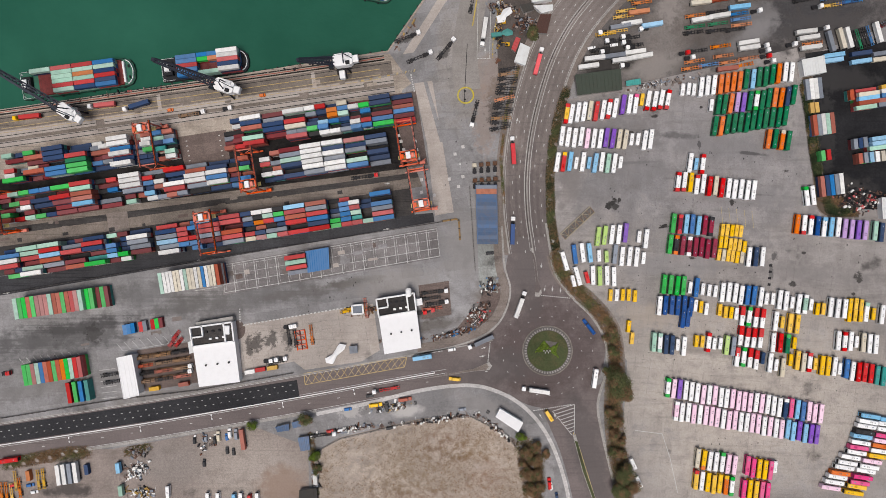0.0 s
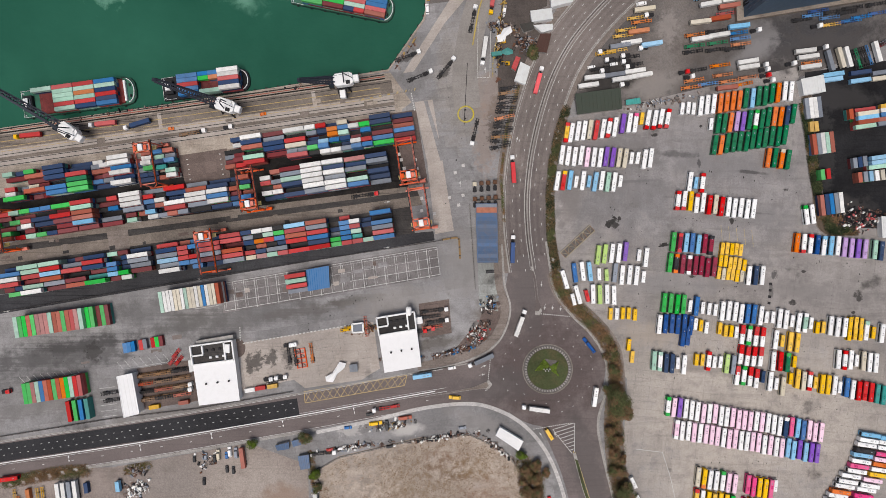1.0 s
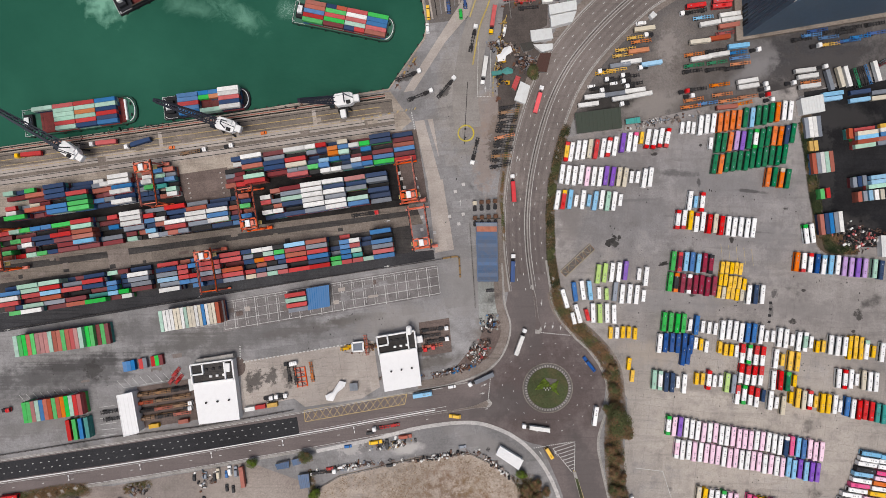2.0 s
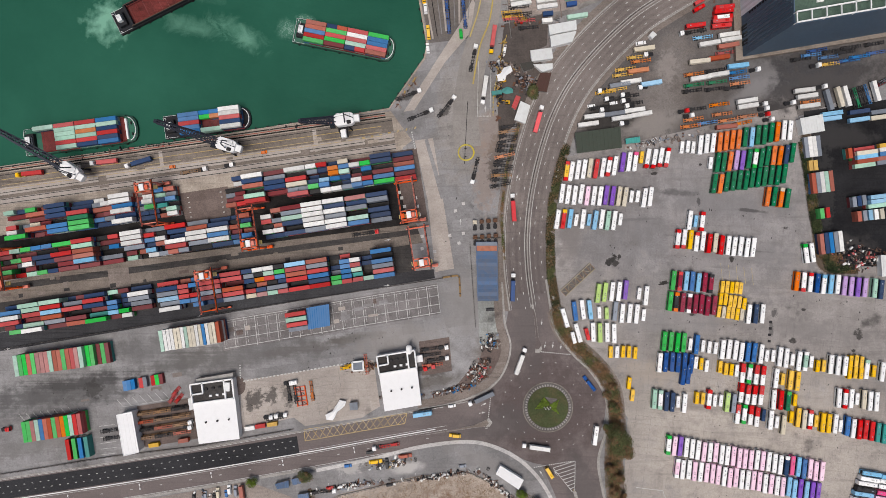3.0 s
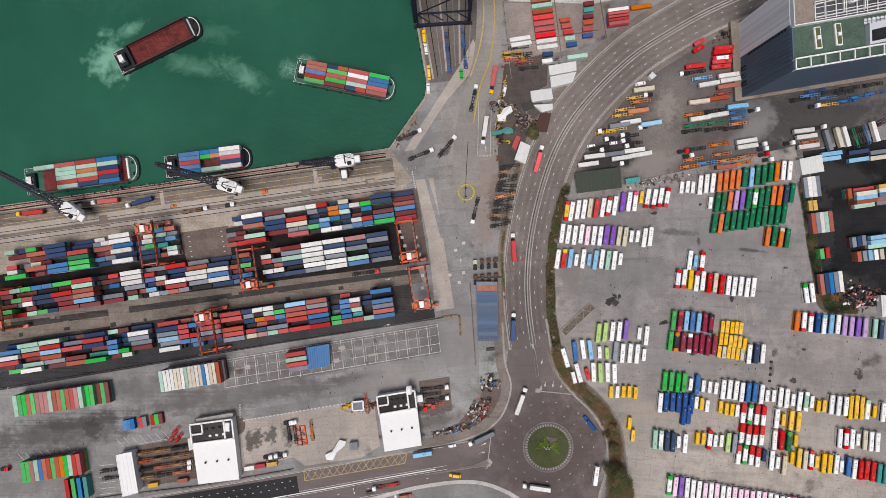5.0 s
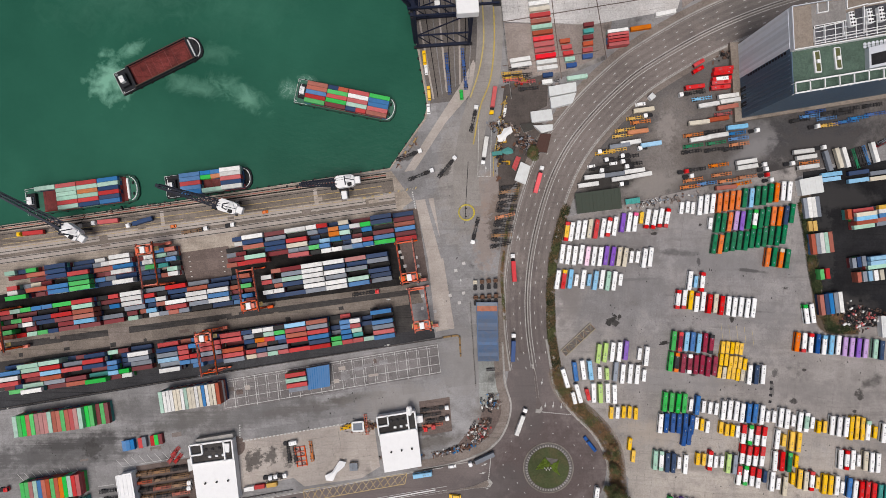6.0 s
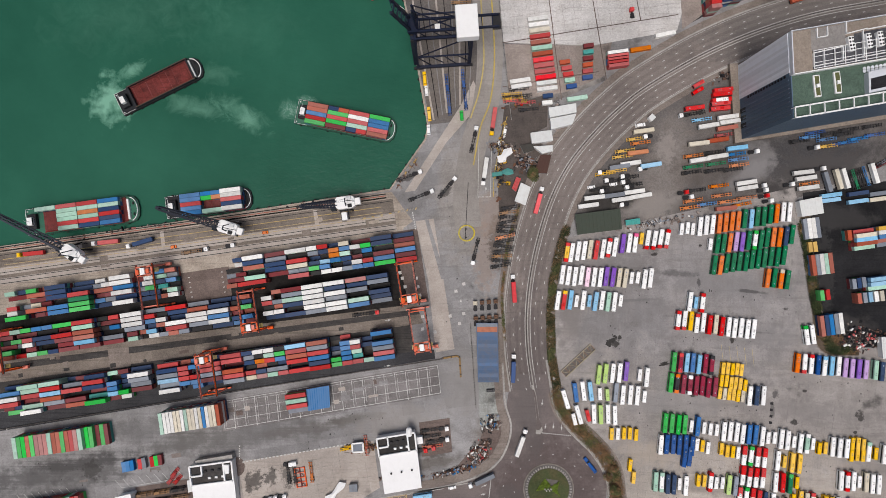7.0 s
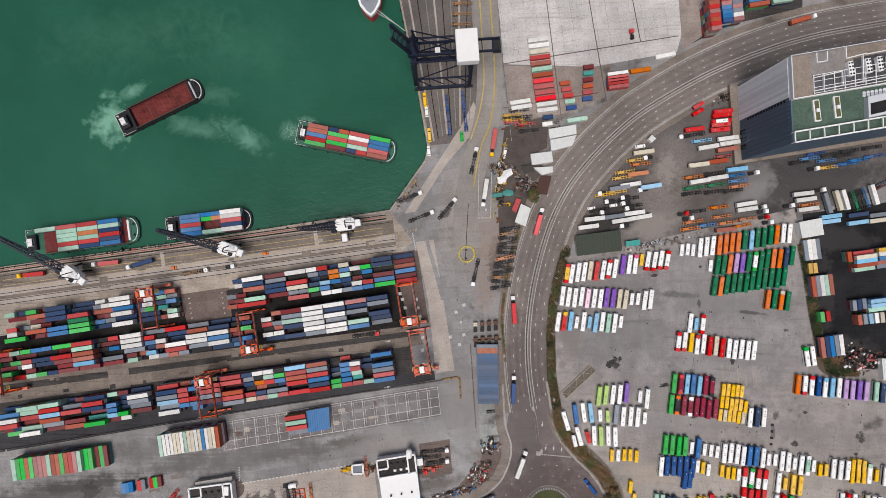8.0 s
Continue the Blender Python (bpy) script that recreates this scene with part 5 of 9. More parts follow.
coaches((242.1, -117.3), (230.6, -135.2), "w w w o w w p", -9, "slanting row of coaches")
coaches((264.9, -94.7), (258.5, -116.9), "s w w f p o w y", -9, "slanting row of coaches")
coaches((254.9, -119.3), (244.1, -138.3), "p w w f f y y", -9, "slanting row of coaches")
coaches((91.1, 14.5), (107.4, 16.2), "e e w w v", 84)
coaches((115.7, 14.2), (119.7, 13.2), "w- w", 84)
coaches((77.5, 3.9), (86.2, 4.5), "b w s", 97)
coaches((92.1, 2.8), (96.4, 2.8), "w- e-", 92)
coaches((101.2, 3.5), (118.2, 1.2), "h w w w w-", 85)
coaches((71.5, -0.1), (79.2, -8.8), "w w", 106)
coaches((76.8, -12.2), (84.8, -9.5), "w- r-", 104)
coaches((88.2, -8.5), (100.6, -9.2), "w e w w", 91)
coaches((98.9, -20.6), (113.3, -20.6), "y- w- y- y- y-", 86)
coaches((109.7, -39.4), (111.8, -45.8), "y- y-", 84)


# ---- vessels ----
RED_DECK = paint("red_oxide_deck", (0.19, 0.034, 0.032), 0.7, 0, 0.8, 0.1, (0.05, 0.022, 0.020))
HULL = {k: paint("hull_" + n, c, 0.5, 0, 0.35) for k, n, c in (("k", "black", (0.02, 0.022, 0.026)), ("d", "green", (0.02, 0.07, 0.05)))}
DECKGREEN = paint("green_deck", (0.05, 0.16, 0.11), 0.7, 0, 0.4)


HOLDRUST = paving("rusty_hold_plates", (0.165, 0.040, 0.036), 0.3, 0.9, (0.055, 0.022, 0.020), 0.35, 0.6, radians(25), cracks=0.0, grain=0.5)


def barge(at, turn, long, wide, hull, deck, label, cargo, bow=7.6, tub=False):
    n, w = long / 2, wide / 2
    b = thing("barge", None, None, at, -2.2, turn, label, "barge")
    out = [(-n, -w), (n - 6, -w), (n - 2.5, -w * 0.88), (n - 0.6, -w * 0.55), (n, 0), (n - 0.6, w * 0.55), (n - 2.5, w * 0.88), (n - 6, w), (-n, w)]
    part("hull", Shape().prism(out, -1.2, 1.7), HULL[hull], b)
    part("deck", Shape().prism([(x * 0.985, y * 0.93) for x, y in out], 1.6, 1.78), deck, b)
    for y in (-1, 1):
        part("bulwark", Shape().box(-n + 8, n - 6, y * w - 0.18, y * w + 0.18, 1.6, 2.7), HULL[hull], b)
        for i in range(7):
            x = -n + 4 + (long - 12) * i / 6
            part("tyre_fender", Shape().tube((x, y * (w + 0.1), 0.6), (x, y * (w + 0.55), 0.6), 0.6, n=10), RUBBER, b)
    s = Shape()
    for i in range(12):
        a, c = (math.radians(-80 + 160 * k / 12) for k in (i, i + 1))
        s.beam((n - 5.5 + 4.6 * math.cos(a), 0.86 * w * math.sin(a), 2.5), (n - 5.5 + 4.6 * math.cos(c), 0.86 * w * math.sin(c), 2.5), 0.34, 0.9)
    part("bow_rail", s, WHITE, b, "white bow bulwark")
    if bow > 7:
        part("bow_deck_house", Shape().soft(n - 6.6, n - 5.4, -w * 0.75, w * 0.75, 1.7, 3.6, 0.2), WHITE, b)
    for y in (-0.4, 0.4):
        part("windlass", Shape().tube((n - 3.4, y * w - 0.8, 2.3), (n - 3.4, y * w + 0.8, 2.3), 0.5, n=10), STEEL, b)
    for k in range(9):
        part("hold_rib", Shape().box(-n + 11.5 + (long - 20) * k / 8 - 0.12, -n + 11.5 + (long - 20) * k / 8 + 0.12, -w + 1.3, w - 1.3, 1.8, 1.92), RED_DECK, b)
    part("hold_floor", Shape().box(-n + 10.2, n - 7.2, -w + (0.7 if tub else 1.2), w - (0.7 if tub else 1.2), 1.7, 1.8), HOLDRUST if tub else RED_DECK, b, "red oxide hold floor")
    part("hatch_coaming", Shape().box(-n + 10.5, n - 7.2, -w + 1.0, -w + 1.3, 1.7, 3.1), RED_DECK, b)
    part("hatch_coaming", Shape().box(-n + 10.5, n - 7.2, w - 1.3, w - 1.0, 1.7, 3.1), RED_DECK, b)
    if tub:
        for y in (-1, 1):
            part("hold_wall", Shape().box(-n + 9.2, n - 6.2, min(y * (w - 0.75), y * (w - 0.15)), max(y * (w - 0.75), y * (w - 0.15)), 1.7, 4.6), HULL[hull], b)
            part("wall_cap", Shape().box(-n + 9.2, n - 6.2, min(y * (w - 0.8), y * (w - 0.4)), max(y * (w - 0.8), y * (w - 0.4)), 4.6, 4.7), BARK, b)
        for x in (-n + 9.2, n - 7.2):
            part("hold_wall", Shape().box(x, x + 1.0, -w + 0.3, w - 0.3, 1.7, 4.6), HULL[hull], b)
        for k in range(14):
            part("hold_frame", Shape().box(-n + 11 + 2.5 * k, -n + 11.2 + 2.5 * k, w - 1.1, w - 0.75, 1.8, 4.3), RED_DECK, b)
    house = part("wheelhouse", Shape().soft(-n + 2.0, -n + 7.0, -w * 0.55, w * 0.55, 1.7, 4.4, 0.2), HULL["k"], b)
    part("wheelhouse_roof", Shape().soft(-n + 3.2, -n + 6.0, -w * 0.28, w * 0.28, 4.4, 6.8, 0.15), WHITE, b, "small white bridge")
    part("window", Shape().box(-n + 5.98, -n + 6.04, -w * 0.25, w * 0.25, 5.4, 6.4), GLASS, house)
    for y in (-0.8, 0.8):
        part("bollard", Shape().tube((-n + 1.2, y * w, 1.7), (-n + 1.2, y * w, 2.6), 0.3), WHITE, b)
    part("mast", Shape().tube((-n + 4.5, 0, 6.5), (-n + 4.5, 0, 11), 0.12), WHITE, b)
    part("mast_arm", Shape().beam((-n + 4.5, -w * 0.5, 9), (-n + 4.5, w * 0.5, 9), 0.15), WHITE, b)
    s = Shape()
    for y in (-0.95, 0.95):
        s.beam((-n + 0.3, y * w, 2.7), (-n + 8, y * w, 2.7), 0.12)
    s.beam((-n + 0.3, -0.95 * w, 2.7), (-n + 0.3, 0.95 * w, 2.7), 0.12)
    part("stern_rail", s, WHITE, b, "white stern rail")
    # cargo: bays along the hull, rows across it
    m = pose(*at, 0, 0, 0, turn)
    for k, bay in enumerate(cargo):
        for j, code in enumerate(bay.split()):
            tall, codes = int(code[-1]), code[:-1]
            rows = len(bay.split())
            y = (rows / 2 - j - 0.5) * 2.55
            for i, c in enumerate(codes):
                if c == ".":
                    continue
                x = n - bow - 12.5 * (len(cargo) - 1 - k) - (6.15 if len(codes) == 1 else 9.2 - 6.1 * i)
                p = m @ Vector((x, y, 0))
                for lvl in range(tall):
                    (container if lvl == tall - 1 else buried)(20 if len(codes) == 2 else 40, c if lvl == tall - 1 else rnd.choice("rnbl"), (p.x, p.y), -0.42 + 2.6 * lvl, turn, "barge cargo", "loaded on a barge")


barge((-217.1, 108.0), 7.9, 68, 16.4, "d", DECKGREEN, "green-hulled container barge moored at the quay", ["l2 .0 .0 .0 .0 .0", "r2 l2 l2 l2 r2 l2", "r2 l2 o2 l2 r2 n2", "b2 l2 n2 r2 n2 b2"], 9.8)
barge((-141.6, 115.8), 7.2, 52, 13.6, "k", HULL["k"], "black-hulled container barge moored at the quay", ["b2 b2 r2 b2 b2", "bb2 go2 .0 .0 l2", "w3 w3 r3 n3 w3"], 4.2)
barge((-59.6, 165.0), -11.5, 61, 15.0, "d", DECKGREEN, "loaded container barge under way with a green hull", ["q2 q2 b2 r2 g2", "nq2 g2 r2 g2 m2", "r2 w2 r2 l2 nr2", "g2 b2 b2 r2 q2"], 4.2)
empty = barge((-171.7, 186.7), 26.5, 55, 14.4, "k", HULL["k"], "empty barge with a red hold under way", [], 7.6, True)

def ship(at, turn):
    n, w = 45.0, 8.5
    b = thing("cargo_ship", None, None, at, -2.2, turn, "white and red cargo ship moored at the northern quay", "ship")
    out = [(-n, -w), (n - 18, -w), (n - 7, -w * 0.7), (n - 2, -w * 0.3), (n, 0), (n - 2, w * 0.3), (n - 7, w * 0.7), (n - 18, w), (-n, w)]
    part("hull", Shape().prism(out, -1.5, 8.5), BOXPAINT["r"], b)
    part("bulwark", Shape().prism([(x * 1.004, y * 1.02) for x, y in out], 7.0, 9.6), WHITE, b)
    part("foredeck", Shape().prism([(x * 0.97, y * 0.85) for x, y in out], 9.5, 9.65), BOXPAINT["h"], b)
    part("windlass", Shape().tube((n - 10, -2, 10.2), (n - 10, 2, 10.2), 0.8), STEEL, b)
    part("hatch", Shape().soft(-n + 25, n - 20, -6, 6, 9.5, 11, 0.2), BOXPAINT["l"], b)
    part("deck_house", Shape().soft(-n + 4, -n + 18, -7, 7, 9.5, 22, 0.4), WHITE, b)


ship(ahead((-44.3, 238.7), -84, -45), -84)
for a, b in (((-41.8, 241.2), (-28.7, 235.7)), ((-42.5, 243.9), (-24.9, 232.6))):
    thing("mooring_rope", Shape().tube((*a, 7), (*b, 0.4), 0.12, n=6), WHITE, label="thin pale mooring rope to the quay", category="rope")

# ---- cranes ----
def gantry(at, turn, trolley, span=23.6, gauge=9.0, high=17.2):
    """A rubber-tyred yard crane that straddles a container block; its span runs along local y."""
    c = thing("yard_gantry_crane", None, None, at, 0.05, turn, "orange rubber-tyred gantry crane straddling a container block", "crane", "yard gantry cranes")
    h, g = span / 2, gauge / 2
    for y in (-1, 1):
        s = Shape().box(-g - 2.4, g + 2.4, y * h - 0.42, y * h + 0.42, 1.0, 2.0)
        part("sill_beam", s, CRANE, c)
        for x in (-1, 1):
            s = Shape()
            s.beam((x * g, y * h, 2.0), (x * (g - 0.4), y * (h - 0.4), high), 0.55, 0.7)
            part("leg", s, CRANE, c)
            for q in (-1.3, 1.3):
                part("tyre", Shape().tube((x * g + q, y * h - 0.5, 0.8), (x * g + q, y * h + 0.5, 0.8), 0.8, n=14), RUBBER, c)
        part("end_tie", Shape().beam((-g, y * (h - 0.4), high - 1.2), (g, y * (h - 0.4), high - 1.2), 0.5, 0.7), CRANE, c)
        part("cross_brace", Shape().beam((-g, y * h, 2.2), (g, y * (h - 0.3), high - 2), 0.28), CRANE, c)
    for x in (-1, 1):
        gd = part("girder", Shape().box(x * g - 0.3, x * g + 0.3, -h - 1.0, h + 1.0, high, high + 1.4), CRANE, c)
        part("walkway", Shape().box(x * (g + 0.55) - 0.22, x * (g + 0.55) + 0.22, -h - 1.2, h + 1.2, high + 0.5, high + 0.6), STEEL, gd)
        part("trolley_rail", Shape().box(x * g - 0.12, x * g + 0.12, -h - 1.2, h + 1.2, high + 1.5, high + 1.7), STEEL, gd)
    y = trolley * (h - 3.0)
    tr = part("trolley", Shape().box(-g - 0.3, g + 0.3, y - 2.8, y - 2.1, high + 1.7, high + 2.1).box(-g - 0.3, g + 0.3, y + 2.1, y + 2.8, high + 1.7, high + 2.1).box(-g - 0.3, -g + 0.5, y - 2.8, y + 2.8, high + 1.7, high + 2.1).box(g - 0.5, g + 0.3, y - 2.8, y + 2.8, high + 1.7, high + 2.1).box(-1.6, 1.6, y - 2.8, y + 2.8, high + 1.7, high + 2.1), CRANE, c)
    part("machine_house", Shape().soft(-1.3, 1.3, y - 1.9, y + 1.9, high + 2.1, high + 4.0, 0.2), WHITE, tr, "white machine house")
    for x in (-3.4, 2.4):
        part("hoist_motor", Shape().soft(x - 0.9, x + 0.9, y - 1.5, y + 1.2, high + 2.1, high + 3.2, 0.2), CRANE, tr)
    part("guard_rail", Shape().beam((-g, y - 2.7, high + 3.1), (g, y - 2.7, high + 3.1), 0.14), CRANE, tr)
    part("guard_rail", Shape().beam((-g, y + 2.7, high + 3.1), (g, y + 2.7, high + 3.1), 0.14), CRANE, tr)
    part("driver_cab", Shape().soft(g - 3.0, g - 0.8, y - 1.0, y + 1.3, high - 2.2, high + 0.1, 0.2), WHITE, tr, "white driver's cab")
    part("spreader", Shape().box(-6.0, 6.0, y - 1.1, y + 1.1, high - 3.6, high - 3.1), YELLOW, tr, "yellow lifting spreader")
    part("generator_box", Shape().soft(g + 1.0, g + 4.2, trolley * h - 0.9, trolley * h + 0.9, 2.2, 4.2, 0.15), CRANE, c)
    part("stair", Shape().beam((g + 0.8, trolley * h, 2.2), (g + 4.5, trolley * (h - 0.4), high - 4), 0.5, 0.3), CRANE, c)
    return c


gantry((-21.4, 68.5), 8.9, -1)
gantry((-14.2, 41.4), 8.9, -1)
gantry((-112.0, 52.2), 8.9, -1)
gantry((-135.4, 16.4), 8.9, 1)
gantry((-169.3, 66.4), 8.9, 1)
gantry((-256.7, 28.4), 8.9, -1)
JIB = paint("dark_lattice_steel", (0.03, 0.035, 0.05), 0.5, 0.2, 0.2)


def harbour_crane(at, turn, reach=40.0, lift=20.0):
    """A slewing quay crane: portal, white house, dark lattice jib along local +x."""
    c = thing("harbour_crane", None, None, at, 0.05, turn, "white slewing harbour crane with a dark lattice jib", "crane", "harbour cranes")
    for x in (-4, 4):
        for y in (-4, 4):
            part("portal_leg", Shape().beam((x * 0.95, y * 0.95, 0), (x * 0.6, y * 0.6, 9), 0.8), STEEL, c)
    part("portal_ring", Shape().tube((0, 0, 8.6), (0, 0, 10), 3.2, n=20), STEEL, c)
    part("machine_house", Shape().prism([(-7.2, -2.6), (-5.5, -3.5), (2.5, -3.5), (3.8, -2.2), (3.8, 2.2), (2.5, 3.5), (-5.5, 3.5), (-7.2, 2.6)], 10, 15), WHITE, c)
    part("roof_vent", Shape().soft(-5.5, -3.2, 1.2, 3.2, 15, 16, 0.15), STEEL, c)
    part("roof_vent", Shape().soft(-5.5, -3.2, -3.2, -1.2, 15, 16, 0.15), WHITE, c)
    part("counterweight", Shape().soft(-10.5, -7.0, -2.0, 2.0, 10.5, 13.8, 0.3), WHITE, c)
    part("operator_cab", Shape().soft(4.0, 6.8, 1.4, 4.0, 11, 14, 0.2), GLASS, c)
    mast = part("a_frame", Shape().beam((-2, -2, 15), (-3.5, -1, 26), 0.5).beam((-2, 2, 15), (-3.5, 1, 26), 0.5).beam((-3.5, -1, 26), (-3.5, 1, 26), 0.5).beam((-7, 0, 15), (-3.5, 0, 26), 0.35), JIB, c)
    s = Shape()
    foot, tip = Vector((3, 0, 14)), Vector((reach, 0, 14 + lift))
    n = 11
    for k in range(n):
        a, b = foot.lerp(tip, k / n), foot.lerp(tip, (k + 1) / n)
        wa, wb = 2.4 - 1.4 * k / n, 2.4 - 1.4 * (k + 1) / n
        for y in (-1, 1):
            s.beam((a.x, y * wa, a.z), (b.x, y * wb, b.z), 0.75)
            s.beam((a.x, y * wa * 0.5, a.z + 1.6), (b.x, y * wb * 0.5, b.z + 1.5), 0.6)
            s.beam((a.x, y * wa, a.z), (b.x, -y * wb, b.z), 0.4)
        s.beam((a.x, -wa, a.z), (a.x, wa, a.z), 0.5)
    jib = part("jib", s, JIB, c)
    part("jib_head", Shape().soft(reach - 0.8, reach + 1.2, -1.0, 1.0, 13.4 + lift, 15.2 + lift, 0.2), JIB, jib)
    part("stay_cable", Shape().beam((-3.5, 0.6, 26), (reach * 0.75, 0.4, 14 + lift * 0.75 + 1), 0.12), JIB, c)
    part("stay_cable", Shape().beam((-3.5, -0.6, 26), (reach * 0.75, -0.4, 14 + lift * 0.75 + 1), 0.12), JIB, c)
    return c


harbour_crane((-216.8, 86.4), 146, 38, 18)
harbour_crane((-126.9, 100.7), 163, 32, 16)
crane = harbour_crane((-59.4, 114.6), 188, 21, 10)
side = part("side_house", Shape().soft(-1.6, 1.6, 5.2, 9.8, 8.6, 12.0, 0.25), WHITE, crane, "white machinery box slung beside the portal")
part("walkway", Shape().box(-2.4, -1.7, 3.0, 9.4, 8.4, 8.7).box(1.7, 2.4, 3.0, 9.4, 8.4, 8.7).box(-2.4, 2.4, 3.0, 4.2, 8.2, 8.5), STEEL, side, "dark steel walkway")

# concrete blocks that close off the apron's corner, and the white dashes beside them
_block = Shape().soft(-0.8, 0.8, -0.35, 0.35, 0, 0.8, 0.1)
_block = _block.mesh("barrier_block", KERB), _block.mesh("barrier_block", WORNYELLOW)
barrier = thing("block_barrier", None, None, label="row of pale and yellow concrete barrier blocks on the quay apron", category="barrier")
for i in range(20):
    o = part("barrier_block", _block[i % 3 == 1], None, barrier)
    x, y = lerp((-50.0, 106.4), (-17.5, 112.6), i / 19)
    o.location, o.rotation_euler = (x, y, 0.05), (0, 0, radians(11 + (50 if i > 12 else 0)))
for i in range(8):
    p, q = (-19.6, 110.4), (-17.4, 99.6)
    stripe([lerp(p, q, i / 8), lerp(p, q, (i + 0.55) / 8)], 0, 0.7, LINE, 0.075, "broken white line at the apron's end", "trim_apron_dash")



def quay_gantry(at, turn):
    """A ship-to-shore gantry; the boom runs along local -x over the water."""
    c = thing("ship_to_shore_crane", None, None, at, 0.05, turn, "dark blue ship-to-shore gantry crane with a white machinery house", "crane")
    for y in (-8.6, 8.6):
        part("sill_beam", Shape().box(-16, 16, y - 0.8, y + 0.8, 1.2, 3.0), RIGBLUE, c)
        for x in (-15, 15):
            part("leg", Shape().beam((x, y, 2), (x, y * 0.75, 42), 1.1), RIGBLUE, c)
            part("bogie", Shape().box(x - 2.5, x + 2.5, y - 0.8, y + 0.8, 0, 1.3), STEEL, c)
        part("portal_beam", Shape().beam((-15, y * 0.9, 17), (15, y * 0.9, 17), 0.8), RIGBLUE, c)
        part("diagonal", Shape().beam((-15, y * 0.9, 17), (15, y * 0.77, 40), 0.55), RIGBLUE, c)
        part("top_beam", Shape().beam((-15, y * 0.75, 42), (15, y * 0.75, 42), 0.8), RIGBLUE, c)
    for x in (-15, 15):
        part("cross_beam", Shape().beam((x, -7.0, 42), (x, 7.0, 42), 1.0), RIGBLUE, c)
        part("cross_beam", Shape().beam((x, -7.8, 17), (x, 7.8, 17), 0.8), RIGBLUE, c)
    for y in (-8.6, 8.6):
        for k in range(4):
            part("lattice_bar", Shape().beam((-15 + 7.5 * k, y * 0.9, 17), (-7.5 + 7.5 * k, y * 0.92, 6 if k % 2 else 3), 0.45), RIGBLUE, c)
        part("access_stair", Shape().beam((16, y * 0.95, 3), (16, y * 0.75, 40), 0.9, 0.5), RIGBLUE, c)
    for k in range(5):
        part("boom_tie", Shape().beam((-17 - 1.7 * k, -3.2, 47 + 5 * k), (-17 - 1.7 * k, 3.2, 47 + 5 * k), 0.6), RIGBLUE, c)
        part("boom_brace", Shape().beam((-17 - 1.7 * k, -3.2, 47 + 5 * k), (-18.7 - 1.7 * k, 3.2, 52 + 5 * k), 0.4), RIGBLUE, c)
    for y in (-3.2, 3.2):
        part("girder", Shape().box(-15, 30, y - 0.42, y + 0.42, 42.5, 44.5), RIGBLUE, c)
        part("raised_boom", Shape().beam((-16, y, 44), (-25, y, 70), 1.4), RIGBLUE, c)
        part("mast", Shape().beam((-13, y, 44), (-15, y * 0.4, 66), 1.0), RIGBLUE, c)
        part("back_stay", Shape().beam((-15, y * 0.4, 66), (6.2, y, 45), 0.5), RIGBLUE, c)
    for i in range(8):
        part("girder_tie", Shape().beam((-12 + 5.5 * i, -3.2, 43.5), (-12 + 5.5 * i, 3.2, 43.5), 0.5), RIGBLUE, c)
    part("machinery_house", Shape().soft(7.0, 18.6, -10.3, 6.9, 44.6, 50.5, 0.3), WHITE, c, "white machinery house")
    part("driver_cab", Shape().soft(-4, -1, -1.5, 1.5, 38, 41, 0.2), WHITE, c)
    for y in (-6, 6):
        part("lift_shaft", Shape().box(-17.4, -15.6, y - 0.9, y + 0.9, 2, 43), RIGBLUE, c)
        part("sea_side_brace", Shape().beam((-15, y * 1.15, 17), (-15, y * 0.2, 41), 0.7), RIGBLUE, c)
    part("hoist_house", Shape().soft(-18.5, -12.5, -4.6, 4.6, 44.6, 47.2, 0.3), RIGBLUE, c, "dark blue hoist platform")
    part("sea_side_walkway", Shape().box(-17.4, -16.0, -7.5, 7.5, 41.6, 42.0), STEEL, c)
    part("cable_reel", Shape().tube((-18, 5, 6), (-17, 5, 6), 2.6, n=16), STEEL, c)
    part("service_platform", Shape().box(26.5, 31, -4.4, 4.4, 42.2, 42.6), STEEL, c)
    return c


quay_gantry((-1.9, 206.6), 4)

# ---- lorries and trailers ----
def wheels(ob, xs, z=0.5):
    for x in xs:
        o = part("axle", AXLE, None, ob)
        o.location = (x, 0, z)


FRAMES = {}
LANDING = Shape().prism([(-0.2, -0.95), (0.2, -0.95), (0.2, -0.6), (0.06, -0.6), (0.06, 0.6), (0.2, 0.6), (0.2, 0.95), (-0.2, 0.95), (-0.2, 0.6), (-0.06, 0.6), (-0.06, -0.6), (-0.2, -0.6)], 0, 1.05).mesh("landing_gear", STEEL)


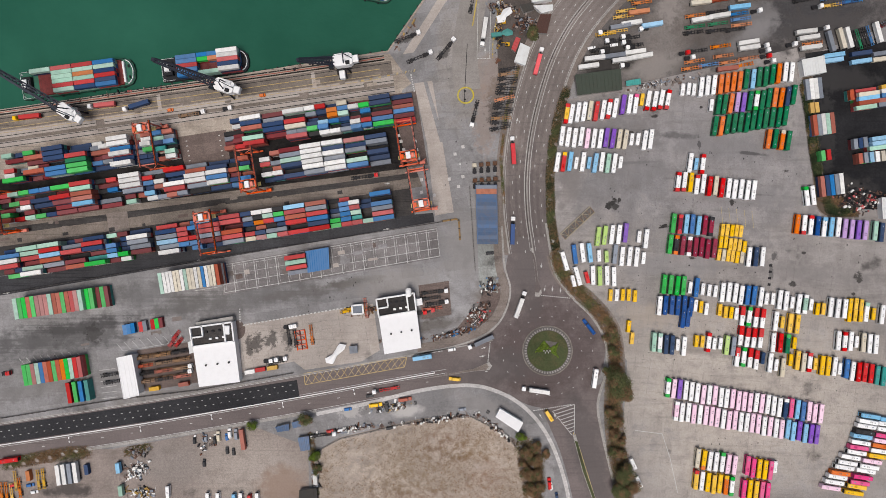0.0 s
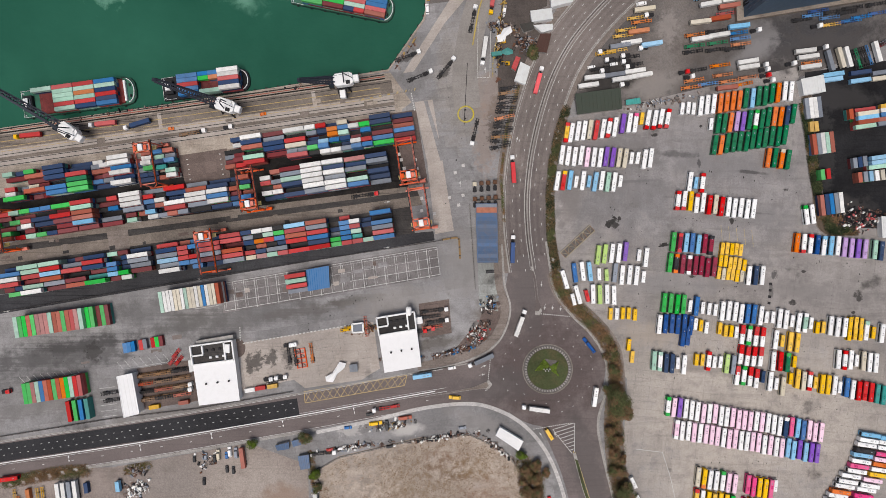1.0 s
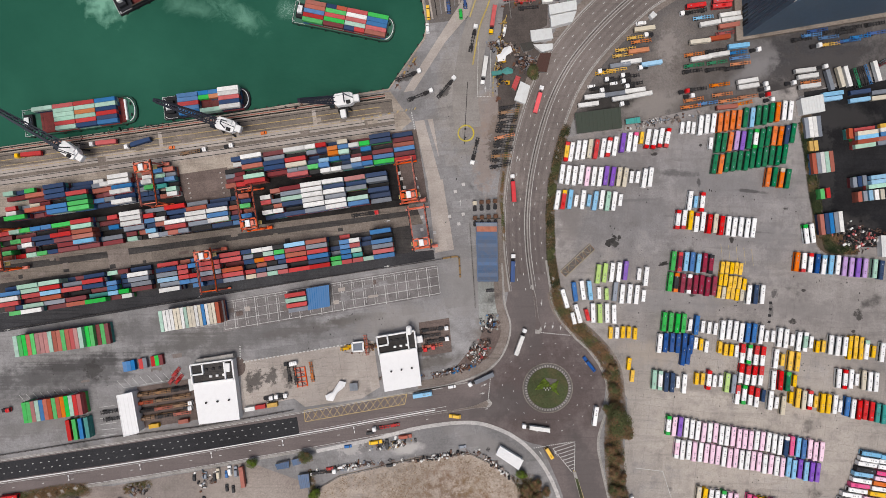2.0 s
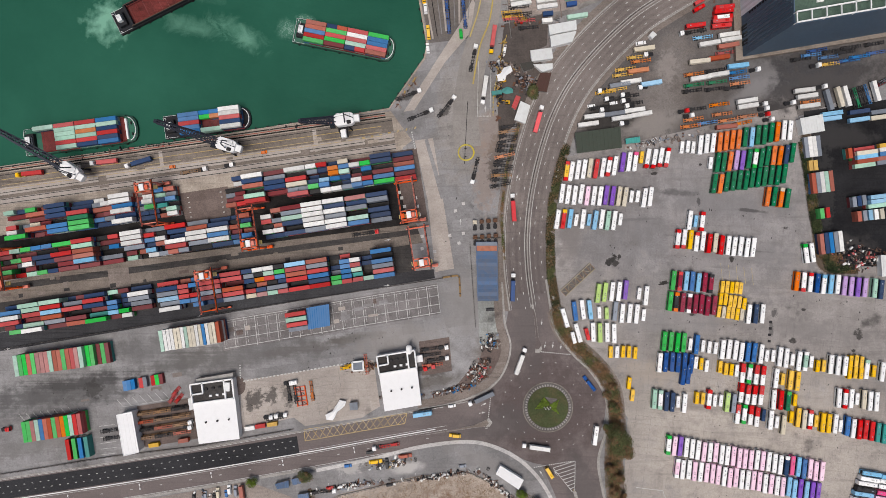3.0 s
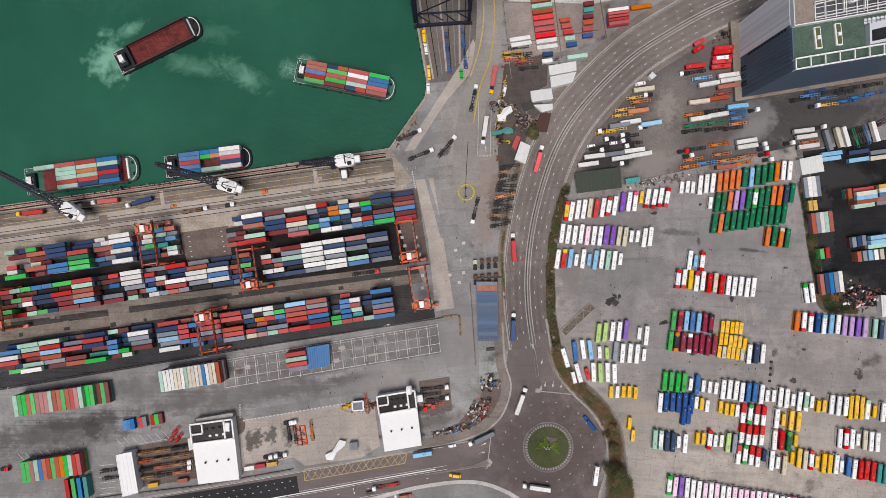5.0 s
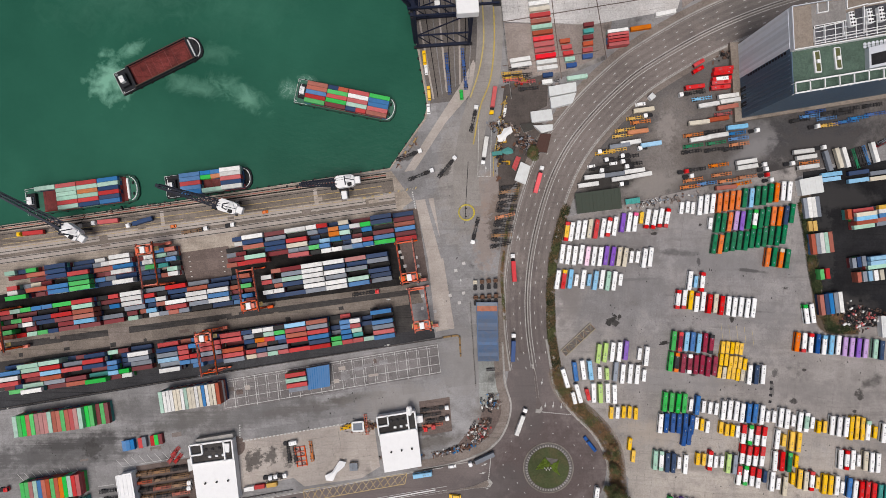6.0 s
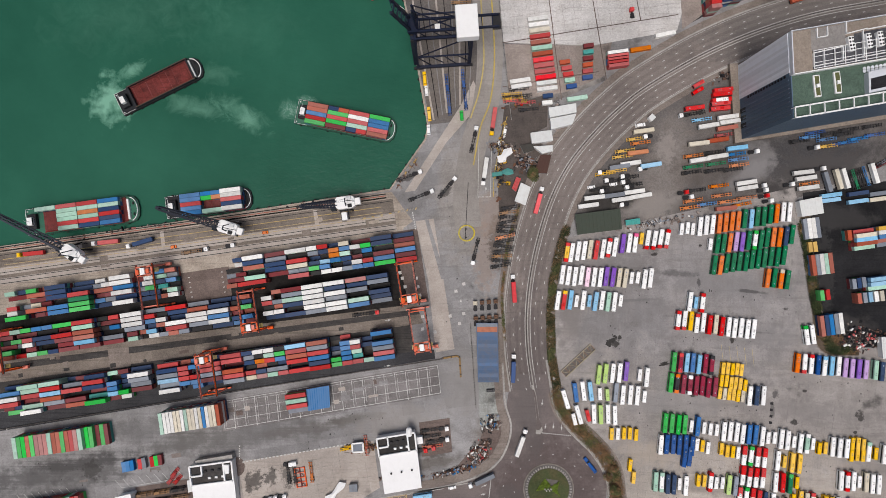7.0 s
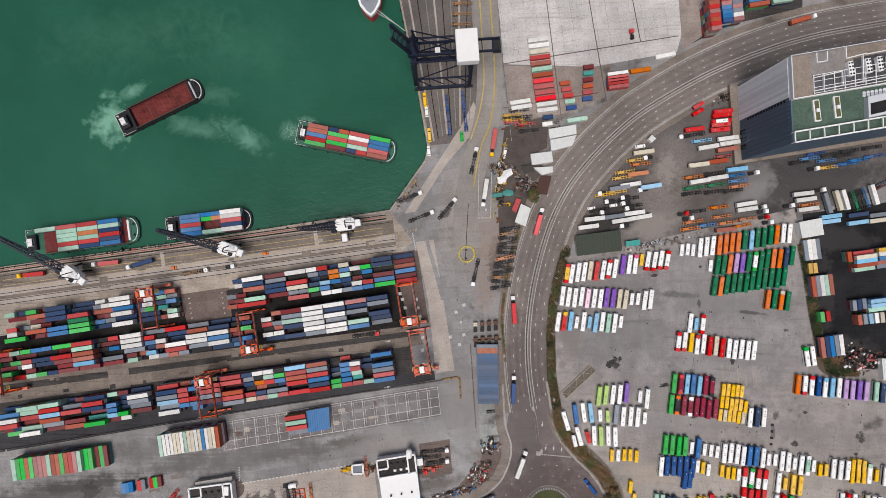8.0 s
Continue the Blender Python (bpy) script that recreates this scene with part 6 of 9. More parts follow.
def skeleton(at, turn, colour="o", long=12.2, z=0.03, where="parked in the depot"):
    """An empty container chassis: two rails, cross members, bogie, landing legs."""
    key = (colour, long)
    if key not in FRAMES:
        n, xs, cross = long / 2, [], set()
        for i in range(8):
            x = -n + 0.2 + (long - 0.4) * i / 7
            cross.add(len(xs))
            xs += [x - 0.11, x + 0.11]
        s = Shape().grid(xs, [-1.2, -0.72, -0.4, 0.4, 0.72, 1.2], lambda i, j: i in cross or j in (1, 3) or (i in (3, 5) and 0 < j < 4), 1.0, 1.4)
        FRAMES[key] = s.mesh("container_chassis", BOXPAINT[colour])
    ob = thing("container_chassis", FRAMES[key], None, at, z, turn, WORD[colour] + " empty container chassis trailer " + where, "trailer", "container chassis")
    n = long / 2
    wheels(ob, (-n + 1.5, -n + 3.0))
    o = part("landing_gear", LANDING, None, ob)
    o.location = (n - 2.8, 0, 0)
    return ob


def tractor(at, turn, colour="w", where="parked in the depot"):
    ob = thing("lorry_tractor", Shape().box(-3.4, 2.4, -0.5, 0.5, 0.7, 1.0).box(-3.3, -0.4, -1.1, 1.1, 0.95, 1.12), STEEL, at, 0.03, turn,
               WORD[colour] + " lorry tractor unit " + where, "lorry", "lorry tractors")
    cab = part("cab", Shape().soft(0.4, 2.7, -1.22, 1.22, 0.6, 3.2, 0.22), BUSPAINT[colour], ob, WORD[colour] + " cab")
    part("windscreen", Shape().box(2.62, 2.74, -1.05, 1.05, 1.8, 2.9), GLASS, cab)
    part("air_deflector", Shape().soft(0.5, 1.6, -0.8, 0.8, 3.2, 3.6, 0.15), BUSPAINT[colour], cab)
    wheels(ob, (1.4, -2.3))
    return ob


def lorry(at, turn, cab="w", load="w", frame_colour="k", where="driving on the road"):
    """An articulated lorry centred at a place: tractor, chassis and, mostly, a box on it."""
    tractor(ahead(at, turn, 6.3), turn, cab, where)
    skeleton(ahead(at, turn, -1.3), turn, frame_colour, 12.2, 0.03, where)
    if load:
        container(40, load, ahead(at, turn, -1.4), 1.43, turn, "boxes on chassis", "carried on a chassis")


def parked_box(at, turn, colour, size=40, where="on a parked chassis"):
    skeleton(at, turn, "k", 12.2 if size == 40 else 7.0)
    container(size, colour, at, 1.43, turn, "boxes on chassis", where)


def van(at, turn, colour="w", long=4.6, label=" car parked on the ground"):
    wide, tall = 0.88 if long < 5.5 else 1.0, 1.45 if long < 5.5 else 2.4
    n = long / 2
    s = Shape().soft(-n, n, -wide, wide, 0.25, tall * 0.6, 0.15)
    ob = thing("car" if long < 5.5 else "van", s, BUSPAINT[colour], at, 0.05, turn, WORD[colour] + (label if long < 5.5 else " van or light truck on the ground"), "car" if long < 5.5 else "van")
    part("cabin", Shape().soft(-n * 0.75, n * 0.4, -wide * 0.9, wide * 0.9, tall * 0.58, tall, 0.2), BUSPAINT[colour], ob)
    part("windscreen", Shape().box(n * 0.36, n * 0.5, -wide * 0.8, wide * 0.8, tall * 0.6, tall * 0.93), GLASS, ob)
    part("rear_window", Shape().box(-n * 0.8, -n * 0.7, -wide * 0.8, wide * 0.8, tall * 0.62, tall * 0.9), GLASS, ob)
    for x in (-0.6, 0.6):
        for y in (-wide, wide):
            part("wheel", Shape().tube((x * n, y - 0.1, 0.3), (x * n, y + 0.1, 0.3), 0.3, n=10), RUBBER, ob)
    return ob


# traffic
lorry((40.9, 64.3), 94, "w", "z")
lorry((40.7, 17.0), 88, "w", "u")
lorry((45.1, -26.9), 70, "w", "w")
lorry((22.6, -48.2), 205, "w", "h", "b")
lorry((55.4, -77.5), 172, "w", "w")
lorry((-33.8, -77.0), 190, "w", None, "r")
van((86.5, -39.6), 128, "u", 11.0)
coach("s", (-12.9, -57.7), 9, "traffic")
van((4.7, -53.3), 10, "w")
van((6.4, -70.9), 175, "y", 7.0)
coach("y-", (62.8, -92.7), 122, "traffic")
van((-44.3, -81.1), 190, "k")
lorry((55.5, 116.8), 75, "w", "z")
lorry((213.2, 239.1), 17, "w", "q")
coach("w", (89.9, -70.1), 82, "traffic")
coach("r", (-259.6, -119.4), 8, "traffic")
# port traffic
for p, a, c, l in (((-201.4, 91.9), 186, "w", "r"), ((-181.0, 91.8), 197, "w", "n"), ((-245.7, 85.0), 186, "y", "r")):
    lorry(p, a, c, l, "k", "waiting on the quay apron")
for p, a in (((18.3, 87.9), 257), ((0.6, 124.4), 50), ((16.8, 153.0), 78), ((-22.4, 131.8), 20), ((-15.2, 120.0), 22)):
    lorry(p, a, "w", None, "k", "driving through the port gate")
lorry((23.7, 135.4), 262, "w", "w", "k", "waiting at the port gate")
lorry((28.7, 165.3), 262, "y", "r", "k", "waiting at the port gate")
lorry((-47.9, 49.6), 8, "r", None, "k", "driving between the stacks")
for p in ((-162.4, 89.3), (-107.6, 98.0)):
    van(p, 8, "o", 3.6)
lorry((-150.0, 86.6), 10, "w", None, "j", "driving along the quay apron")
tractor((-127.9, 90.1), 8, "w", "under a harbour crane")

# trailer depot by the bend
for p, a, c in (((118.0, 159.1), 8, "c"), ((114.5, 146.2), 8, "o"), ((110.1, 139.7), 9, "w"), ((103.7, 137.7), 9, "h"), ((122.3, 138.7), 9, "s"),
                ((85.0, 114.5), 8, "w"), ((88.7, 119.3), 7, "w"), ((100.6, 120.7), 8, "h"), ((112.4, 122.8), 8, "w"), ((116.5, 120.4), 10, "w"), ((105.0, 118.3), 9, "w")):
    parked_box(p, a, c)
for p, c in (((114.2, 154.7), "y"), ((116.6, 152.3), "o"), ((107.4, 147.5), "y"), ((105.7, 144.1), "y"), ((95.5, 133.9), "y"), ((109.7, 131.6), "k"), ((111.8, 127.2), "k"), ((100.6, 129.5), "k"), ((102.3, 135.6), "y"), ((92.1, 124.7), "k")):
    skeleton(p, 8, c)
for p, c in (((120.7, 156.1), "w"), ((117.5, 136.7), "w"), ((107.0, 132.2), "w"), ((107.4, 128.8), "w"), ((109.7, 125.8), "w"), ((97.5, 129.8), "w"), ((94.8, 123.4), "w"), ((106.6, 115.3), "w"), ((93.5, 134.6), "w")):
    tractor(p, 190, c)
van((116.6, 162.9), 10, "w", 6.0)
van((100.6, 127.5), 8, "w")
van((87.4, 125.7), 8, "w")
coaches((165.5, 183.9), (163.7, 172.4), "r r w/r r r", 6, "red coaches")
coaches((151.0, 187.6), (150.7, 183.5), "r- r-", 30, "red coaches")
coaches((148.6, 172.7), (148.6, 172.7), "r", 8, "red coaches")
lorry((148.2, 169.8), 190, "w", None, "k", "parked in the depot")
for p, a, c in (((168.2, 167.5), 8, "w"), ((156.6, 162.3), 10, "w"), ((169.2, 164.7), 9, "w"), ((167.8, 161.0), 9, "q"), ((150.8, 151.7), 7, "c"), ((162.3, 153.8), 8, "q"),
                ((173.5, 149.1), 7, "s"), ((151.4, 141.9), 9, "w"), ((161.9, 144.0), 9, "w"), ((178.8, 128.4), 9, "w"), ((179.4, 125.3), 9, "w"), ((166.8, 113.1), 6, "q"),
                ((212.7, 134.6), 7, "w"), ((214.3, 131.2), 8, "w"), ((215.6, 125.5), 8, "w")):
    parked_box(p, a, c)
for p, a, c in (((148.1, 144.6), 8, "o"), ((173.5, 145.7), 8, "b"), ((175.1, 142.6), 8, "b"), ((175.5, 139.2), 8, "o"), ((160.6, 146.7), 8, "k"), ((148.0, 138.1), 8, "d"), ((147.0, 134.7), 8, "k"),
                ((161.6, 139.9), 8, "d"), ((160.5, 135.8), 8, "k"), ((171.7, 136.5), 8, "k"), ((153.3, 166.4), 8, "s"), ((166.8, 157.2), 8, "r"), ((163.2, 126.6), 8, "o"), ((149.6, 123.9), 8, "k"),
                ((164.9, 120.9), 8, "o"), ((180.1, 119.6), 8, "o"), ((147.9, 117.8), 10, "o"), ((146.2, 113.7), 8, "o"), ((156.4, 115.8), 8, "b"), ((168.2, 117.2), 8, "o"), ((176.7, 115.5), 12, "o")):
    skeleton(p, a, c)
for p, c in (((184.3, 147.1), "w"), ((188.6, 126.7), "w"), ((189.6, 124.0), "w"), ((190.2, 120.6), "r"), ((192.6, 117.6), "w"), ((142.2, 122.5), "r"), ((145.2, 119.8), "w"), ((223.8, 137.0), "w"), ((205.2, 127.5), "w"), ((220.2, 149.6), "w")):
    tractor(p, 8, c)
for p, a, c in (((217.6, 156.0), 8, "b"), ((227.7, 154.7), 8, "b"), ((237.9, 157.8), 9, "k"), ((241.3, 160.5), 9, "k"), ((229.5, 158.1), 9, "k"), ((246.4, 155.1), 9, "b"), ((211.5, 153.6), 8, "k"), ((221.0, 158.8), 9, "u"), ((254.9, 162.6), 9, "k"), ((237.2, 152.3), 9, "u"), ((256.6, 157.5), 9, "u"), ((228.4, 150.6), 8, "y"), ((217.3, 128.2), 8, "o"), ((240.6, 153.0), 8, "b")):
    skeleton(p, a, c)
for p, c in (((227.2, 128.9), "h"), ((233.6, 130.6), "c"), ((237.7, 131.0), "w"), ((254.9, 134.1), "w")):
    parked_box(p, 106, c)
for i in range(5):
    skeleton(lerp((242.7, 130.0), (251.2, 132.7), i / 4), 108, "kdkkb"[i])
for i in range(3):
    skeleton(lerp((258.7, 138.8), (263.5, 142.2), i / 2), 30, "mkh"[i])

# trailers in the northern quay corner and by the gate
for i in range(4):
    s_at = lerp((18.1, 54.8), (30.2, 55.9), i / 3)
    tractor(s_at, 92, "j" if i else "c", "parked nose to tail by the gate")
    tractor(ahead(s_at, 92, -9), 92, "j", "parked nose to tail by the gate")
for i in range(13):
    skeleton(lerp((32.9, 78.5), (38.6, 113.4), i / 12), rnd.uniform(-6, 14), "kkjkkkokkkkjk"[i], 12.2)
for i in range(8):
    skeleton(lerp((39.6, 181.4), (41.9, 172.2), i / 7) if i < 4 else lerp((44.0, 184.5), (49.7, 172.2), (i - 4) / 3), 5, "ykyrkkrk"[i])
for i in range(3):
    for j in range(4):
        skeleton(lerp(lerp((-178.7, -57.3), (-157.0, -53.9), i / 2), lerp((-177.5, -71.6), (-155.7, -68.1), i / 2), j / 3), 8.9, "jjkj"[(i + j) % 4], 10.5)
        skeleton(lerp(lerp((-178.7, -57.9), (-157.0, -54.5), i / 2), lerp((-177.5, -72.2), (-155.7, -68.8), i / 2), j / 3), 8.9, "jqkj"[(i * 3 + j) % 4], 10.5, 1.47, "stacked on another chassis")
for p, a, c in (((-199.1, -68.2), 9, "k"), ((-197.5, -72.6), 9, "k"), ((-92.6, -45.3), 97, "k"), ((-88.8, -46.0), 97, "k"), ((-79.0, -44.4), 97, "o"), ((-8.6, -19.2), 8, "k"), ((-8.0, -22.6), 8, "k"),
                ((-5.3, -25.7), 8, "k"), ((-7.0, -28.7), 8, "q"), ((-56.0, -30.1), 8, "y"), ((-53.3, -28.7), 8, "y"), ((-100.1, -60.6), 10, "k"), ((-46.5, -28.4), 97, "q")):
    skeleton(p, a, c)
for p, c in (((-0.2, -18.2), "w"), ((0.1, -24.6), "w"), ((-92.5, -39.6), "w"), ((-90.2, -39.2), "w"), ((-104.5, -60.0), "w"), ((-101.4, -59.3), "w"), ((-96.0, -58.6), "w"), ((-152.6, -63.0), "w"), ((-152.7, -66.1), "w"), ((-12.7, -31.1), "r"), ((-8.0, -29.7), "r")):
    tractor(p, 8, c, "parked in the workshop yard")
for p, c in (((-115.7, -66.4), "w"), ((-109.4, -65.1), "r"), ((-102.3, -64.0), "y"), ((-172.8, -76.5), "y"), ((-155.2, -73.8), "q")):
    container(20, c, p, 0.1, 9, "small boxes by the fence", "on the ground by the fence")
rig = thing("lifting_frame", None, None, (-85.4, -47.6), 0.05, 99, "rusty orange-red lifting frame lying in the workshop yard", "frame")
for y in (-2.9, 0.0, 2.9):
    part("side_beam", Shape().soft(-5.9, 5.9, y - 0.3, y + 0.3, 0.1, 0.9, 0.08), CRANE if y else RED_DECK, rig)
for x in (-5.6, -2.8, 0.0, 2.8, 5.6):
    part("cross_beam", Shape().soft(x - 0.28, x + 0.28, -3.1, 3.1, 0.3, 0.8, 0.06), CRANE, rig)
for x in (-2.8, 2.8):
    part("brace", Shape().beam((x - 2.6, -2.8, 0.7), (x + 2.6, 2.8, 0.7), 0.25), RED_DECK, rig)
for p in ((-159.9, -44.7), (-162.0, -48.8), (-158.3, -48.8)):
    skeleton(p, 50, "r", 7.0)
# boxes north of the gate
for i, c in enumerate("wwcrqlqzrrzww"):
    container(40, c, lerp((55.1, 226.7), (60.8, 184.6), i / 12), 0.1, 8, "row of boxes on the terminal", "on the terminal floor")
for i in range(2):
    container(40, "w", lerp((44.6, 189.3), (45.3, 186.2), i), 0.1, 9, "row of boxes on the terminal", "on the terminal floor")
for i, c in enumerate("qrrlu"):
    container(20, c, lerp((71.3, 200.5), (75.3, 186.0), i / 4), 0.1, 8, "short boxes on the terminal", "on the terminal floor")
for i, c in enumerate("mtmqru"):
    container(20, c, lerp((85.5, 210.4), (84.8, 191.4), i / 5), 0.1, 8, "short boxes on the terminal", "on the terminal floor")
for i, c in enumerate("nw"):
    container(20, c, lerp((61.2, 180.2), (60.8, 176.1), i), 0.1, 6, "short boxes on the terminal", "on the terminal floor")
container(40, "l", (78.7, 178.8), 0.1, 9, "short boxes on the terminal", "on the terminal floor")
for i, c in enumerate("wrrrr"):
    column(40, c, 2, lerp((102.3, 205.6), (102.7, 198.2), i / 4), 8, "red boxes by the road")
container(40, "o", (116.6, 208.5), 0.1, 9, "red boxes by the road", "beside the road")
container(40, "w", (131.5, 217.4), 0.1, 12, "red boxes by the road", "beside the road")
for k in range(8):
    column(20, "xqrxrqrx"[k], 5, lerp((155.8, 247.4), (157.4, 230.0), k / 7), 9, "boxes stacked by the bend")
for k in range(7):
    column(20, "xrxbbbu"[k], 4, lerp((164.0, 250.6), (165.4, 235.6), k / 6), 9, "boxes stacked by the bend")
    column(20, "hxhxhwx"[k], 4, lerp((170.3, 251.4), (171.7, 236.6), k / 6), 9, "boxes stacked by the bend")
for k in range(3):
    column(40, "nbq"[k], 3, lerp((184.4, 252.0), (185.2, 246.4), k / 2), 9, "boxes stacked by the bend")
    column(40, "wwl"[k], 2, lerp((199.8, 255.4), (200.6, 249.8), k / 2), 9, "boxes stacked by the bend")
# black tarmac yard
for i, c in enumerate("hwwh"):
    column(40, c, 1, lerp((214.5, 100.9), (221.8, 101.9), i / 3), 97, "boxes on the black yard")
for i, c in enumerate("yy"):
    column(20, c, 1, lerp((217.1, 90.1), (220.0, 90.4), i), 97, "boxes on the black yard")
for i, c in enumerate("qhwlq"):
    column(40, c, (2, 2, 2, 2, 2)[i], lerp((217.6, 79.4), (227.6, 80.8), i / 4), 97, "boxes on the black yard")
for i, c in enumerate("rcsql"):
    column(40, c, (2, 3, 3, 3, 2)[i], lerp((246.6, 99.7), (247.2, 90.1), i / 4), 8, "boxes on the black yard")
for i, c in enumerate("ywbqh"):
    column(40, c, (3, 3, 3, 2, 2)[i], lerp((259.9, 101.8), (260.4, 92.1), i / 4), 8, "boxes on the black yard")
column(20, "q", 2, (238.6, 97.1), 97, "boxes on the black yard")
for i, c in enumerate("hnh"):
    column(20, c, 2, lerp((241.3, 68.5), (247.0, 69.5), i / 2), 97, "boxes on the black yard")
for i, c in enumerate("ssl"):
    column(40, c, (3, 3, 2)[i], lerp((254.9, 71.6), (255.3, 66.4), i / 2), 8, "boxes on the black yard")
for i, c in enumerate("qhswc"):
    column(20, c, 2, lerp((244.2, 60.0), (257.5, 61.6), i / 4), 97, "boxes on the black yard")
for i, c in enumerate("ssnsch"):
    container(40, c, ((229.9, 121.2), (229.2, 118.2), (245.9, 122.3), (245.8, 117.6), (258.6, 119.0), (258.6, 122.3))[i], 0.1, 8, "boxes on the black yard", "on the tarmac")
for i, c in enumerate("qnbhw"):
    column(40, c, 2, lerp((222.5, 43.7), (233.4, 45.4), i / 4), 97, "boxes on the black yard")
coaches((214.0, 38.2), (217.7, 38.8), "w/g w", 97)
for i, c in enumerate("gr"):
    column(20, c, 2, lerp((222.3, 61.6), (225.6, 62.2), i), 97, "boxes on the black yard")
# yellow service vehicles on the northern quay
for p, a, c in (((-12.5, 190.5), 95, "y"), ((-9.7, 169.3), 95, "y")):
    van(p, a, c, 8.6 if c == "y" else 7.0)
for p in ((2.2, 174.5), (0.9, 187.4), (11.9, 177.5), (10.6, 190.0)):
    skeleton(p, 96, "u", 12.2, 0.03, "parked between the quay rails")
van((-11.4, 183.3), 95, "w", 6)
van((-10.0, 159.8), 95, "w", 6)
van((9.7, 168.4), 95, "g", 6)
tractor((111.7, 230.6), 100, "r", "alone on the terminal")
tractor((-261.2, -67.5), 8, "r", "in the open yard")

# ---- buildings ----
CLAD = paint("blue_grey_cladding", (0.095, 0.145, 0.205), 0.5, 0.2, 0.2)
CLADLIGHT = paint("pale_grey_cladding", (0.64, 0.665, 0.715), 0.5, 0.1, 0.10)
GREENROOF = paving("green_roof_membrane", (0.078, 0.118, 0.092), 0.18, 0.5, (0.04, 0.055, 0.045), 0.1, 0.3)
ROOFPLANT = paving("dark_plant_deck", (0.085, 0.085, 0.095), 0.3, 0.4, (0.05, 0.05, 0.05), 0.3, 0.1)
ROOFSLATE = paving("grey_roof_screed", (0.25, 0.235, 0.225), 0.2, 0.4, (0.15, 0.13, 0.11), 0.2, 0.1)
BROWNROOF = paving("brown_roof_screed", (0.255, 0.215, 0.18), 0.15, 0.5, (0.18, 0.14, 0.11), 0.15, 0.1)
GREENFELT = paint("dark_green_felt_roof", (0.050, 0.064, 0.048), 0.8, 0, 0.3)
DARKROOF = paint("dark_felt_roof", (0.055, 0.052, 0.046), 0.7, 0, 0.4)
BLUEROOF = paint("weathered_blue_roof", (0.080, 0.130, 0.225), 0.6, 0.1, 0.6, 0.28, (0.15, 0.13, 0.125))
VIVID = paint("bright_blue_tarpaulin", (0.004, 0.135, 0.36), 0.75, 0, 0.05)


def frame_of(a, b, c, d):
    """Local axes of a four-cornered plan: u from a to b, v from a to d."""
    return lambda u, v: lerp(lerp(a, b, u), lerp(d, c, u), v)


def warehouse(a, b, c, d, high, label, tower=True):
    """A white workshop: coated roof to the south, an open-topped plant deck behind parapets to the north."""
    q = frame_of(a, b, c, d)
    w = thing("warehouse", None, None, (0, 0), 0, 0, label, "warehouse")
    part("wall", Shape().prism([q(0, 0), q(1, 0), q(1, 1), q(0, 1)], 0, high - 0.1), WHITE, w)
    part("roof", Shape().prism([q(-0.01, 0.33), q(1.01, 0.33), q(1.01, 1.01), q(-0.01, 1.01)], high - 0.1, high + 0.35), ROOFWHITE, w, "bright white coated roof")
    part("plant_deck", Shape().prism([q(0.01, 0.0), q(0.99, 0.0), q(0.99, 0.33), q(0.01, 0.33)], high - 0.1, high), WORN, w, "dirty open plant deck")
    def bar(u0, v0, u1, v1, t=0.85, h=1.5):
        p0, p1 = q(u0, v0), q(u1, v1)
        part("parapet", Shape().beam((*p0, high + h / 2), (*p1, high + h / 2), t, h), WHITE, w)
    bar(0, 0, 1, 0, 0.9)
    bar(0, 0, 0, 0.33)
    bar(1, 0, 1, 0.33)
    bar(0, 0.32, 1, 0.32, 0.8)
    bar(0.28, 0.0, 0.28, 0.16)
    bar(0, 0.17, 0.28, 0.17)
    bar(0.8, 0.0, 0.8, 0.32)
    if not tower:
        part("side_room", Shape().prism([q(-0.13, 0.24), q(0.0, 0.22), q(0.0, 0.42), q(-0.13, 0.44)], 0, high - 0.6), ROOFGREY, w)
        part("ledge", Shape().prism([q(0.12, -0.07), q(1.0, -0.09), q(1.0, -0.01), q(0.12, -0.01)], 0, high - 1.2), KERB, w, "tan concrete ledge")
    o = part("stair_house", Shape().soft(-1.6, 1.6, -2.6, 2.6, 0, 3.0 if tower else 1.2, 0.8 if tower else 0.2), WHITE, w)
    o.location = (*q(0.86, -0.03 if tower else 0.12), high)
    for k in range(6):
        m = Shape().soft(-0.8, 0.8, -0.6, 0.6, 0, 1.0, 0.1)
        o = part("air_handler", m, WHITE if k % 2 else STEEL, w)
        o.location = (*q(0.36 + 0.08 * k, 0.11 + 0.12 * (k % 2)), high)
    for k in range(3):
        o = part("roof_ventilator", Shape().tube((0, 0, 0), (0, 0, 0.9), 0.5, 0.6), STEEL, w)
        o.location = (*q(0.25 + 0.28 * k, 0.66), high + 0.35)
    if tower:
        o = part("side_room", Shape().soft(0, 4.0, -4.0, 0, 0, high * 0.7, 0.1), WHITE, w)
        o.location, o.rotation_euler = (*q(1.0, 0.12), 0), (0, 0, SLOPE)
    return w


warehouse((-149.2, -39.4), (-124.5, -36.0), (-120.5, -71.1), (-144.1, -74.1), 6.0, "white workshop warehouse with a bright coated roof", False)
sheet("pavement_gravel_circle", [((-123.3, -41.6)[0] + 4.4 * math.cos(math.tau * i / 32), (-123.3, -41.6)[1] + 5.6 * math.sin(math.tau * i / 32)) for i in range(32)], 0.055, BROWNYARD, "round brown gravel patch beside the workshop", "pavement", 0.3)
warehouse((-39.7, -22.7), (-17.5, -19.0), (-13.5, -51.0), (-34.8, -54.7), 6.0, "white workshop warehouse with roof ventilators")


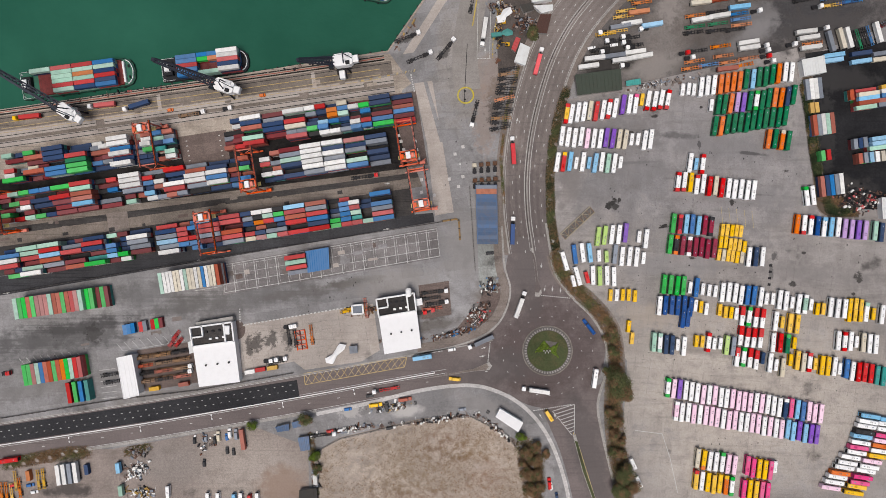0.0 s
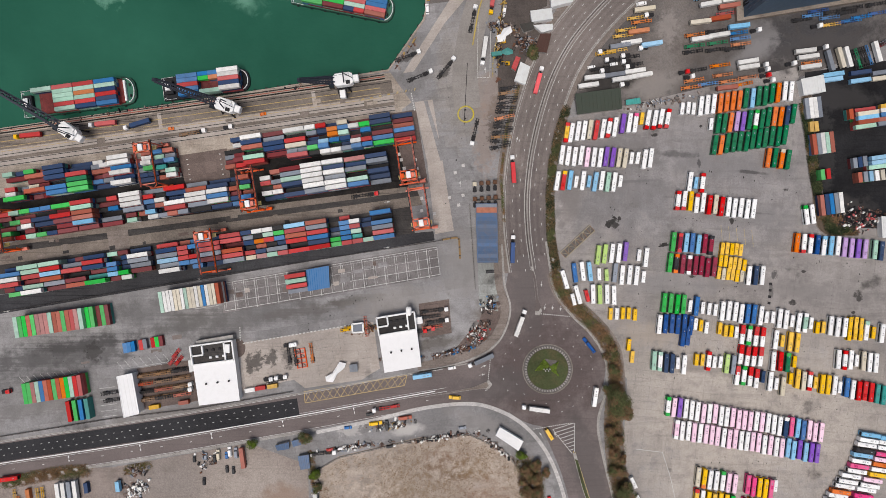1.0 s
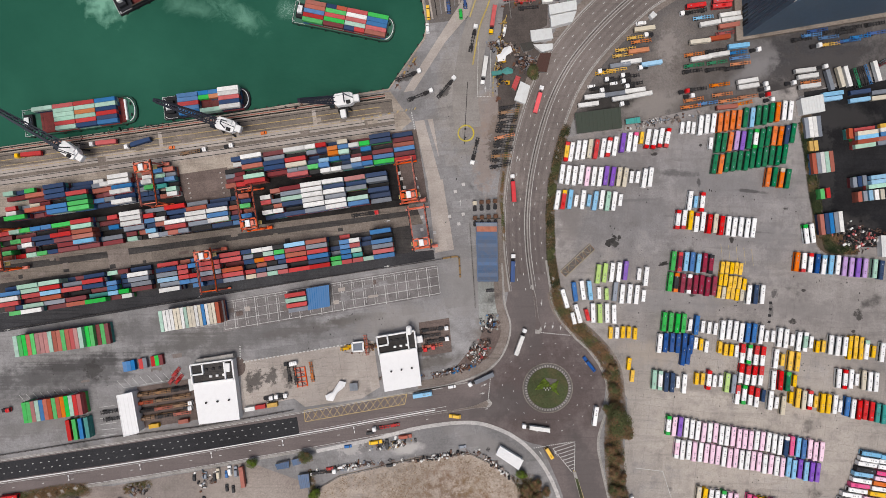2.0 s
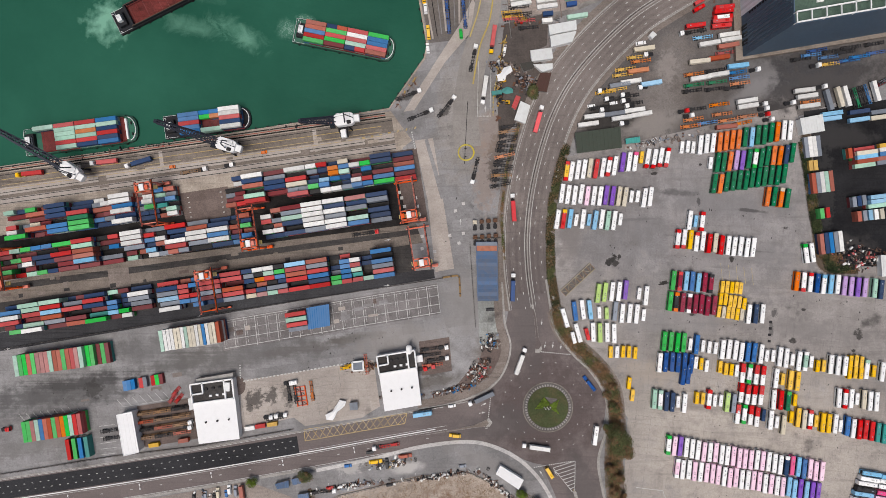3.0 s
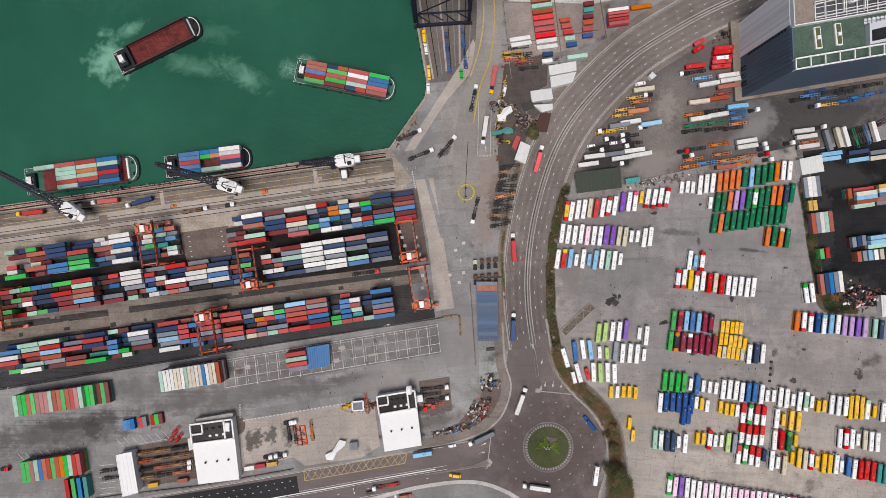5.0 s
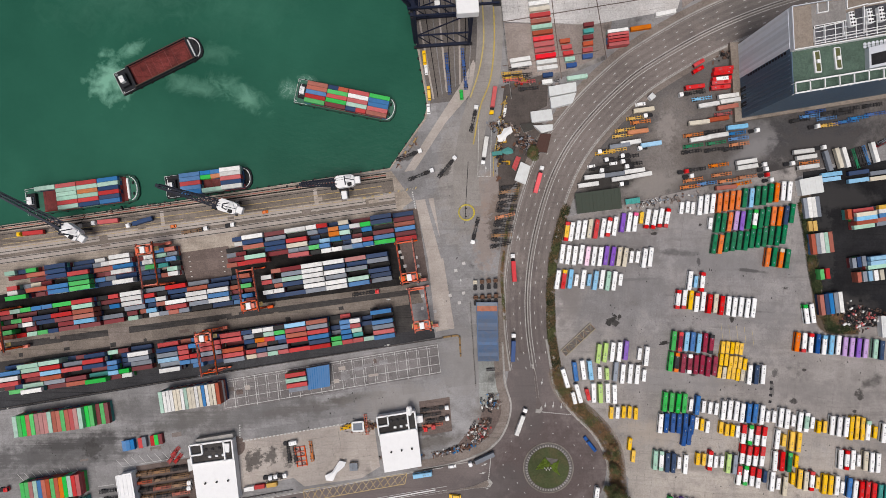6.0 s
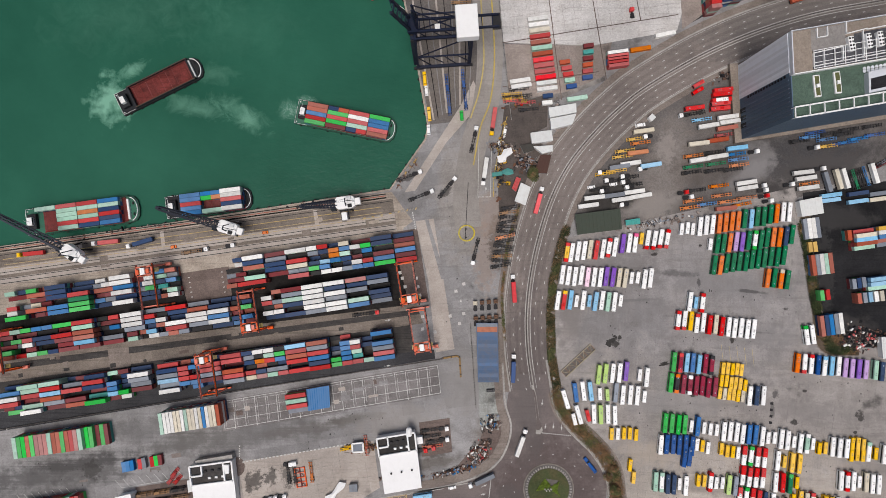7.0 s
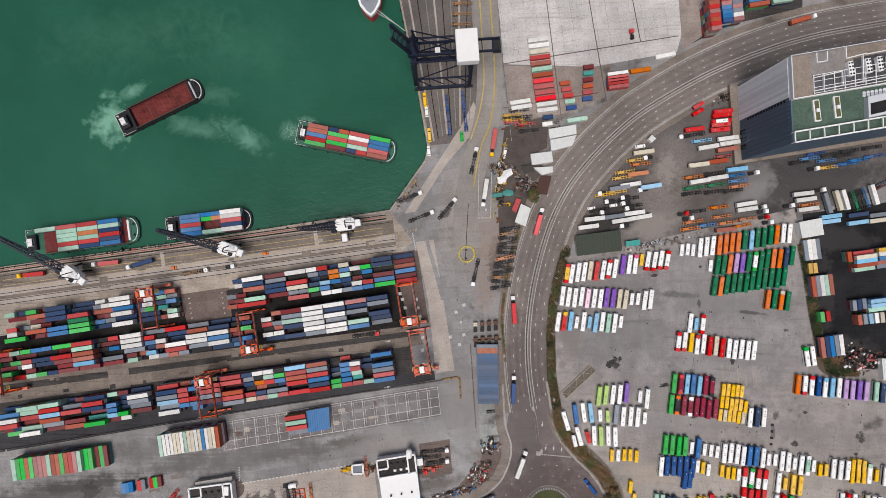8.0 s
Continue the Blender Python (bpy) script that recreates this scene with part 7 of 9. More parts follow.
def shed(name, pts, high, mat, label, ridges=0, rim=0.0, category="shed", vents=0):
    """A simple building from its plan: walls, an overhanging roof with a fall, standing seams."""
    cx, cy = sum(p[0] for p in pts) / len(pts), sum(p[1] for p in pts) / len(pts)
    b = thing(name, None, None, (0, 0), 0, 0, label, category)
    part("wall", Shape().prism([lerp(p, (cx, cy), 0.04) for p in pts], 0, high), WHITE if mat in (ROOFWHITE, ROOFGREY) else KERB, b)
    part("roof", Shape().prism([lerp(p, (cx, cy), -0.01) for p in pts], high, high + 0.3), mat, b)
    q = frame_of(*pts[:4])
    for k in range(ridges):
        u = (k + 0.5) / ridges
        part("roof_seam", Shape().beam((*q(u, 0.01), high + 0.36), (*q(u, 0.99), high + 0.36), 0.16, 0.14), mat, b)
    for u0, v0, u1, v1 in ((0, 0, 1, 0), (1, 0, 1, 1), (1, 1, 0, 1), (0, 1, 0, 0)):
        if rim:
            part("roof_edge", Shape().beam((*q(u0, v0), high + rim / 2), (*q(u1, v1), high + rim / 2), 0.35, rim), mat, b)
    for k in range(vents):
        o = part("roof_ventilator", Shape().tube((0, 0, 0), (0, 0, 0.8), 0.4, 0.5), STEEL, b)
        o.location = (*q((k + 0.5) / vents, 0.5), high + 0.3)
    return b


shed("canopy", [(-192.1, -57.2), (-183.1, -55.2), (-179.0, -78.9), (-188.0, -81.2)], 7.0, ROOFWHITE, "white roofed inspection canopy beside stacked chassis", 4, 0.6)
shed("long_shed", [(18.8, 44.6), (31.2, 44.6), (31.9, 9.9), (19.9, 9.9)], 3.0, BLUEROOF, "long low shed with a weathered blue roof", 0, 0.4)
part("roof_end", Shape().prism([(19.0, 42.4), (31.1, 42.4), (31.1, 39.3), (19.0, 39.3)], 3.3, 3.40), paint("rusty_orange_roof", (0.42, 0.15, 0.085), 0.7, 0, 0.4), bpy.data.objects["long_shed"], "rusty orange roof end")
part("roof_end", Shape().prism([(18.9, 44.5), (31.1, 44.5), (31.1, 42.45), (18.9, 42.45)], 3.3, 3.38), BOXPAINT["h"], bpy.data.objects["long_shed"], "pale grey roof end")
for k in range(13):
    part("roof_panel", Shape().prism([lerp((19.5, 38.9), (20.2, 10.5), (k + 0.04) / 13), lerp((30.8, 38.9), (31.5, 10.5), (k + 0.04) / 13), lerp((30.8, 38.9), (31.5, 10.5), (k + 0.93) / 13), lerp((19.5, 38.9), (20.2, 10.5), (k + 0.93) / 13)], 3.3, 3.42),
         BLUEROOF, bpy.data.objects["long_shed"])
patch("pavement_shed_yard", [(20.2, 9.6), (32.2, 9.6), (32.4, -19.5), (21.0, -16.5)], 0.06, paving("grey_green_concrete", (0.285, 0.295, 0.280), 0.2, 0.6, (0.15, 0.135, 0.12), 0.3, 0.3), "pale dusty concrete south of the long shed")
van((27.4, 4.3), 4, "k", 5.0)
s = Shape()
ribbon(s, [(17.0, 46.6), (33.5, 47.2)], 0.25, -0.25, 0, 1.6)
thing("low_wall", s, DARKROOF, label="dark timber wall behind the long shed", category="wall")
s = Shape()
ribbon(s, [(-1.0, 23.3), (7.4, 24.6), (8.9, 23.6), (9.6, 12.0)], 0.5, -0.5, 0, 0.9)
wall = thing("low_wall", s, paint("tan_timber", (0.30, 0.20, 0.10), 0.8, 0, 0.5), label="low tan timber wall at the lane's end", category="wall")
for (x, y), a in along([(-1.0, 23.3), (7.4, 24.6), (8.9, 23.6), (9.6, 12.0)], 5.0):
    o = part("post", Shape().soft(-0.35, 0.35, -0.55, 0.55, 0, 1.1, 0.08), BARK, wall)
    o.location, o.rotation_euler = (x, y, 0), (0, 0, radians(a))
shed("green_roof_shed", [(77.0, 109.0), (103.5, 112.6), (104.5, 100.4), (78.4, 97.1)], 4.0, GREENFELT, "long shed with a dark green felt roof", 12)
shed("white_roof_shed", [(61.1, 172.2), (77.2, 174.9), (77.5, 169.5), (61.8, 166.4)], 5.0, ROOFGREY, "shed with a white corrugated roof", 7)
shed("white_roof_shed", [(62.1, 165.8), (77.5, 168.8), (75.1, 162.5), (62.8, 159.4)], 4.7, ROOFGREY, "lower shed with a white corrugated roof beside its twin", 7)
shed("dark_lean_to", [(44.6, 150.3), (52.4, 151.6), (53.0, 147.6), (47.0, 145.5)], 2.8, DARKROOF, "low lean-to with a dark felt roof", 4)
shed("white_roof_shed", [(50.5, 157.5), (62.9, 159.2), (63.9, 152.9), (51.5, 151.1)], 4.0, ROOFGREY, "low shed with a white corrugated roof", 7)
shed("white_roof_shed", [(52.4, 149.6), (63.8, 150.3), (63.8, 146.9), (57.7, 145.2)], 3.0, ROOFGREY, "low shed with a pale sagging roof", 5)
shed("rusty_shed", [(56.7, 144.6), (63.1, 144.6), (60.4, 133.5), (52.7, 134.1)], 3.0, paint("rusty_red_roof", (0.085, 0.046, 0.038), 0.75, 0, 0.5), "small shed with a rusty red-brown roof", 6)
shed("site_office", [(45.0, 128.0), (50.7, 125.3), (47.7, 114.6), (41.3, 117.2)], 3.0, ROOFGREY, "small white-roofed site office", 5)
shed("site_office", [(39.6, 124.6), (42.3, 131.4), (45.0, 130.4), (42.0, 122.6)], 3.0, BOXPAINT["r"], "small hut with a red roof", 4)
shed("gate_kiosk", [(120.7, 167.0), (123.0, 169.4), (125.4, 167.1), (122.7, 164.7)], 3.0, ROOFGREY, "small kiosk with a pale square roof", 3)
shed("white_roof_shed", [(208.9, 117.4), (222.0, 120.0), (223.4, 110.2), (210.6, 108.0)], 5.0, ROOFGREY, "shed with a pale grey roof in the black yard", 8)
shed("teal_hut", [(107.0, 105.7), (115.4, 107.1), (115.8, 103.7), (107.4, 102.7)], 3.0, BOXPAINT["t"], "hut with a teal corrugated roof", 6)
shed("tarpaulin_canopy", [(-81.4, 5.5), (-68.0, 7.9), (-67.4, -4.8), (-80.1, -7.1)], 5.0, VIVID, "bright blue tarpaulin over stacked boxes", 10)
shed("white_marquee", [(30.6, -92.7), (33.3, -87.7), (47.1, -96.1), (44.1, -101.8)], 4.0, ROOFWHITE, "long white ribbed marquee beside the road", 12)
shed("blue_hut", [(-100.5, -99.2), (-92.4, -97.1), (-92.1, -101.2), (-99.1, -102.2)], 3.0, BLUEROOF, "hut with a faded blue roof", 6)
shed("blue_hut", [(-90.7, -96.5), (-85.6, -95.1), (-85.0, -98.8), (-89.7, -99.9)], 3.0, BLUEROOF, "small hut with a faded blue roof", 4)
shed("blue_hut", [(-87.0, -105.6), (-80.6, -104.6), (-79.7, -112.7), (-85.4, -113.7)], 3.0, BLUEROOF, "hut with a blue corrugated roof beside a tree", 6)
shed("green_roof_shed", [(-86.2, -137.2), (-76.0, -135.8), (-75.4, -148.1), (-86.9, -148.1)], 3.0, DARKROOF, "shed with a dark green roof", 8)
shed("gate_hut", [(-56.2, -50.9), (-51.5, -50.5), (-51.2, -54.9), (-55.9, -55.3)], 3.0, BOXPAINT["h"], "small grey roofed gate hut", 4)
weigh = shed("weigh_hut", [(-54.5, -26.7), (-48.1, -26.0), (-47.8, -31.4), (-54.2, -31.7)], 3.0, BOXPAINT["h"], "small weighbridge hut with a white frame")
for a, b in (((-54.5, -26.7), (-48.1, -26.0)), ((-48.1, -26.0), (-47.8, -31.4)), ((-47.8, -31.4), (-54.2, -31.7)), ((-54.2, -31.7), (-54.5, -26.7))):
    part("roof_rim", Shape().beam((*a, 3.6), (*b, 3.6), 0.9, 0.6), WHITE, weigh, "thick white roof rim")
for a, b, c, d in (((-232.8, -123.0), (-219.0, -121.3), (-217.1, -131.2), (-230.6, -133.5)),):
    for k in range(4):
        parked_box(lerp(lerp(a, b, (k + 0.5) / 4), lerp(d, c, (k + 0.5) / 4), 0.5), 97, "wwhw"[k])
shed("faded_hut", [(257.4, 37.2), (267.4, 37.2), (267.6, 25.5), (258.3, 24.5)], 4.0, ROOFGREY, "white roofed hut among scrap", 5)


def drape(name, pts, high, label, mat=ROOFWHITE):
    """A sagging sheet over poles."""
    cx, cy = sum(p[0] for p in pts) / len(pts), sum(p[1] for p in pts) / len(pts)
    s, n = Shape(), len(pts)
    mids = [lerp(p, (cx, cy), 0.5) for p in pts]
    v = [(*p, high - 0.8 + 0.5 * (i % 2)) for i, p in enumerate(pts)] + [(*p, high + 0.5 * (i % 2)) for i, p in enumerate(mids)] + [(cx, cy, high + 0.9)]
    f = [(i, (i + 1) % n, n + (i + 1) % n, n + i) for i in range(n)] + [(n + i, n + (i + 1) % n, 2 * n) for i in range(n)]
    s.add(v, f)
    s.add([(x, y, z - 0.12) for x, y, z in v], [g[::-1] for g in f])
    t = thing(name, s, mat, (0, 0), 0, 0, label, "tarpaulin")
    for p in pts[::2]:
        part("pole", Shape().tube((*lerp(p, (cx, cy), 0.1), 0), (*lerp(p, (cx, cy), 0.1), high - 0.4), 0.12), STEEL, t)


drape("white_tarpaulin", [(-62.3, -49.5), (-58.2, -50.2), (-59.3, -53.2), (-63.6, -56.6), (-66.0, -61.7), (-70.0, -61.0), (-70.7, -58.3), (-66.3, -55.9)], 3.0, "crumpled white tarpaulin canopy by the gate")
drape("white_tarpaulin", [(34.9, 147.9), (39.2, 149.2), (40.3, 145.9), (36.6, 143.2), (35.9, 140.5), (31.9, 139.8), (30.8, 143.8), (33.2, 144.5)], 3.0, "torn white tarpaulin over scrap")
drape("green_tarpaulin", [(34.2, 135.6), (37.4, 137.0), (40.6, 135.8), (40.8, 133.4), (37.0, 132.6), (34.0, 133.6)], 1.8, "crumpled green tarpaulin over stored parts", BOXPAINT["t"])
van((35.8, 159.6), 80, "w", 5.0)
container(20, "t", (30.9, 133.2), 0.06, 8, "boxes in the hut yard", "beside the port lane")

# yellow fence between the port lane and the hut yard
FENCE = smooth([(36.9, 167.6), (35.2, 162.0), (32.6, 150.0), (30.2, 138.0), (29.0, 129.3), (28.9, 119.6)])
s = Shape()
ribbon(s, FENCE, 0.12, -0.12, 0.85, 1.05)
ribbon(s, FENCE, 0.12, -0.12, 0.45, 0.6)
fence = thing("yellow_fence", s, YELLOW, label="worn yellow steel fence beside the port lane", category="fence")
_post = Shape().soft(-0.3, 0.3, -0.3, 0.3, 0, 1.2, 0.08).mesh("post", YELLOW)
for (x, y), a in along(FENCE, 2.9):
    o = part("post", _post, None, fence)
    o.location, o.rotation_euler = (x, y, 0.04), (0, 0, radians(a))


def digger(at, turn, colour, label):
    """A small tracked excavator: two tracks, house with cab, folded boom and bucket."""
    d = thing("excavator", Shape().soft(-1.3, 1.2, -1.1, 1.1, 0.75, 1.7, 0.2), BOXPAINT[colour], at, 0.05, turn, label, "excavator")
    for y in (-1.0, 1.0):
        part("track", Shape().soft(-1.6, 1.6, y - 0.25, y + 0.25, 0, 0.7, 0.25), STEEL, d)
    part("cab", Shape().soft(-0.2, 1.1, 0.1, 1.0, 1.7, 2.7, 0.15), GLASS, d)
    boom = part("boom", Shape().beam((1.0, -0.3, 1.4), (2.8, -0.3, 2.9), 0.35).beam((2.8, -0.3, 2.9), (4.0, -0.3, 1.3), 0.3), BOXPAINT[colour], d)
    part("bucket", Shape().soft(3.6, 4.4, -0.8, 0.2, 0.5, 1.3, 0.12), STEEL, boom)


digger((37.6, 127.8), 175, "y", "small yellow excavator in the hut yard")
digger((35.4, 141.0), 100, "y", "small yellow excavator beside a white tarpaulin")
digger((33.6, 128.6), 80, "k", "small black excavator in the hut yard")

# the tall freight building by the bend
TOWER = thing("freight_building", None, None, (0, 0), 0, 0, "tall freight building with blue-grey cladding and a green roof deck", "building")
TH = 54.0
t_nw, t_sw, t_se, t_ne = (174.4, 198.3), (176.3, 154.3), (279.4, 172.0), (280.0, 216.6)
q = frame_of(t_nw, t_ne, t_se, t_sw)
part("wall", Shape().prism([t_nw, t_ne, t_se, t_sw], 0, TH - 0.5), CLAD, TOWER)
part("roof", Shape().prism([q(0.004, 0.5), q(1, 0.5), q(1, 0.99), q(0.004, 0.99)], TH - 0.5, TH - 0.2), GREENROOF, TOWER, "green roof deck")
part("roof", Shape().prism([q(0.004, 0.01), q(1, 0.01), q(1, 0.5), q(0.004, 0.5)], TH - 0.5, TH + 2.2), BROWNROOF, TOWER, "brown screeded upper roof")


def on_tower(name, u0, v0, u1, v1, z0, z1, mat, wide=0.5, label=""):
    a, b = q(u0, v0), q(u1, v1)
    return part(name, Shape().beam((*a, (z0 + z1) / 2), (*b, (z0 + z1) / 2), wide, z1 - z0), mat, TOWER, label)


on_tower("parapet", 0, 0, 1, 0, TH - 0.5, TH + 2.9, CLADLIGHT, 0.35)
on_tower("parapet", 0.002, 0, 0.002, 0.5, TH - 0.5, TH + 3.0, CLADLIGHT)
on_tower("parapet", 0, 0.5, 1, 0.5, TH, TH + 3.0, WHITE)
on_tower("parapet", 0.002, 0.5, 0.002, 1, TH - 0.5, TH + 0.7, CLAD)
for v in (0.88, 1.0):
    on_tower("roof_frame", 0.0, v, 1, v, TH + 2.6, TH + 3.2, WHITE, 0.7, "white roof-edge frame")
for k in range(15):
    on_tower("roof_frame", k / 14, 0.88, k / 14, 1.0, TH + 2.6, TH + 3.2, WHITE, 0.45)
    if k % 2 == 0:
        for v in (0.88, 1.0):
            p = q(k / 14, v)
            part("post", Shape().tube((*p, TH - 0.3), (*p, TH + 2.7), 0.2), WHITE, TOWER)
for u0, v0, u1, v1 in ((0.12, 0.02, 0.12, 0.13), (0.17, 0.02, 0.17, 0.13), (0.12, 0.13, 0.17, 0.13), (0.26, 0.0, 0.26, 0.13), (0.26, 0.14, 0.36, 0.12), (0.34, 0.14, 0.34, 0.45), (0.10, 0.45, 1, 0.40), (0.10, 0.3, 0.24, 0.28), (0.10, 0.3, 0.10, 0.45), (0.24, 0.28, 0.24, 0.45), (0.15, 0.29, 0.15, 0.45), (0.48, 0.2, 0.48, 0.42), (0.53, 0.18, 0.53, 0.42), (0.62, 0.02, 0.62, 0.4), (0.36, 0.13, 0.9, 0.1)):
    on_tower("roof_upstand", u0, v0, u1, v1, TH + 2.2, TH + 3.4, WHITE, 0.4, "white roof upstand")
for k in range(13):
    on_tower("pipe_rack", 0.10 + 0.05 * k, 0.27 if k < 5 else 0.19, 0.10 + 0.05 * k, 0.485, TH + 3.0, TH + 3.4, WHITE, 0.3, "white pipe rack")
for v in (0.275, 0.345, 0.415, 0.48):
    on_tower("pipe_rack", 0.10, v, 0.9, v - 0.02, TH + 3.4, TH + 3.7, WHITE, 0.3)
part("roof_strip", Shape().prism([q(0.095, 0.02), q(0.26, 0.02), q(0.26, 0.27), q(0.095, 0.27)], TH + 2.2, TH + 2.25), ROOFSLATE, TOWER, "grey screeded roof strip")
part("plant_well", Shape().prism([q(0.10, 0.275), q(0.30, 0.27), q(0.30, 0.485), q(0.10, 0.485)], TH + 2.2, TH + 2.26), ROOFPLANT, TOWER, "dark roof well")
part("plant_well", Shape().prism([q(0.301, 0.15), q(0.9, 0.12), q(0.9, 0.485), q(0.301, 0.485)], TH + 2.2, TH + 2.26), ROOFPLANT, TOWER, "dark roof well")
for k, u in enumerate((0.275, 0.36, 0.415, 0.53)):
    c1 = q(u, 0.27)
    ch = part("chiller", Shape().soft(-1.4, 1.4, -3.7, 3.7, TH + 2.2, TH + 4.6, 0.2), WHITE, TOWER, "white roof chiller")
    ch.location, ch.rotation_euler = (*c1, 0), (0, 0, SLOPE)
    for i in range(4):
        for j in (-0.7, 0.7):
            part("fan", Shape().tube((j, -2.7 + 1.8 * i, TH + 4.58), (j, -2.7 + 1.8 * i, TH + 4.7), 0.5, n=12), STEEL, ch)
for u in (0.125, 0.225):
    rim = part("skylight", Shape().soft(-1.7, 1.7, -5.6, 5.6, TH - 0.2, TH + 1.0, 0.3), WHITE, TOWER, "white-rimmed planted roof well")
    rim.location, rim.rotation_euler = (*q(u, 0.67), 0), (0, 0, SLOPE - 0.05)
    part("planting", Shape().box(-1.1, 1.1, -5.0, 5.0, TH + 1.0, TH + 1.06), LEAF, rim)
    part("vent", Shape().soft(-0.9, 0.9, -1.0, 0.8, TH + 1.0, TH + 2.0, 0.1), WHITE, rim)
part("plant_room", Shape().prism([q(0.36, 0.62), q(0.8, 0.55), q(0.8, 0.82), q(0.36, 0.86)], TH - 0.2, TH + 3.0), CLADLIGHT, TOWER, "pale plant room")
part("plant_room_opening", Shape().prism([q(0.37, 0.70), q(0.79, 0.63), q(0.79, 0.78), q(0.37, 0.83)], TH + 3.0, TH + 3.05), COAL, TOWER)
for k in range(16):
    o = part("satellite_dish", Shape().tube((0, 0, 0), (0, 0, 0.5), 0.7, 0.9, 10), CLADLIGHT, TOWER)
    o.location = (*q(0.36 + 0.02 * (k % 8), 0.56 + 0.03 * (k // 8)), TH - 0.2)
# cladding of the western face: pale upper field, ribs and louvre slots
w0, w1 = q(0, 0), q(0, 1)
nrm = Vector((w1[1] - w0[1], -(w1[0] - w0[0]))).normalized()
if nrm.x > 0:
    nrm = -nrm


def face(v, z, out=0.1):
    p = lerp(w0, w1, v)
    return (p[0] + nrm.x * out, p[1] + nrm.y * out, z)


def wall_panel(name, v0, v1, z0, z1, mat, out=0.25, label=""):
    a, b = face(v0, 0, 0), face(v1, 0, 0)
    s = Shape().prism([a[:2], b[:2], face(v1, 0, out)[:2], face(v0, 0, out)[:2]], z0, z1)
    return part(name, s, mat, TOWER, label)


for k in range(14):
    wall_panel("cladding_panel", 0.46 * k / 14, 0.46 * (k + 0.996) / 14, 1, TH - 0.3, CLADLIGHT, 0.3, "pale grey cladding panel")
    wall_panel("louvre_slot", 0.47, 0.50, 12 + 2.8 * k, 13.6 + 2.8 * k, COAL, 0.2)
for k in range(9):
    wall_panel("rib", 0.535 + 0.05 * k, 0.546 + 0.05 * k, 6, TH - 1, CLAD, 0.5)
for k in range(3):
    wall_panel("window", 0.60 + 0.1 * k, 0.66 + 0.1 * k, 3, 9, GLASS, 0.25)
part("podium", Shape().prism([ahead(face(-0.03, 0, 5)[:2], 0, 0), face(1.05, 0, 4)[:2], q(1, 1.06), q(1, 1.0), q(0, 1.0), q(0, -0.03)], 0, 3.0), BROWNROOF, TOWER, "brown podium ledge")


# ---- plants ----
def crown_mesh(seed, mats, flat=0.75, count=4200):
    """A ragged crown of unit radius: leaf sprays over several uneven lobes."""
    r, s = random.Random(seed), Shape()
    lobes = [(r.uniform(0, 0.55), r.uniform(0, math.tau), r.uniform(0.32, 0.58), r.uniform(0.5, 1.15)) for _ in range(8)]
    for _ in range(count):
        d, a, size, z = r.choice(lobes)
        v = Vector((r.gauss(0, 1), r.gauss(0, 1), r.gauss(0, 1))).normalized() * size * r.uniform(0.55, 1.08)
        p = Vector((d * math.cos(a) + v.x, d * math.sin(a) + v.y, z * flat + v.z * 0.8))
        e = r.uniform(0.025, 0.065)
        n = (v.normalized() + Vector((r.uniform(-0.7, 0.7), r.uniform(-0.7, 0.7), r.uniform(0, 0.9)))).normalized()
        x = n.orthogonal().normalized()
        x = (x * math.cos(r.uniform(0, 6)) + n.cross(x) * math.sin(r.uniform(0, 6))).normalized()
        y = n.cross(x)
        s.add([p + x * e, p + y * e * 0.6, p - x * e, p - y * e * 0.6], [(0, 1, 2, 3)], 1 if math.sin(5.1 * p.x + seed) * math.sin(4.3 * p.y + 2 * seed) + r.uniform(-0.6, 0.6) > 0.55 else 0)
    return s.mesh("crown", *mats)


CROWNS = {m: [crown_mesh(10 * k + i, mat) for i in range(3)] for k, (m, mat) in enumerate((("green", (LEAF, DRYLEAF)), ("dry", (DRYLEAF, LEAF)), ("bright", (BRIGHTLEAF, LEAF))))}


def tree(at, radius, tone="green", high=None):
    high = high or radius * 1.1
    word = {"green": "dense green", "dry": "reddish-brown dry", "bright": "bright green"}[tone]
    t = thing("tree", None, None, at, 0, rnd.uniform(0, 360), word + " tree beside the road", "tree", "trees")
    part("trunk", Shape().tube((0, 0, -0.1), (0.1, 0.05, high * 0.7), 0.08 * radius + 0.08, 0.04 * radius + 0.05, 8), BARK, t)
    for i in range(3):
        a = math.tau * i / 3 + 0.4
        part("limb", Shape().tube((0.05, 0, high * 0.45), (0.5 * radius * math.cos(a), 0.5 * radius * math.sin(a), high * 0.9), 0.09 + 0.02 * radius, 0.04, 6), BARK, t)
    c = part("crown", rnd.choice(CROWNS[tone]), None, t)
    c.location, c.scale = (0, 0, high * 0.35), (radius, radius * rnd.uniform(0.85, 1.1), high * 0.75)
    return t


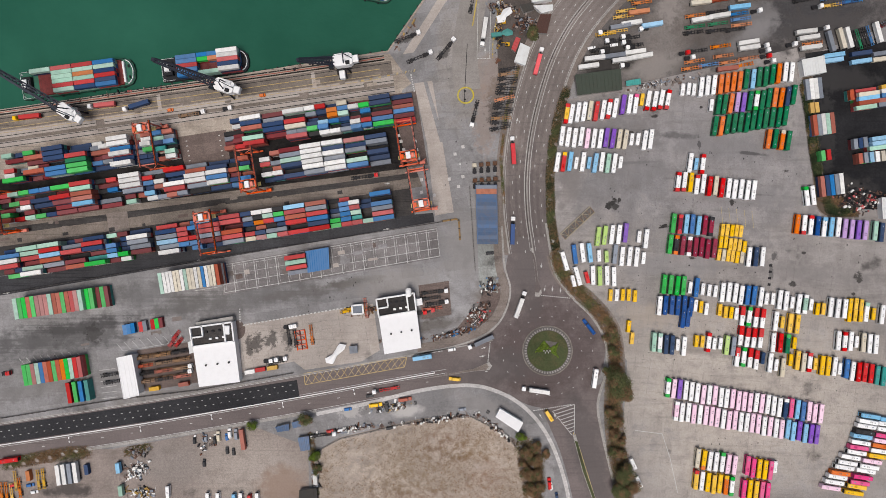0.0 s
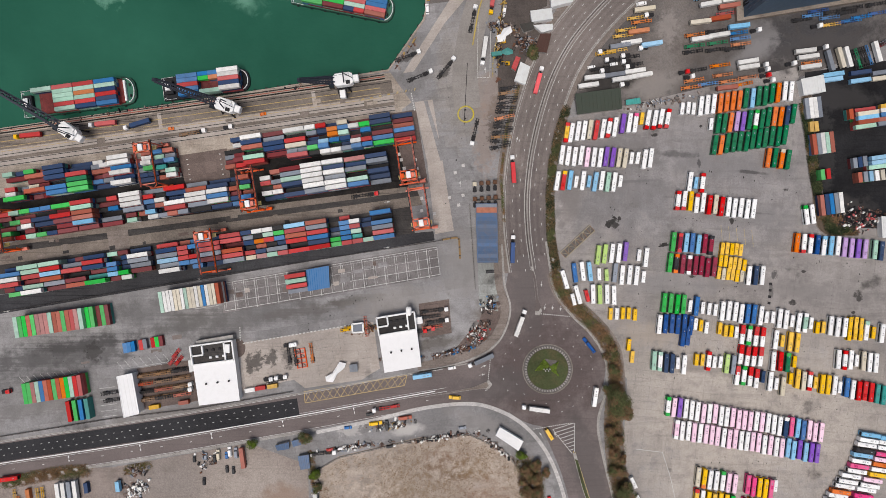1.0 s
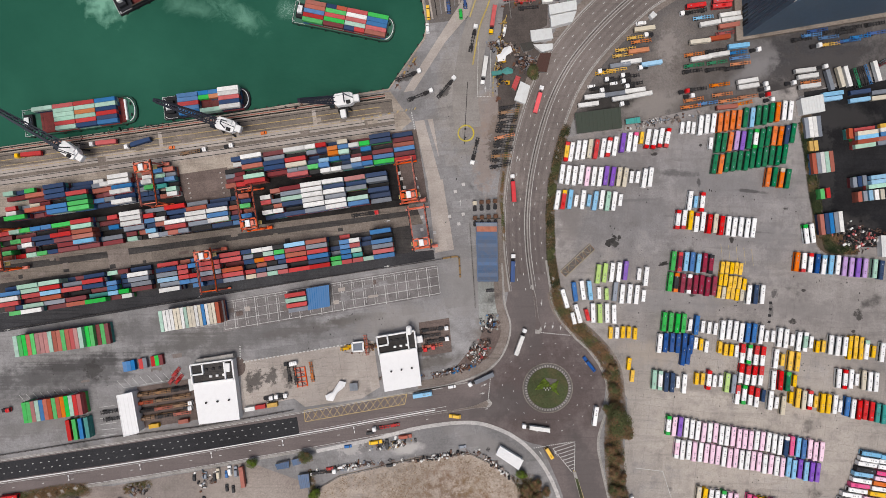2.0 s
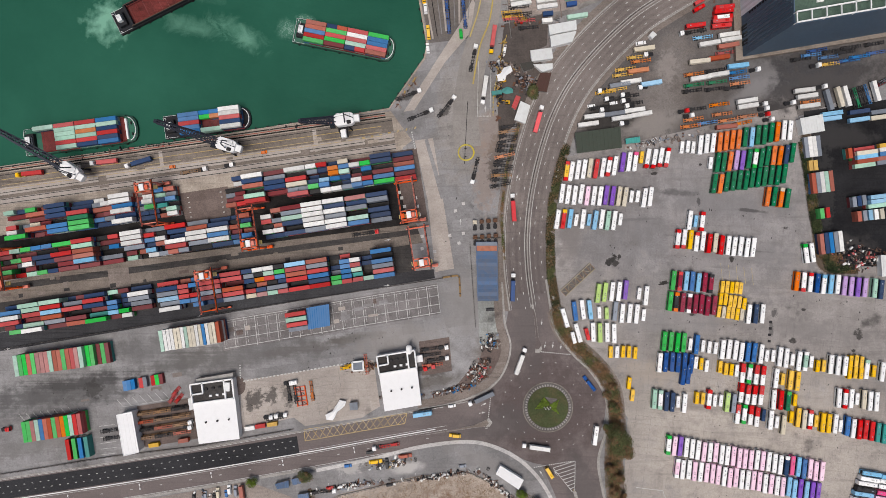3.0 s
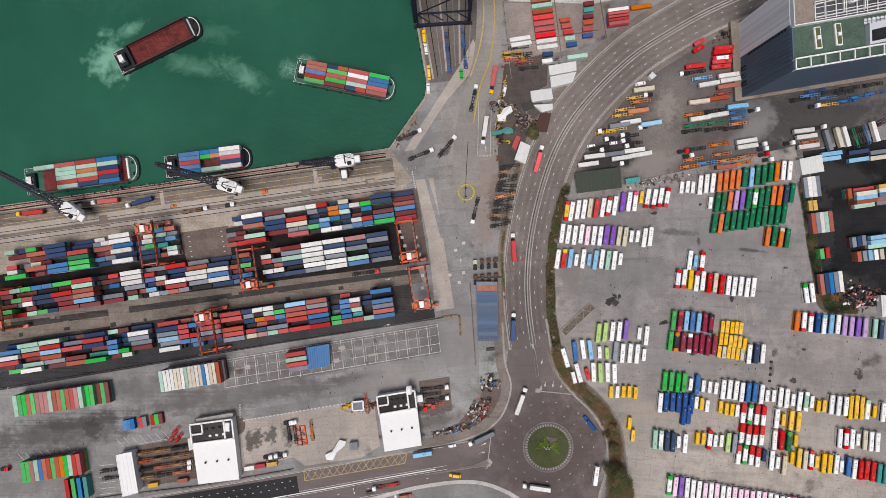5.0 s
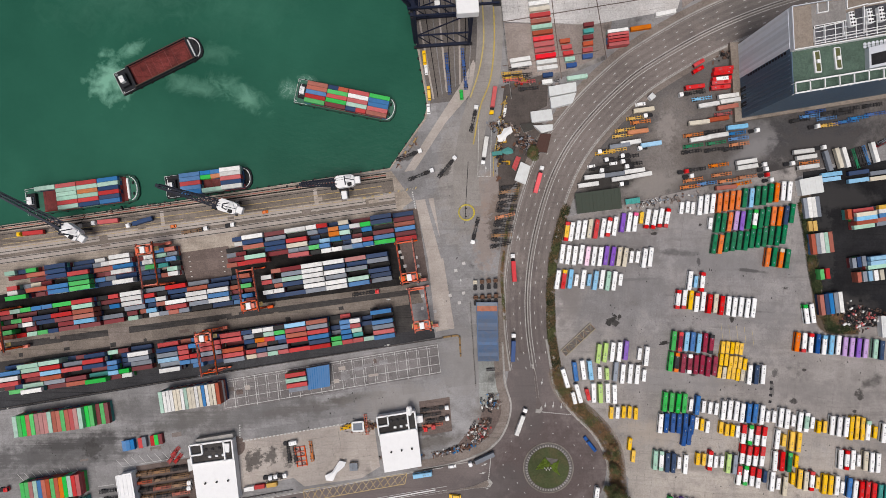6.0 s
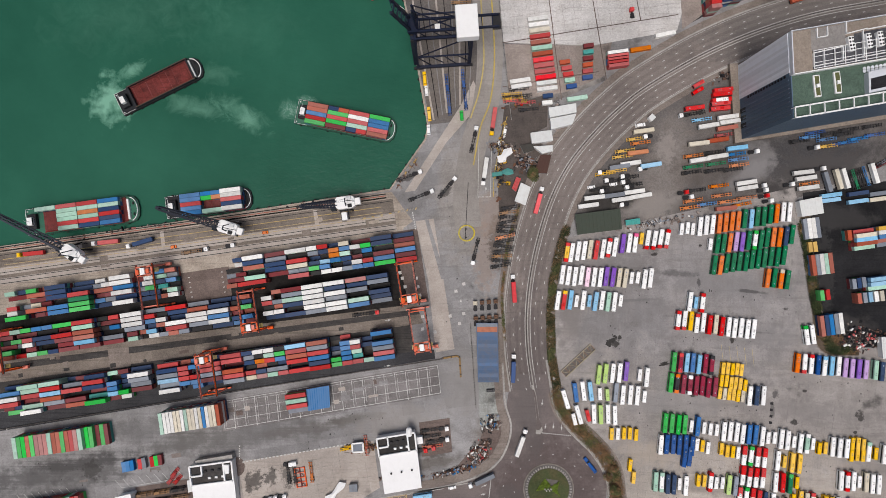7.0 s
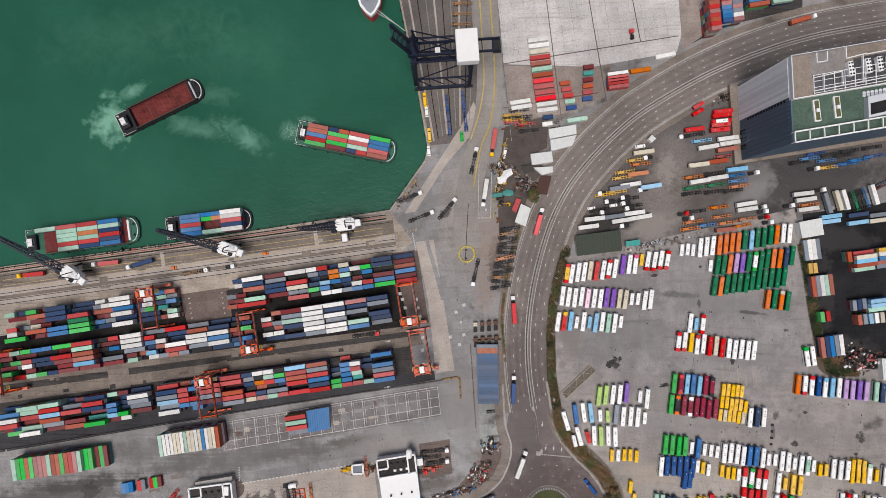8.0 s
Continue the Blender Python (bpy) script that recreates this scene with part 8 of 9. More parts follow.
def shrubs(name, line, wide, count, tone, label, high=1.2):
    """A tangled belt of scrub that nobody could count: one object, with bare gaps and uneven height."""
    s, r = Shape(), random.Random(len(name) + count)
    mats = {"green": LEAF, "dry": DRYLEAF, "bright": BRIGHTLEAF, "dark": SHADELEAF}
    total = sum(math.dist(p, q) for p, q in zip(line, line[1:]))
    for _ in range(count * 95):
        k, i = r.uniform(0, total), 0
        while i < len(line) - 2 and k > math.dist(line[i], line[i + 1]):
            k -= math.dist(line[i], line[i + 1])
            i += 1
        p = lerp(line[i], line[i + 1], min(1, k / math.dist(line[i], line[i + 1])))
        x, y = p[0] + wide * r.triangular(-1, 1, 0), p[1] + wide * r.triangular(-1, 1, 0)
        lump = 0.5 + 0.22 * math.sin(0.7 * x + 0.31 * y) + 0.2 * math.sin(0.45 * y - 0.9 * x + 2) + 0.22 * math.sin(1.3 * y + 0.5 * x + 1)
        if lump < r.uniform(-0.1, 0.4):
            continue
        patchy = 0.5 + 0.5 * math.sin(0.21 * x - 0.33 * y) * math.sin(0.17 * y + 0.4)
        slot = min(len(tone) - 1, int(len(tone) * min(0.99, max(0, patchy + r.uniform(-0.3, 0.3)))))
        c, e = Vector((x, y, 0.12 + high * lump * r.uniform(0.3, 1.2))), r.uniform(0.11, 0.28)
        n = Vector((r.gauss(0, 0.6), r.gauss(0, 0.6), 1)).normalized()
        u = n.orthogonal().normalized()
        g = r.uniform(0, 6.3)
        u = (u * math.cos(g) + n.cross(u) * math.sin(g)) * e
        w = n.cross(u) * 0.6
        s.add([c + u, c + w, c - u, c - w], [(0, 1, 2, 3)], slot)
    me = s.mesh(name, *[mats[k] for k in tone])
    tagged(new(name, me), label, "shrubs", "", "stuff")


tree((102.3, -72.9), 10.5)
tree((98.2, -67.1), 7.0)
tree((107.3, -78.9), 7.0, "dry")
tree((106.3, -125.4), 8.0)
tree((103.7, -136.2), 7.5)
tree((111.7, -134.6), 6.0, "dry")
tree((51.9, 133.0), 6.2)
tree((-82.7, -93.8), 5.6)
tree((-114.3, -97.8), 4.2, "bright")
tree((-77.1, -116.4), 5.0, "bright")
tree((-75.1, -124.5), 4.0)
tree((46.1, -104.9), 4.6, "bright")
for p, r in (((48.5, -113.6), 5.0), ((55.2, -110.2), 4.8), ((54.5, -118.7), 5.5), ((60.4, -115.7), 4.0), ((50.2, -127.2), 5.6), ((56.4, -126.9), 4.6), ((51.9, -136.6), 5.5), ((46.9, -120.8), 4.2), ((57.1, -135.0), 4.0)):
    tree(p, r, "dry")
for p, r, k in (((98.3, -90.3), 4.4, "dry"), ((102.3, -95.3), 4.8, "dry"), ((100.7, -103.8), 4.6, "dry"), ((105.8, -107.2), 4.2, "dry"), ((105.1, -114.0), 4.8, "dry"), ((100.8, -114.0), 3.8, "green"), ((97.0, -46.5), 3.6, "dry"), ((100.4, -53.2), 4.2, "green"), ((100.3, -41.4), 3.2, "dry")):
    tree(p, r, k)
shrubs("scrub_belt", [(66.9, 3.8), (69.3, -5.0), (75.4, -13.8), (85.6, -23.9), (94.1, -32.7), (100.2, -42.6), (102.3, -53.8), (103.0, -67.3)], 5.0, 420, ["dry", "dry", "green"], "tangled dry scrub along the coach park edge", 1.4)
shrubs("scrub_belt", [(102.7, -63.9), (101.5, -87.8), (103.3, -111.6), (108.6, -142.4), (115.6, -183.7)], 6.5, 520, ["dry", "green", "dry"], "tangled scrub under the trees of the coach park edge", 1.6)
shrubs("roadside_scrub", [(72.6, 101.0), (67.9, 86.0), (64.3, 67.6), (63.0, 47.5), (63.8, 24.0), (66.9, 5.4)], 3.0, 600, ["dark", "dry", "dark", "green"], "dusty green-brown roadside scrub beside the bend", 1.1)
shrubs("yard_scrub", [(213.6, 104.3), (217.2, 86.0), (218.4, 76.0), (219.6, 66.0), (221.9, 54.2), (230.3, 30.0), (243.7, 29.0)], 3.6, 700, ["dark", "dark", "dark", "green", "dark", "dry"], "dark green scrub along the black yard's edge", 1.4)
shrubs("corner_brush", [(224.0, 40.0), (230.0, 37.0), (236.0, 33.0)], 4.5, 130, ["dry", "dry", "dark"], "reddish dry brush in the yard corner", 1.3)
shrubs("mound_brush", [(-191.0, -115.5), (-184.0, -113.5), (-177.0, -112.5)], 3.0, 60, ["dry", "green", "dry"], "dry brush over a rubbish mound", 0.9)
shrubs("bank_scrub", [(-263.7, -122.8), (-246.7, -119.4), (-231.3, -116.6), (-214.3, -115.3)], 4.5, 200, ["dry", "dry", "green"], "dry brush on the bank", 0.9)
shrubs("fence_scrub", [(-80.0, -104.9), (-77.3, -125.4), (-76.7, -149.4), (-76.2, -183.8)], 2.6, 140, ["green", "dry"], "weeds along the lot fence", 1.0)
shrubs("road_weeds", [(35.7, 34.1), (33.9, 61.0), (37.3, 91.4), (44.7, 115.1)], 1.2, 60, ["green", "dry"], "weeds along the port fence", 0.6)
shrubs("copse_scrub", [(47.3, -110.0), (54.1, -120.2), (54.2, -132.2), (54.2, -145.9)], 7.0, 260, ["dry", "green", "dry"], "reddish brush under the trees of the bare lot", 2.0)
def tufts(name, edge, count, seed, label):
    """Dry tussocks thinly scattered over bare ground, thicker in drifts."""
    s, r = Shape(), random.Random(seed)
    x0, x1, y0, y1 = min(p[0] for p in edge), max(p[0] for p in edge), min(p[1] for p in edge), max(p[1] for p in edge)
    for _ in range(count):
        x, y = r.uniform(x0, x1), r.uniform(max(y0, -165), y1)
        drift = math.sin(0.11 * x + 0.05 * y + 1) * math.sin(0.13 * y - 0.04 * x) + 0.6 * math.sin(0.31 * x - 0.22 * y + 2) * math.sin(0.27 * y + 0.2 * x)
        if drift < r.uniform(-0.9, 1.2) or not inside(x, y, edge):
            continue
        slot = r.choice((0, 0, 1, 2))
        for _ in range(r.choice((2, 3, 5))):
            c, g, e = Vector((x + r.gauss(0, 0.35), y + r.gauss(0, 0.35), 0.05 + r.uniform(0, 0.12))), r.uniform(0, 6.3), r.uniform(0.12, 0.34)
            u, w = Vector((math.cos(g), math.sin(g), r.uniform(-0.5, 0.5))) * e, Vector((-math.sin(g), math.cos(g), r.uniform(-0.5, 0.5))) * e * 0.6
            s.add([c + u, c + w, c - u, c - w], [(0, 1, 2, 3)], slot)
    tagged(new(name, s.mesh(name, STRAW, DRYLEAF, STRAW)), label, "scrub", "", "stuff")


tufts("dry_tussocks", [(-74.0, -117.0), (-62.0, -109.0), (-15.5, -98.0), (14.0, -95.5), (31.0, -103.5), (44.0, -117.0), (52.0, -150.0), (56.0, -165.0), (-74.0, -165.0)], 15000, 21, "dry brown tussocks scattered over bare earth")
# star-shaped planting on the traffic island
WINGS = [[(0, 0), (-7.9, -1.1), (-2.3, 6.2), (1, 2.8)], [(1, 1.7), (6.4, 4.5), (5, -0.6), (7.1, -4.5), (2.2, -1.1)]]
s, r5 = Shape(), random.Random(5)
for i in range(5200):
    x, y = r5.uniform(-8, 8), r5.uniform(-6, 7)
    if any(inside(x, y, w) for w in WINGS):
        e, c = r5.uniform(0.15, 0.36), Vector((x, y, 0.4 + r5.uniform(0.1, 0.6)))
        g = r5.uniform(0, 6.3)
        u = Vector((math.cos(g), math.sin(g), r5.uniform(-0.4, 0.4))) * e
        w = Vector((-math.sin(g), math.cos(g), r5.uniform(-0.4, 0.4))) * e * 0.6
        s.add([c + u, c + w, c - u, c - w], [(0, 1, 2, 3)])
part("star_planting", s, BRIGHTLEAF, island, "winged bed of bright green plants")
part("soil_bed", Shape().prism([(-1.7, 6.2), (5.6, 5.1), (3.4, 1.1), (1, 2.3)], 0.35, 0.42), DIRT, island, "bare soil wedge")
for i in range(5):
    part("boulder", Shape().soft(-0.6 + i * 0.9 - 2, 0.1 + i * 0.9 - 2, -0.4 - (i % 2), 0.5 - (i % 2), 0.3, 1.3, 0.2), PALE, island)

# ---- road furniture and markings ----
def street_lamp(at, turn):
    l = thing("street_lamp", Shape().tube((0, 0, 0), (0, 0, 12), 0.13, 0.07, 8), KERB, at, 0.05, turn, "tall double-armed street lamp on the median", "street lamp", "street lamps")
    part("arm", Shape().beam((0, -1.2, 12), (0, 1.2, 12), 0.1), WHITE, l)
    for y in (-1.2, 1.2):
        part("lamp_head", Shape().soft(-0.3, 0.3, y - 0.5, y + 0.5, 11.9, 12.15, 0.08), WHITE, l)


for p, a in along(WEST, 42.0, 20)[2:9]:
    street_lamp(p, a)
for rad, step in ((20.5, 0.36), (27.0, 0.28)):
    holder = thing("trim_ring_line", None, None, label="dashed white lane line round the roundabout", category="road marking", kind="structure")
    for i in range(int(math.tau / step)):
        o = part("lane_dash", _dash, None, holder)
        o.scale = (0.6, 0.9, 1)
        o.location, o.rotation_euler = (CENTRE[0] + rad * math.cos(step * i), CENTRE[1] + rad * math.sin(step * i), 0.079), (0, 0, step * i + 1.57)


def splitter(name, pts, label, fill=GROUND):
    ob = sheet(name, pts, 0.24, KERB, label, "traffic island", 0.3)
    cx, cy = sum(p[0] for p in pts) / len(pts), sum(p[1] for p in pts) / len(pts)
    part("infill", Shape().prism([lerp(p, (cx, cy), 0.18) for p in pts], 0.2, 0.27), fill, ob)


splitter("splitter_island_north", [(51.7, 7.3), (53.0, 7.3), (54.6, 2.0), (56.5, -13.0), (58.6, -19.3), (57.0, -21.8), (54.3, -21.5), (54.9, -13.0), (53.3, 2.0)], "raised splitter island at the roundabout's northern arm", BEND)
splitter("splitter_island_west", [(-15.4, -71.5), (17.7, -65.0), (27.2, -60.9), (28.9, -63.3), (27.2, -65.7), (18.4, -66.4)], "raised splitter island at the roundabout's western arm", VERGE)
splitter("splitter_island_south", [(77.1, -104.1), (79.2, -104.8), (85.0, -125.3), (93.3, -149.3), (91.3, -149.3), (83.0, -126.0)], "narrow raised median strip of the southern arm", GRASS)
for a, b in (((77.1, -103.5), (90.6, -149.3)), ((79.2, -104.1), (93.3, -148.6))):
    stripe([a, b], 0.5 if a[0] < CENTRE[0] + 15.2 else -0.5, 0.3, YELLOW, 0.076, "yellow line beside the median strip")
for a, b, n in (((57.9, -20.9), (75.8, -22.6), 16), ((26.2, -62.3), (27.9, -47.0), 13), ((53.7, -90.2), (76.7, -86.4), 18)):
    for i in range(n):
        stripe([lerp(a, b, i / n), lerp(a, b, (i + 0.6) / n)], 0, 0.5, LINE, 0.09, "broken white give-way line", "trim_give_way")
for i in range(8):
    stripe([lerp((65.2, -90.5), (76.8, -104.8), i / 8), lerp((78.1, -86.4), (78.2, -104.1), i / 8)], 0, 0.35, LINE, 0.088, "white hatching before the median", "trim_hatching")
for a, b in (((65.2, -90.5), (76.8, -104.8)), ((78.4, -86.4), (78.2, -104.1))):
    stripe([a, b], 0, 0.3, LINE, 0.09, "white edge of the hatching", "trim_hatching")


def arrow(at, turn, z=0.09):
    s = Shape().prism([(-1.9, -0.12), (0, -0.12), (0, -0.6), (1.9, 0), (0, 0.6), (0, 0.12), (-1.9, 0.12)], 0, 0.015)
    thing("trim_arrow", s, LINE, at, z, turn, "white lane arrow painted on asphalt", "road marking", "", "structure")


for p, a in (((60.2, -16.8), -100), ((64.9, -16.8), -98), ((69.7, -17.5), -96), ((23.8, -52.4), 25), ((22.8, -57.5), 12), ((58.1, -93.6), 122), ((66.9, -93.6), 122), ((43.4, 83.0), 75), ((58.2, -3.0), -97),
             ((24.4, 124.2), 90), ((9.6, 56.8), 92), ((-261.6, -19.6), 8), ((-146.0, 0.0), 188), ((-33.9, 45.8), 8), ((-34.2, 18.6), 8)):
    arrow(p, a)
turning = thing("barrier_ring", ring_shape(4.15, 5.05, 0.0, 0.30), YELLOW, (12.9, 98.0), 0.03, 0, "ring of yellow barrier blocks on the port road", "barrier")
_block = Shape().soft(-0.52, 0.52, -0.42, 0.42, 0, 0.75, 0.1).mesh("barrier_block", paint("yellow_barrier", (0.52, 0.44, 0.07), 0.6, 0, 0.25))
for i in range(22):
    a = math.tau * i / 22
    o = part("barrier_block", _block, None, turning)
    o.location, o.rotation_euler = (4.6 * math.cos(a), 4.6 * math.sin(a), 0), (0, 0, a + 1.57)
for y in (-2.6, 2.4):
    part("sign_board", Shape().soft(-1.0, 0.2, y - 0.25, y + 0.25, 0, 1.2, 0.05), RUBBER, turning, "small dark sign board")
stripe([(13.8, 128.5), (11.9, 91.3)], 0, 0.35, STEEL, 0.09, "dark slot across the painted ring")
stripe([(20.2, 152.4), (19.6, 120.1)], 0, 0.25, LINE, 0.085, "white edge of the waiting lane")
stripe([(27.7, 149.0), (27.1, 120.1)], 0, 0.25, LINE, 0.085, "white edge of the waiting lane")
for i in range(10):
    stripe([lerp((19.6, 119.7), (27.8, 119.8), i / 10), lerp((19.6, 119.7), (27.8, 119.8), (i + 0.6) / 10)], 0, 0.5, LINE, 0.09, "white stop line")
for k, (a, b, d) in enumerate((((-120.3, -38.9), (-44.1, -25.7), 34), ((-122.0, -37.2), (-122.2, -28.4), 6))):
    for i in range(d):
        stripe([lerp(a, b, i / d), lerp(a, b, (i + 0.55) / d)], 0, 0.7, LINE, 0.075, "broken white barrier line", "trim_barrier_line")
# square wheel-turning pads on the yard floor
_pad = Shape().box(-0.9, 0.9, -0.9, 0.9, 0, 0.02).mesh("turning_pad", PALE)
for p in ((11.3, 67.6), (6.6, 63.2), (3.2, 48.4), (11.3, 49.8), (8.7, 44.0), (-5.8, 38.9), (-13.3, 48.0), (-13.3, 40.6), (-12.5, 32.2), (-26.9, 74.2), (-25.5, 70.9), (-23.8, 65.8), (-17.1, 70.9), (-16.1, 65.8), (-15.0, 60.8)):
    thing("trim_turning_pad", _pad, None, p, 0.07, 9, "pale square steel pad set in asphalt", "pad", "", "structure")
_mark = Shape().box(-0.5, 0.5, -0.25, 0.25, 0, 0.02).mesh("slot_mark", LINE)
for k in range(5):
    for j in range(2):
        thing("trim_slot_mark", _mark, None, lerp(lerp((-153.2, 71.0), (-133.7, 74.3), j), lerp((-151.3, 59.3), (-131.7, 62.3), j), k / 4), 0.07, 9, "small white container slot mark", "marking", "", "structure")


# ---- stains and scrap ----
OIL = paving("oil_soaked_surface", (0.05, 0.047, 0.045), 0.3, 0.4, (0.03, 0.03, 0.03), 0.0, 0.0)


def stain(at, rx, ry, seed, turn=0.0, z=0.055, mat=OIL):
    """A ragged flat blot."""
    r, n = random.Random(seed), 26
    ph = [r.uniform(0, 6.3) for _ in range(4)]
    pts = []
    for i in range(n):
        a = math.tau * i / n
        k = 1 + 0.28 * math.sin(2 * a + ph[0]) + 0.22 * math.sin(3 * a + ph[1]) + 0.18 * math.sin(5 * a + ph[2]) + r.uniform(-0.15, 0.15)
        pts.append((rx * k * math.cos(a), ry * k * math.sin(a)))
    thing("trim_stain", Shape().prism(pts, -0.03, 0.0), mat, at, z, turn, "ragged dark oil stain on the paving", "stain", "", "structure")


def drips(name, spans, z, seed, label):
    """Oil drips scattered along parking rows, one mesh of ragged specks."""
    s, r = Shape(), random.Random(seed)
    for a, b, spread, count in spans:
        for _ in range(count // 2):
            p = lerp(a, b, r.random())
            x, y, e = p[0] + r.gauss(0, spread), p[1] + r.gauss(0, spread), r.choice((0.08, 0.1, 0.13, 0.18, 0.3))
            n, ph, st = 9, r.uniform(0, 6), r.uniform(1.0, 2.2)
            s.prism([(x + e * (1 + 0.4 * math.sin(2 * t + ph) + r.uniform(-0.2, 0.2)) * math.cos(t), y + st * e * (1 + 0.3 * math.sin(3 * t + ph)) * math.sin(t)) for t in (math.tau * i / n for i in range(n))], z - 0.03, z + 0.0005 * r.random())
    thing(name, s, OIL, label=label, category="stain", kind="structure")


drips("trim_oil_drips", [((75, 64), (122, 63), 2.0, 40), ((150, 64), (205, 60), 2.5, 60), ((138, 36), (190, 32), 1.6, 50), ((134, -3), (190, -6), 1.5, 40), ((190, 60), (250, -10), 9.0, 60), ((98, 40), (120, 25), 6.0, 40),
                         ((208, 12), (260, 8), 1.8, 40), ((130, -40), (250, -42), 2.0, 60), ((125, -57), (250, -80), 3.0, 60), ((135, -108), (225, -112), 3.0, 50), ((85, -2), (120, -14), 3.0, 40), ((78, 97), (205, 120), 2.5, 50)], 0.036, 8, "small dark oil drips on the coach park")
drips("trim_oil_drips", [((-60, -14), (-30, -10), 2.5, 40), ((-118, -50), (-95, -45), 4.0, 60), ((-250, -50), (-160, -40), 7.0, 80), ((-100, -30), (-40, -20), 4.0, 50), ((5, 30), (18, 130), 6.0, 60)], 0.082, 9, "small dark oil drips on the yard")
stain((98.6, 33.0), 2.6, 1.9, 91, 20, 0.047)
stain((101.6, 36.5), 1.0, 0.8, 92, 0, 0.0475)
stain((131.2, 20.4), 2.6, 1.0, 93, 10, 0.047)
RUST = paint("rusty_scrap", (0.15, 0.075, 0.05), 0.8, 0.1, 0.5)
MIXED = [RUST, STEEL, BOXPAINT["h"], BOXPAINT["w"], BOXPAINT["r"], paint("dull_yellow_paint", (0.36, 0.23, 0.06), 0.6), BOXPAINT["b"], EARTH]


def scrap(name, at, rx, ry, count, turn, label, weights="01123703"):
    """A heap of broken machine parts, bars and sheets that nobody could count."""
    r, s = random.Random(count + len(label)), Shape()
    m = pose(*at, 0, 0, 0, turn)
    for _ in range(int(count * 1.5)):
        x, y = rx * max(-1.1, min(1.1, r.gauss(0, 0.45))), ry * max(-1.1, min(1.1, r.gauss(0, 0.45)))
        z = max(0.1, 1.5 * (1 - (x / rx) ** 2) * (1 - (y / ry) ** 2) * r.random())
        slot, a, t = int(r.choice(weights)), r.uniform(0, 6.3), Shape()
        kind = r.random()
        if kind < 0.22:
            L = r.uniform(0.6, 3.0)
            t.beam((x, y, z + 0.2), (x + L * math.cos(a), y + L * math.sin(a), z + r.uniform(0.1, 0.8)), r.uniform(0.10, 0.25))
        elif kind < 0.34:
            lx, ly, h, slot = r.uniform(0.5, 1.5), r.uniform(0.4, 0.9), z + 0.5, r.choice((0, 1, 0, 1, slot))
            for p, q in (((-lx, -ly), (lx, -ly)), ((lx, -ly), (lx, ly)), ((lx, ly), (-lx, ly)), ((-lx, ly), (-lx, -ly)), ((-lx, -ly), (lx, ly))):
                t.beam((*p, h), (*q, h), 0.18)
            t.v = [(x + p[0] * math.cos(a) - p[1] * math.sin(a), y + p[0] * math.sin(a) + p[1] * math.cos(a), p[2]) for p in t.v]
        elif kind < 0.85:
            t.soft(0, r.uniform(0.5, 2.5), 0, r.uniform(0.3, 1.4), 0, z + r.uniform(0.2, 1.1), 0.1)
            t.v = [(x + p[0] * math.cos(a) - p[1] * math.sin(a), y + p[0] * math.sin(a) + p[1] * math.cos(a), p[2]) for p in t.v]
        else:
            q0 = r.uniform(0.25, 0.6)
            t.tube((x, y, 0), (x, y, z + 0.4), q0, q0 * r.uniform(0.7, 1), 9)
        s.add([m @ Vector(v) for v in t.v], t.f, slot)
    tagged(new(name, s.mesh(name, *MIXED)), label, "scrap", "", "stuff")


scrap("scrap_heap", (20.1, -32.8), 9, 5, 150, 42, "heap of scrap machinery and red steel parts beside the road", "01073714")
scrap("scrap_heap", (27.8, -15.8), 5, 5, 60, 10, "scrap metal, tanks and yellow parts by the fence", "01117326")
scrap("scrap_row", (4.9, -43.6), 18, 1.4, 80, 12, "row of blue and grey drums and scrap along the kerb", "01263770")
scrap("scrap_row", (-29.0, -47.0), 8, 1.0, 0 + 20, 9, "scattered steel offcuts beside the warehouse", "01170127")
scrap("scrap_heap", (-183.7, -114.9), 7, 3, 50, 10, "rusty heap of bars and car parts", "07271770")
scrap("scrap_heap", (-183.8, -126.2), 7, 4.5, 110, 15, "breakers heap of pale car bodies and parts", "33233217")
scrap("scrap_heap", (-182.2, -139.9), 8, 4, 80, 0, "breakers heap of yellow and white machine parts", "33253157")
scrap("scrap_heap", (-142.8, -110.1), 7, 8, 22, 10, "scattered car parts on bare earth", "01173120")
scrap("scrap_row", (243.0, 36.4), 11, 8, 95, 5, "heap of black, red and white machine parts by the hedge", "11131174")
scrap("scrap_row", (250.3, 35.4), 14, 7, 110, 5, "white and black scrap parts in the yard corner", "17017143")
scrap("scrap_heap", (34.5, 149.0), 3.2, 10, 120, 80, "jumble of scrap, frames and drums beside the port road", "01127570")
scrap("scrap_heap", (49.8, 138.9), 5.5, 8, 120, 60, "jumble of timber, tarpaulins and scrap between huts", "01127071")
scrap("scrap_row", (32.8, 141.0), 1.4, 20, 90, -5, "yellow and grey parts stacked along the yellow fence", "01155357")
scrap("scrap_row", (66.7, 169.5), 1.5, 10, 30, 0, "scrap along a shed wall", "01127371")
scrap("scrap_row", (46.4, 175.6), 12, 4, 24, 5, "rows of machine parts and forklifts on the yard", "01540175")
scrap("scrap_row", (-32.4, -87.8), 14, 3, 60, 9, "builders' rubble and timber beside the road", "33271705")
scrap("scrap_row", (-56.2, -101.5), 22, 1.2, 90, 9, "debris along the lot fence", "01133727")
scrap("scrap_row", (-1.9, -95.3), 26, 1.0, 90, 8, "debris along the lot fence", "01133717")
scrap("scrap_row", (32.0, -101.4), 14, 1.5, 70, -38, "debris along the lot fence by the marquee", "03133717")
scrap("scrap_row", (-76.7, -130.6), 2, 18, 80, 0, "junk along the lot fence", "03123717")
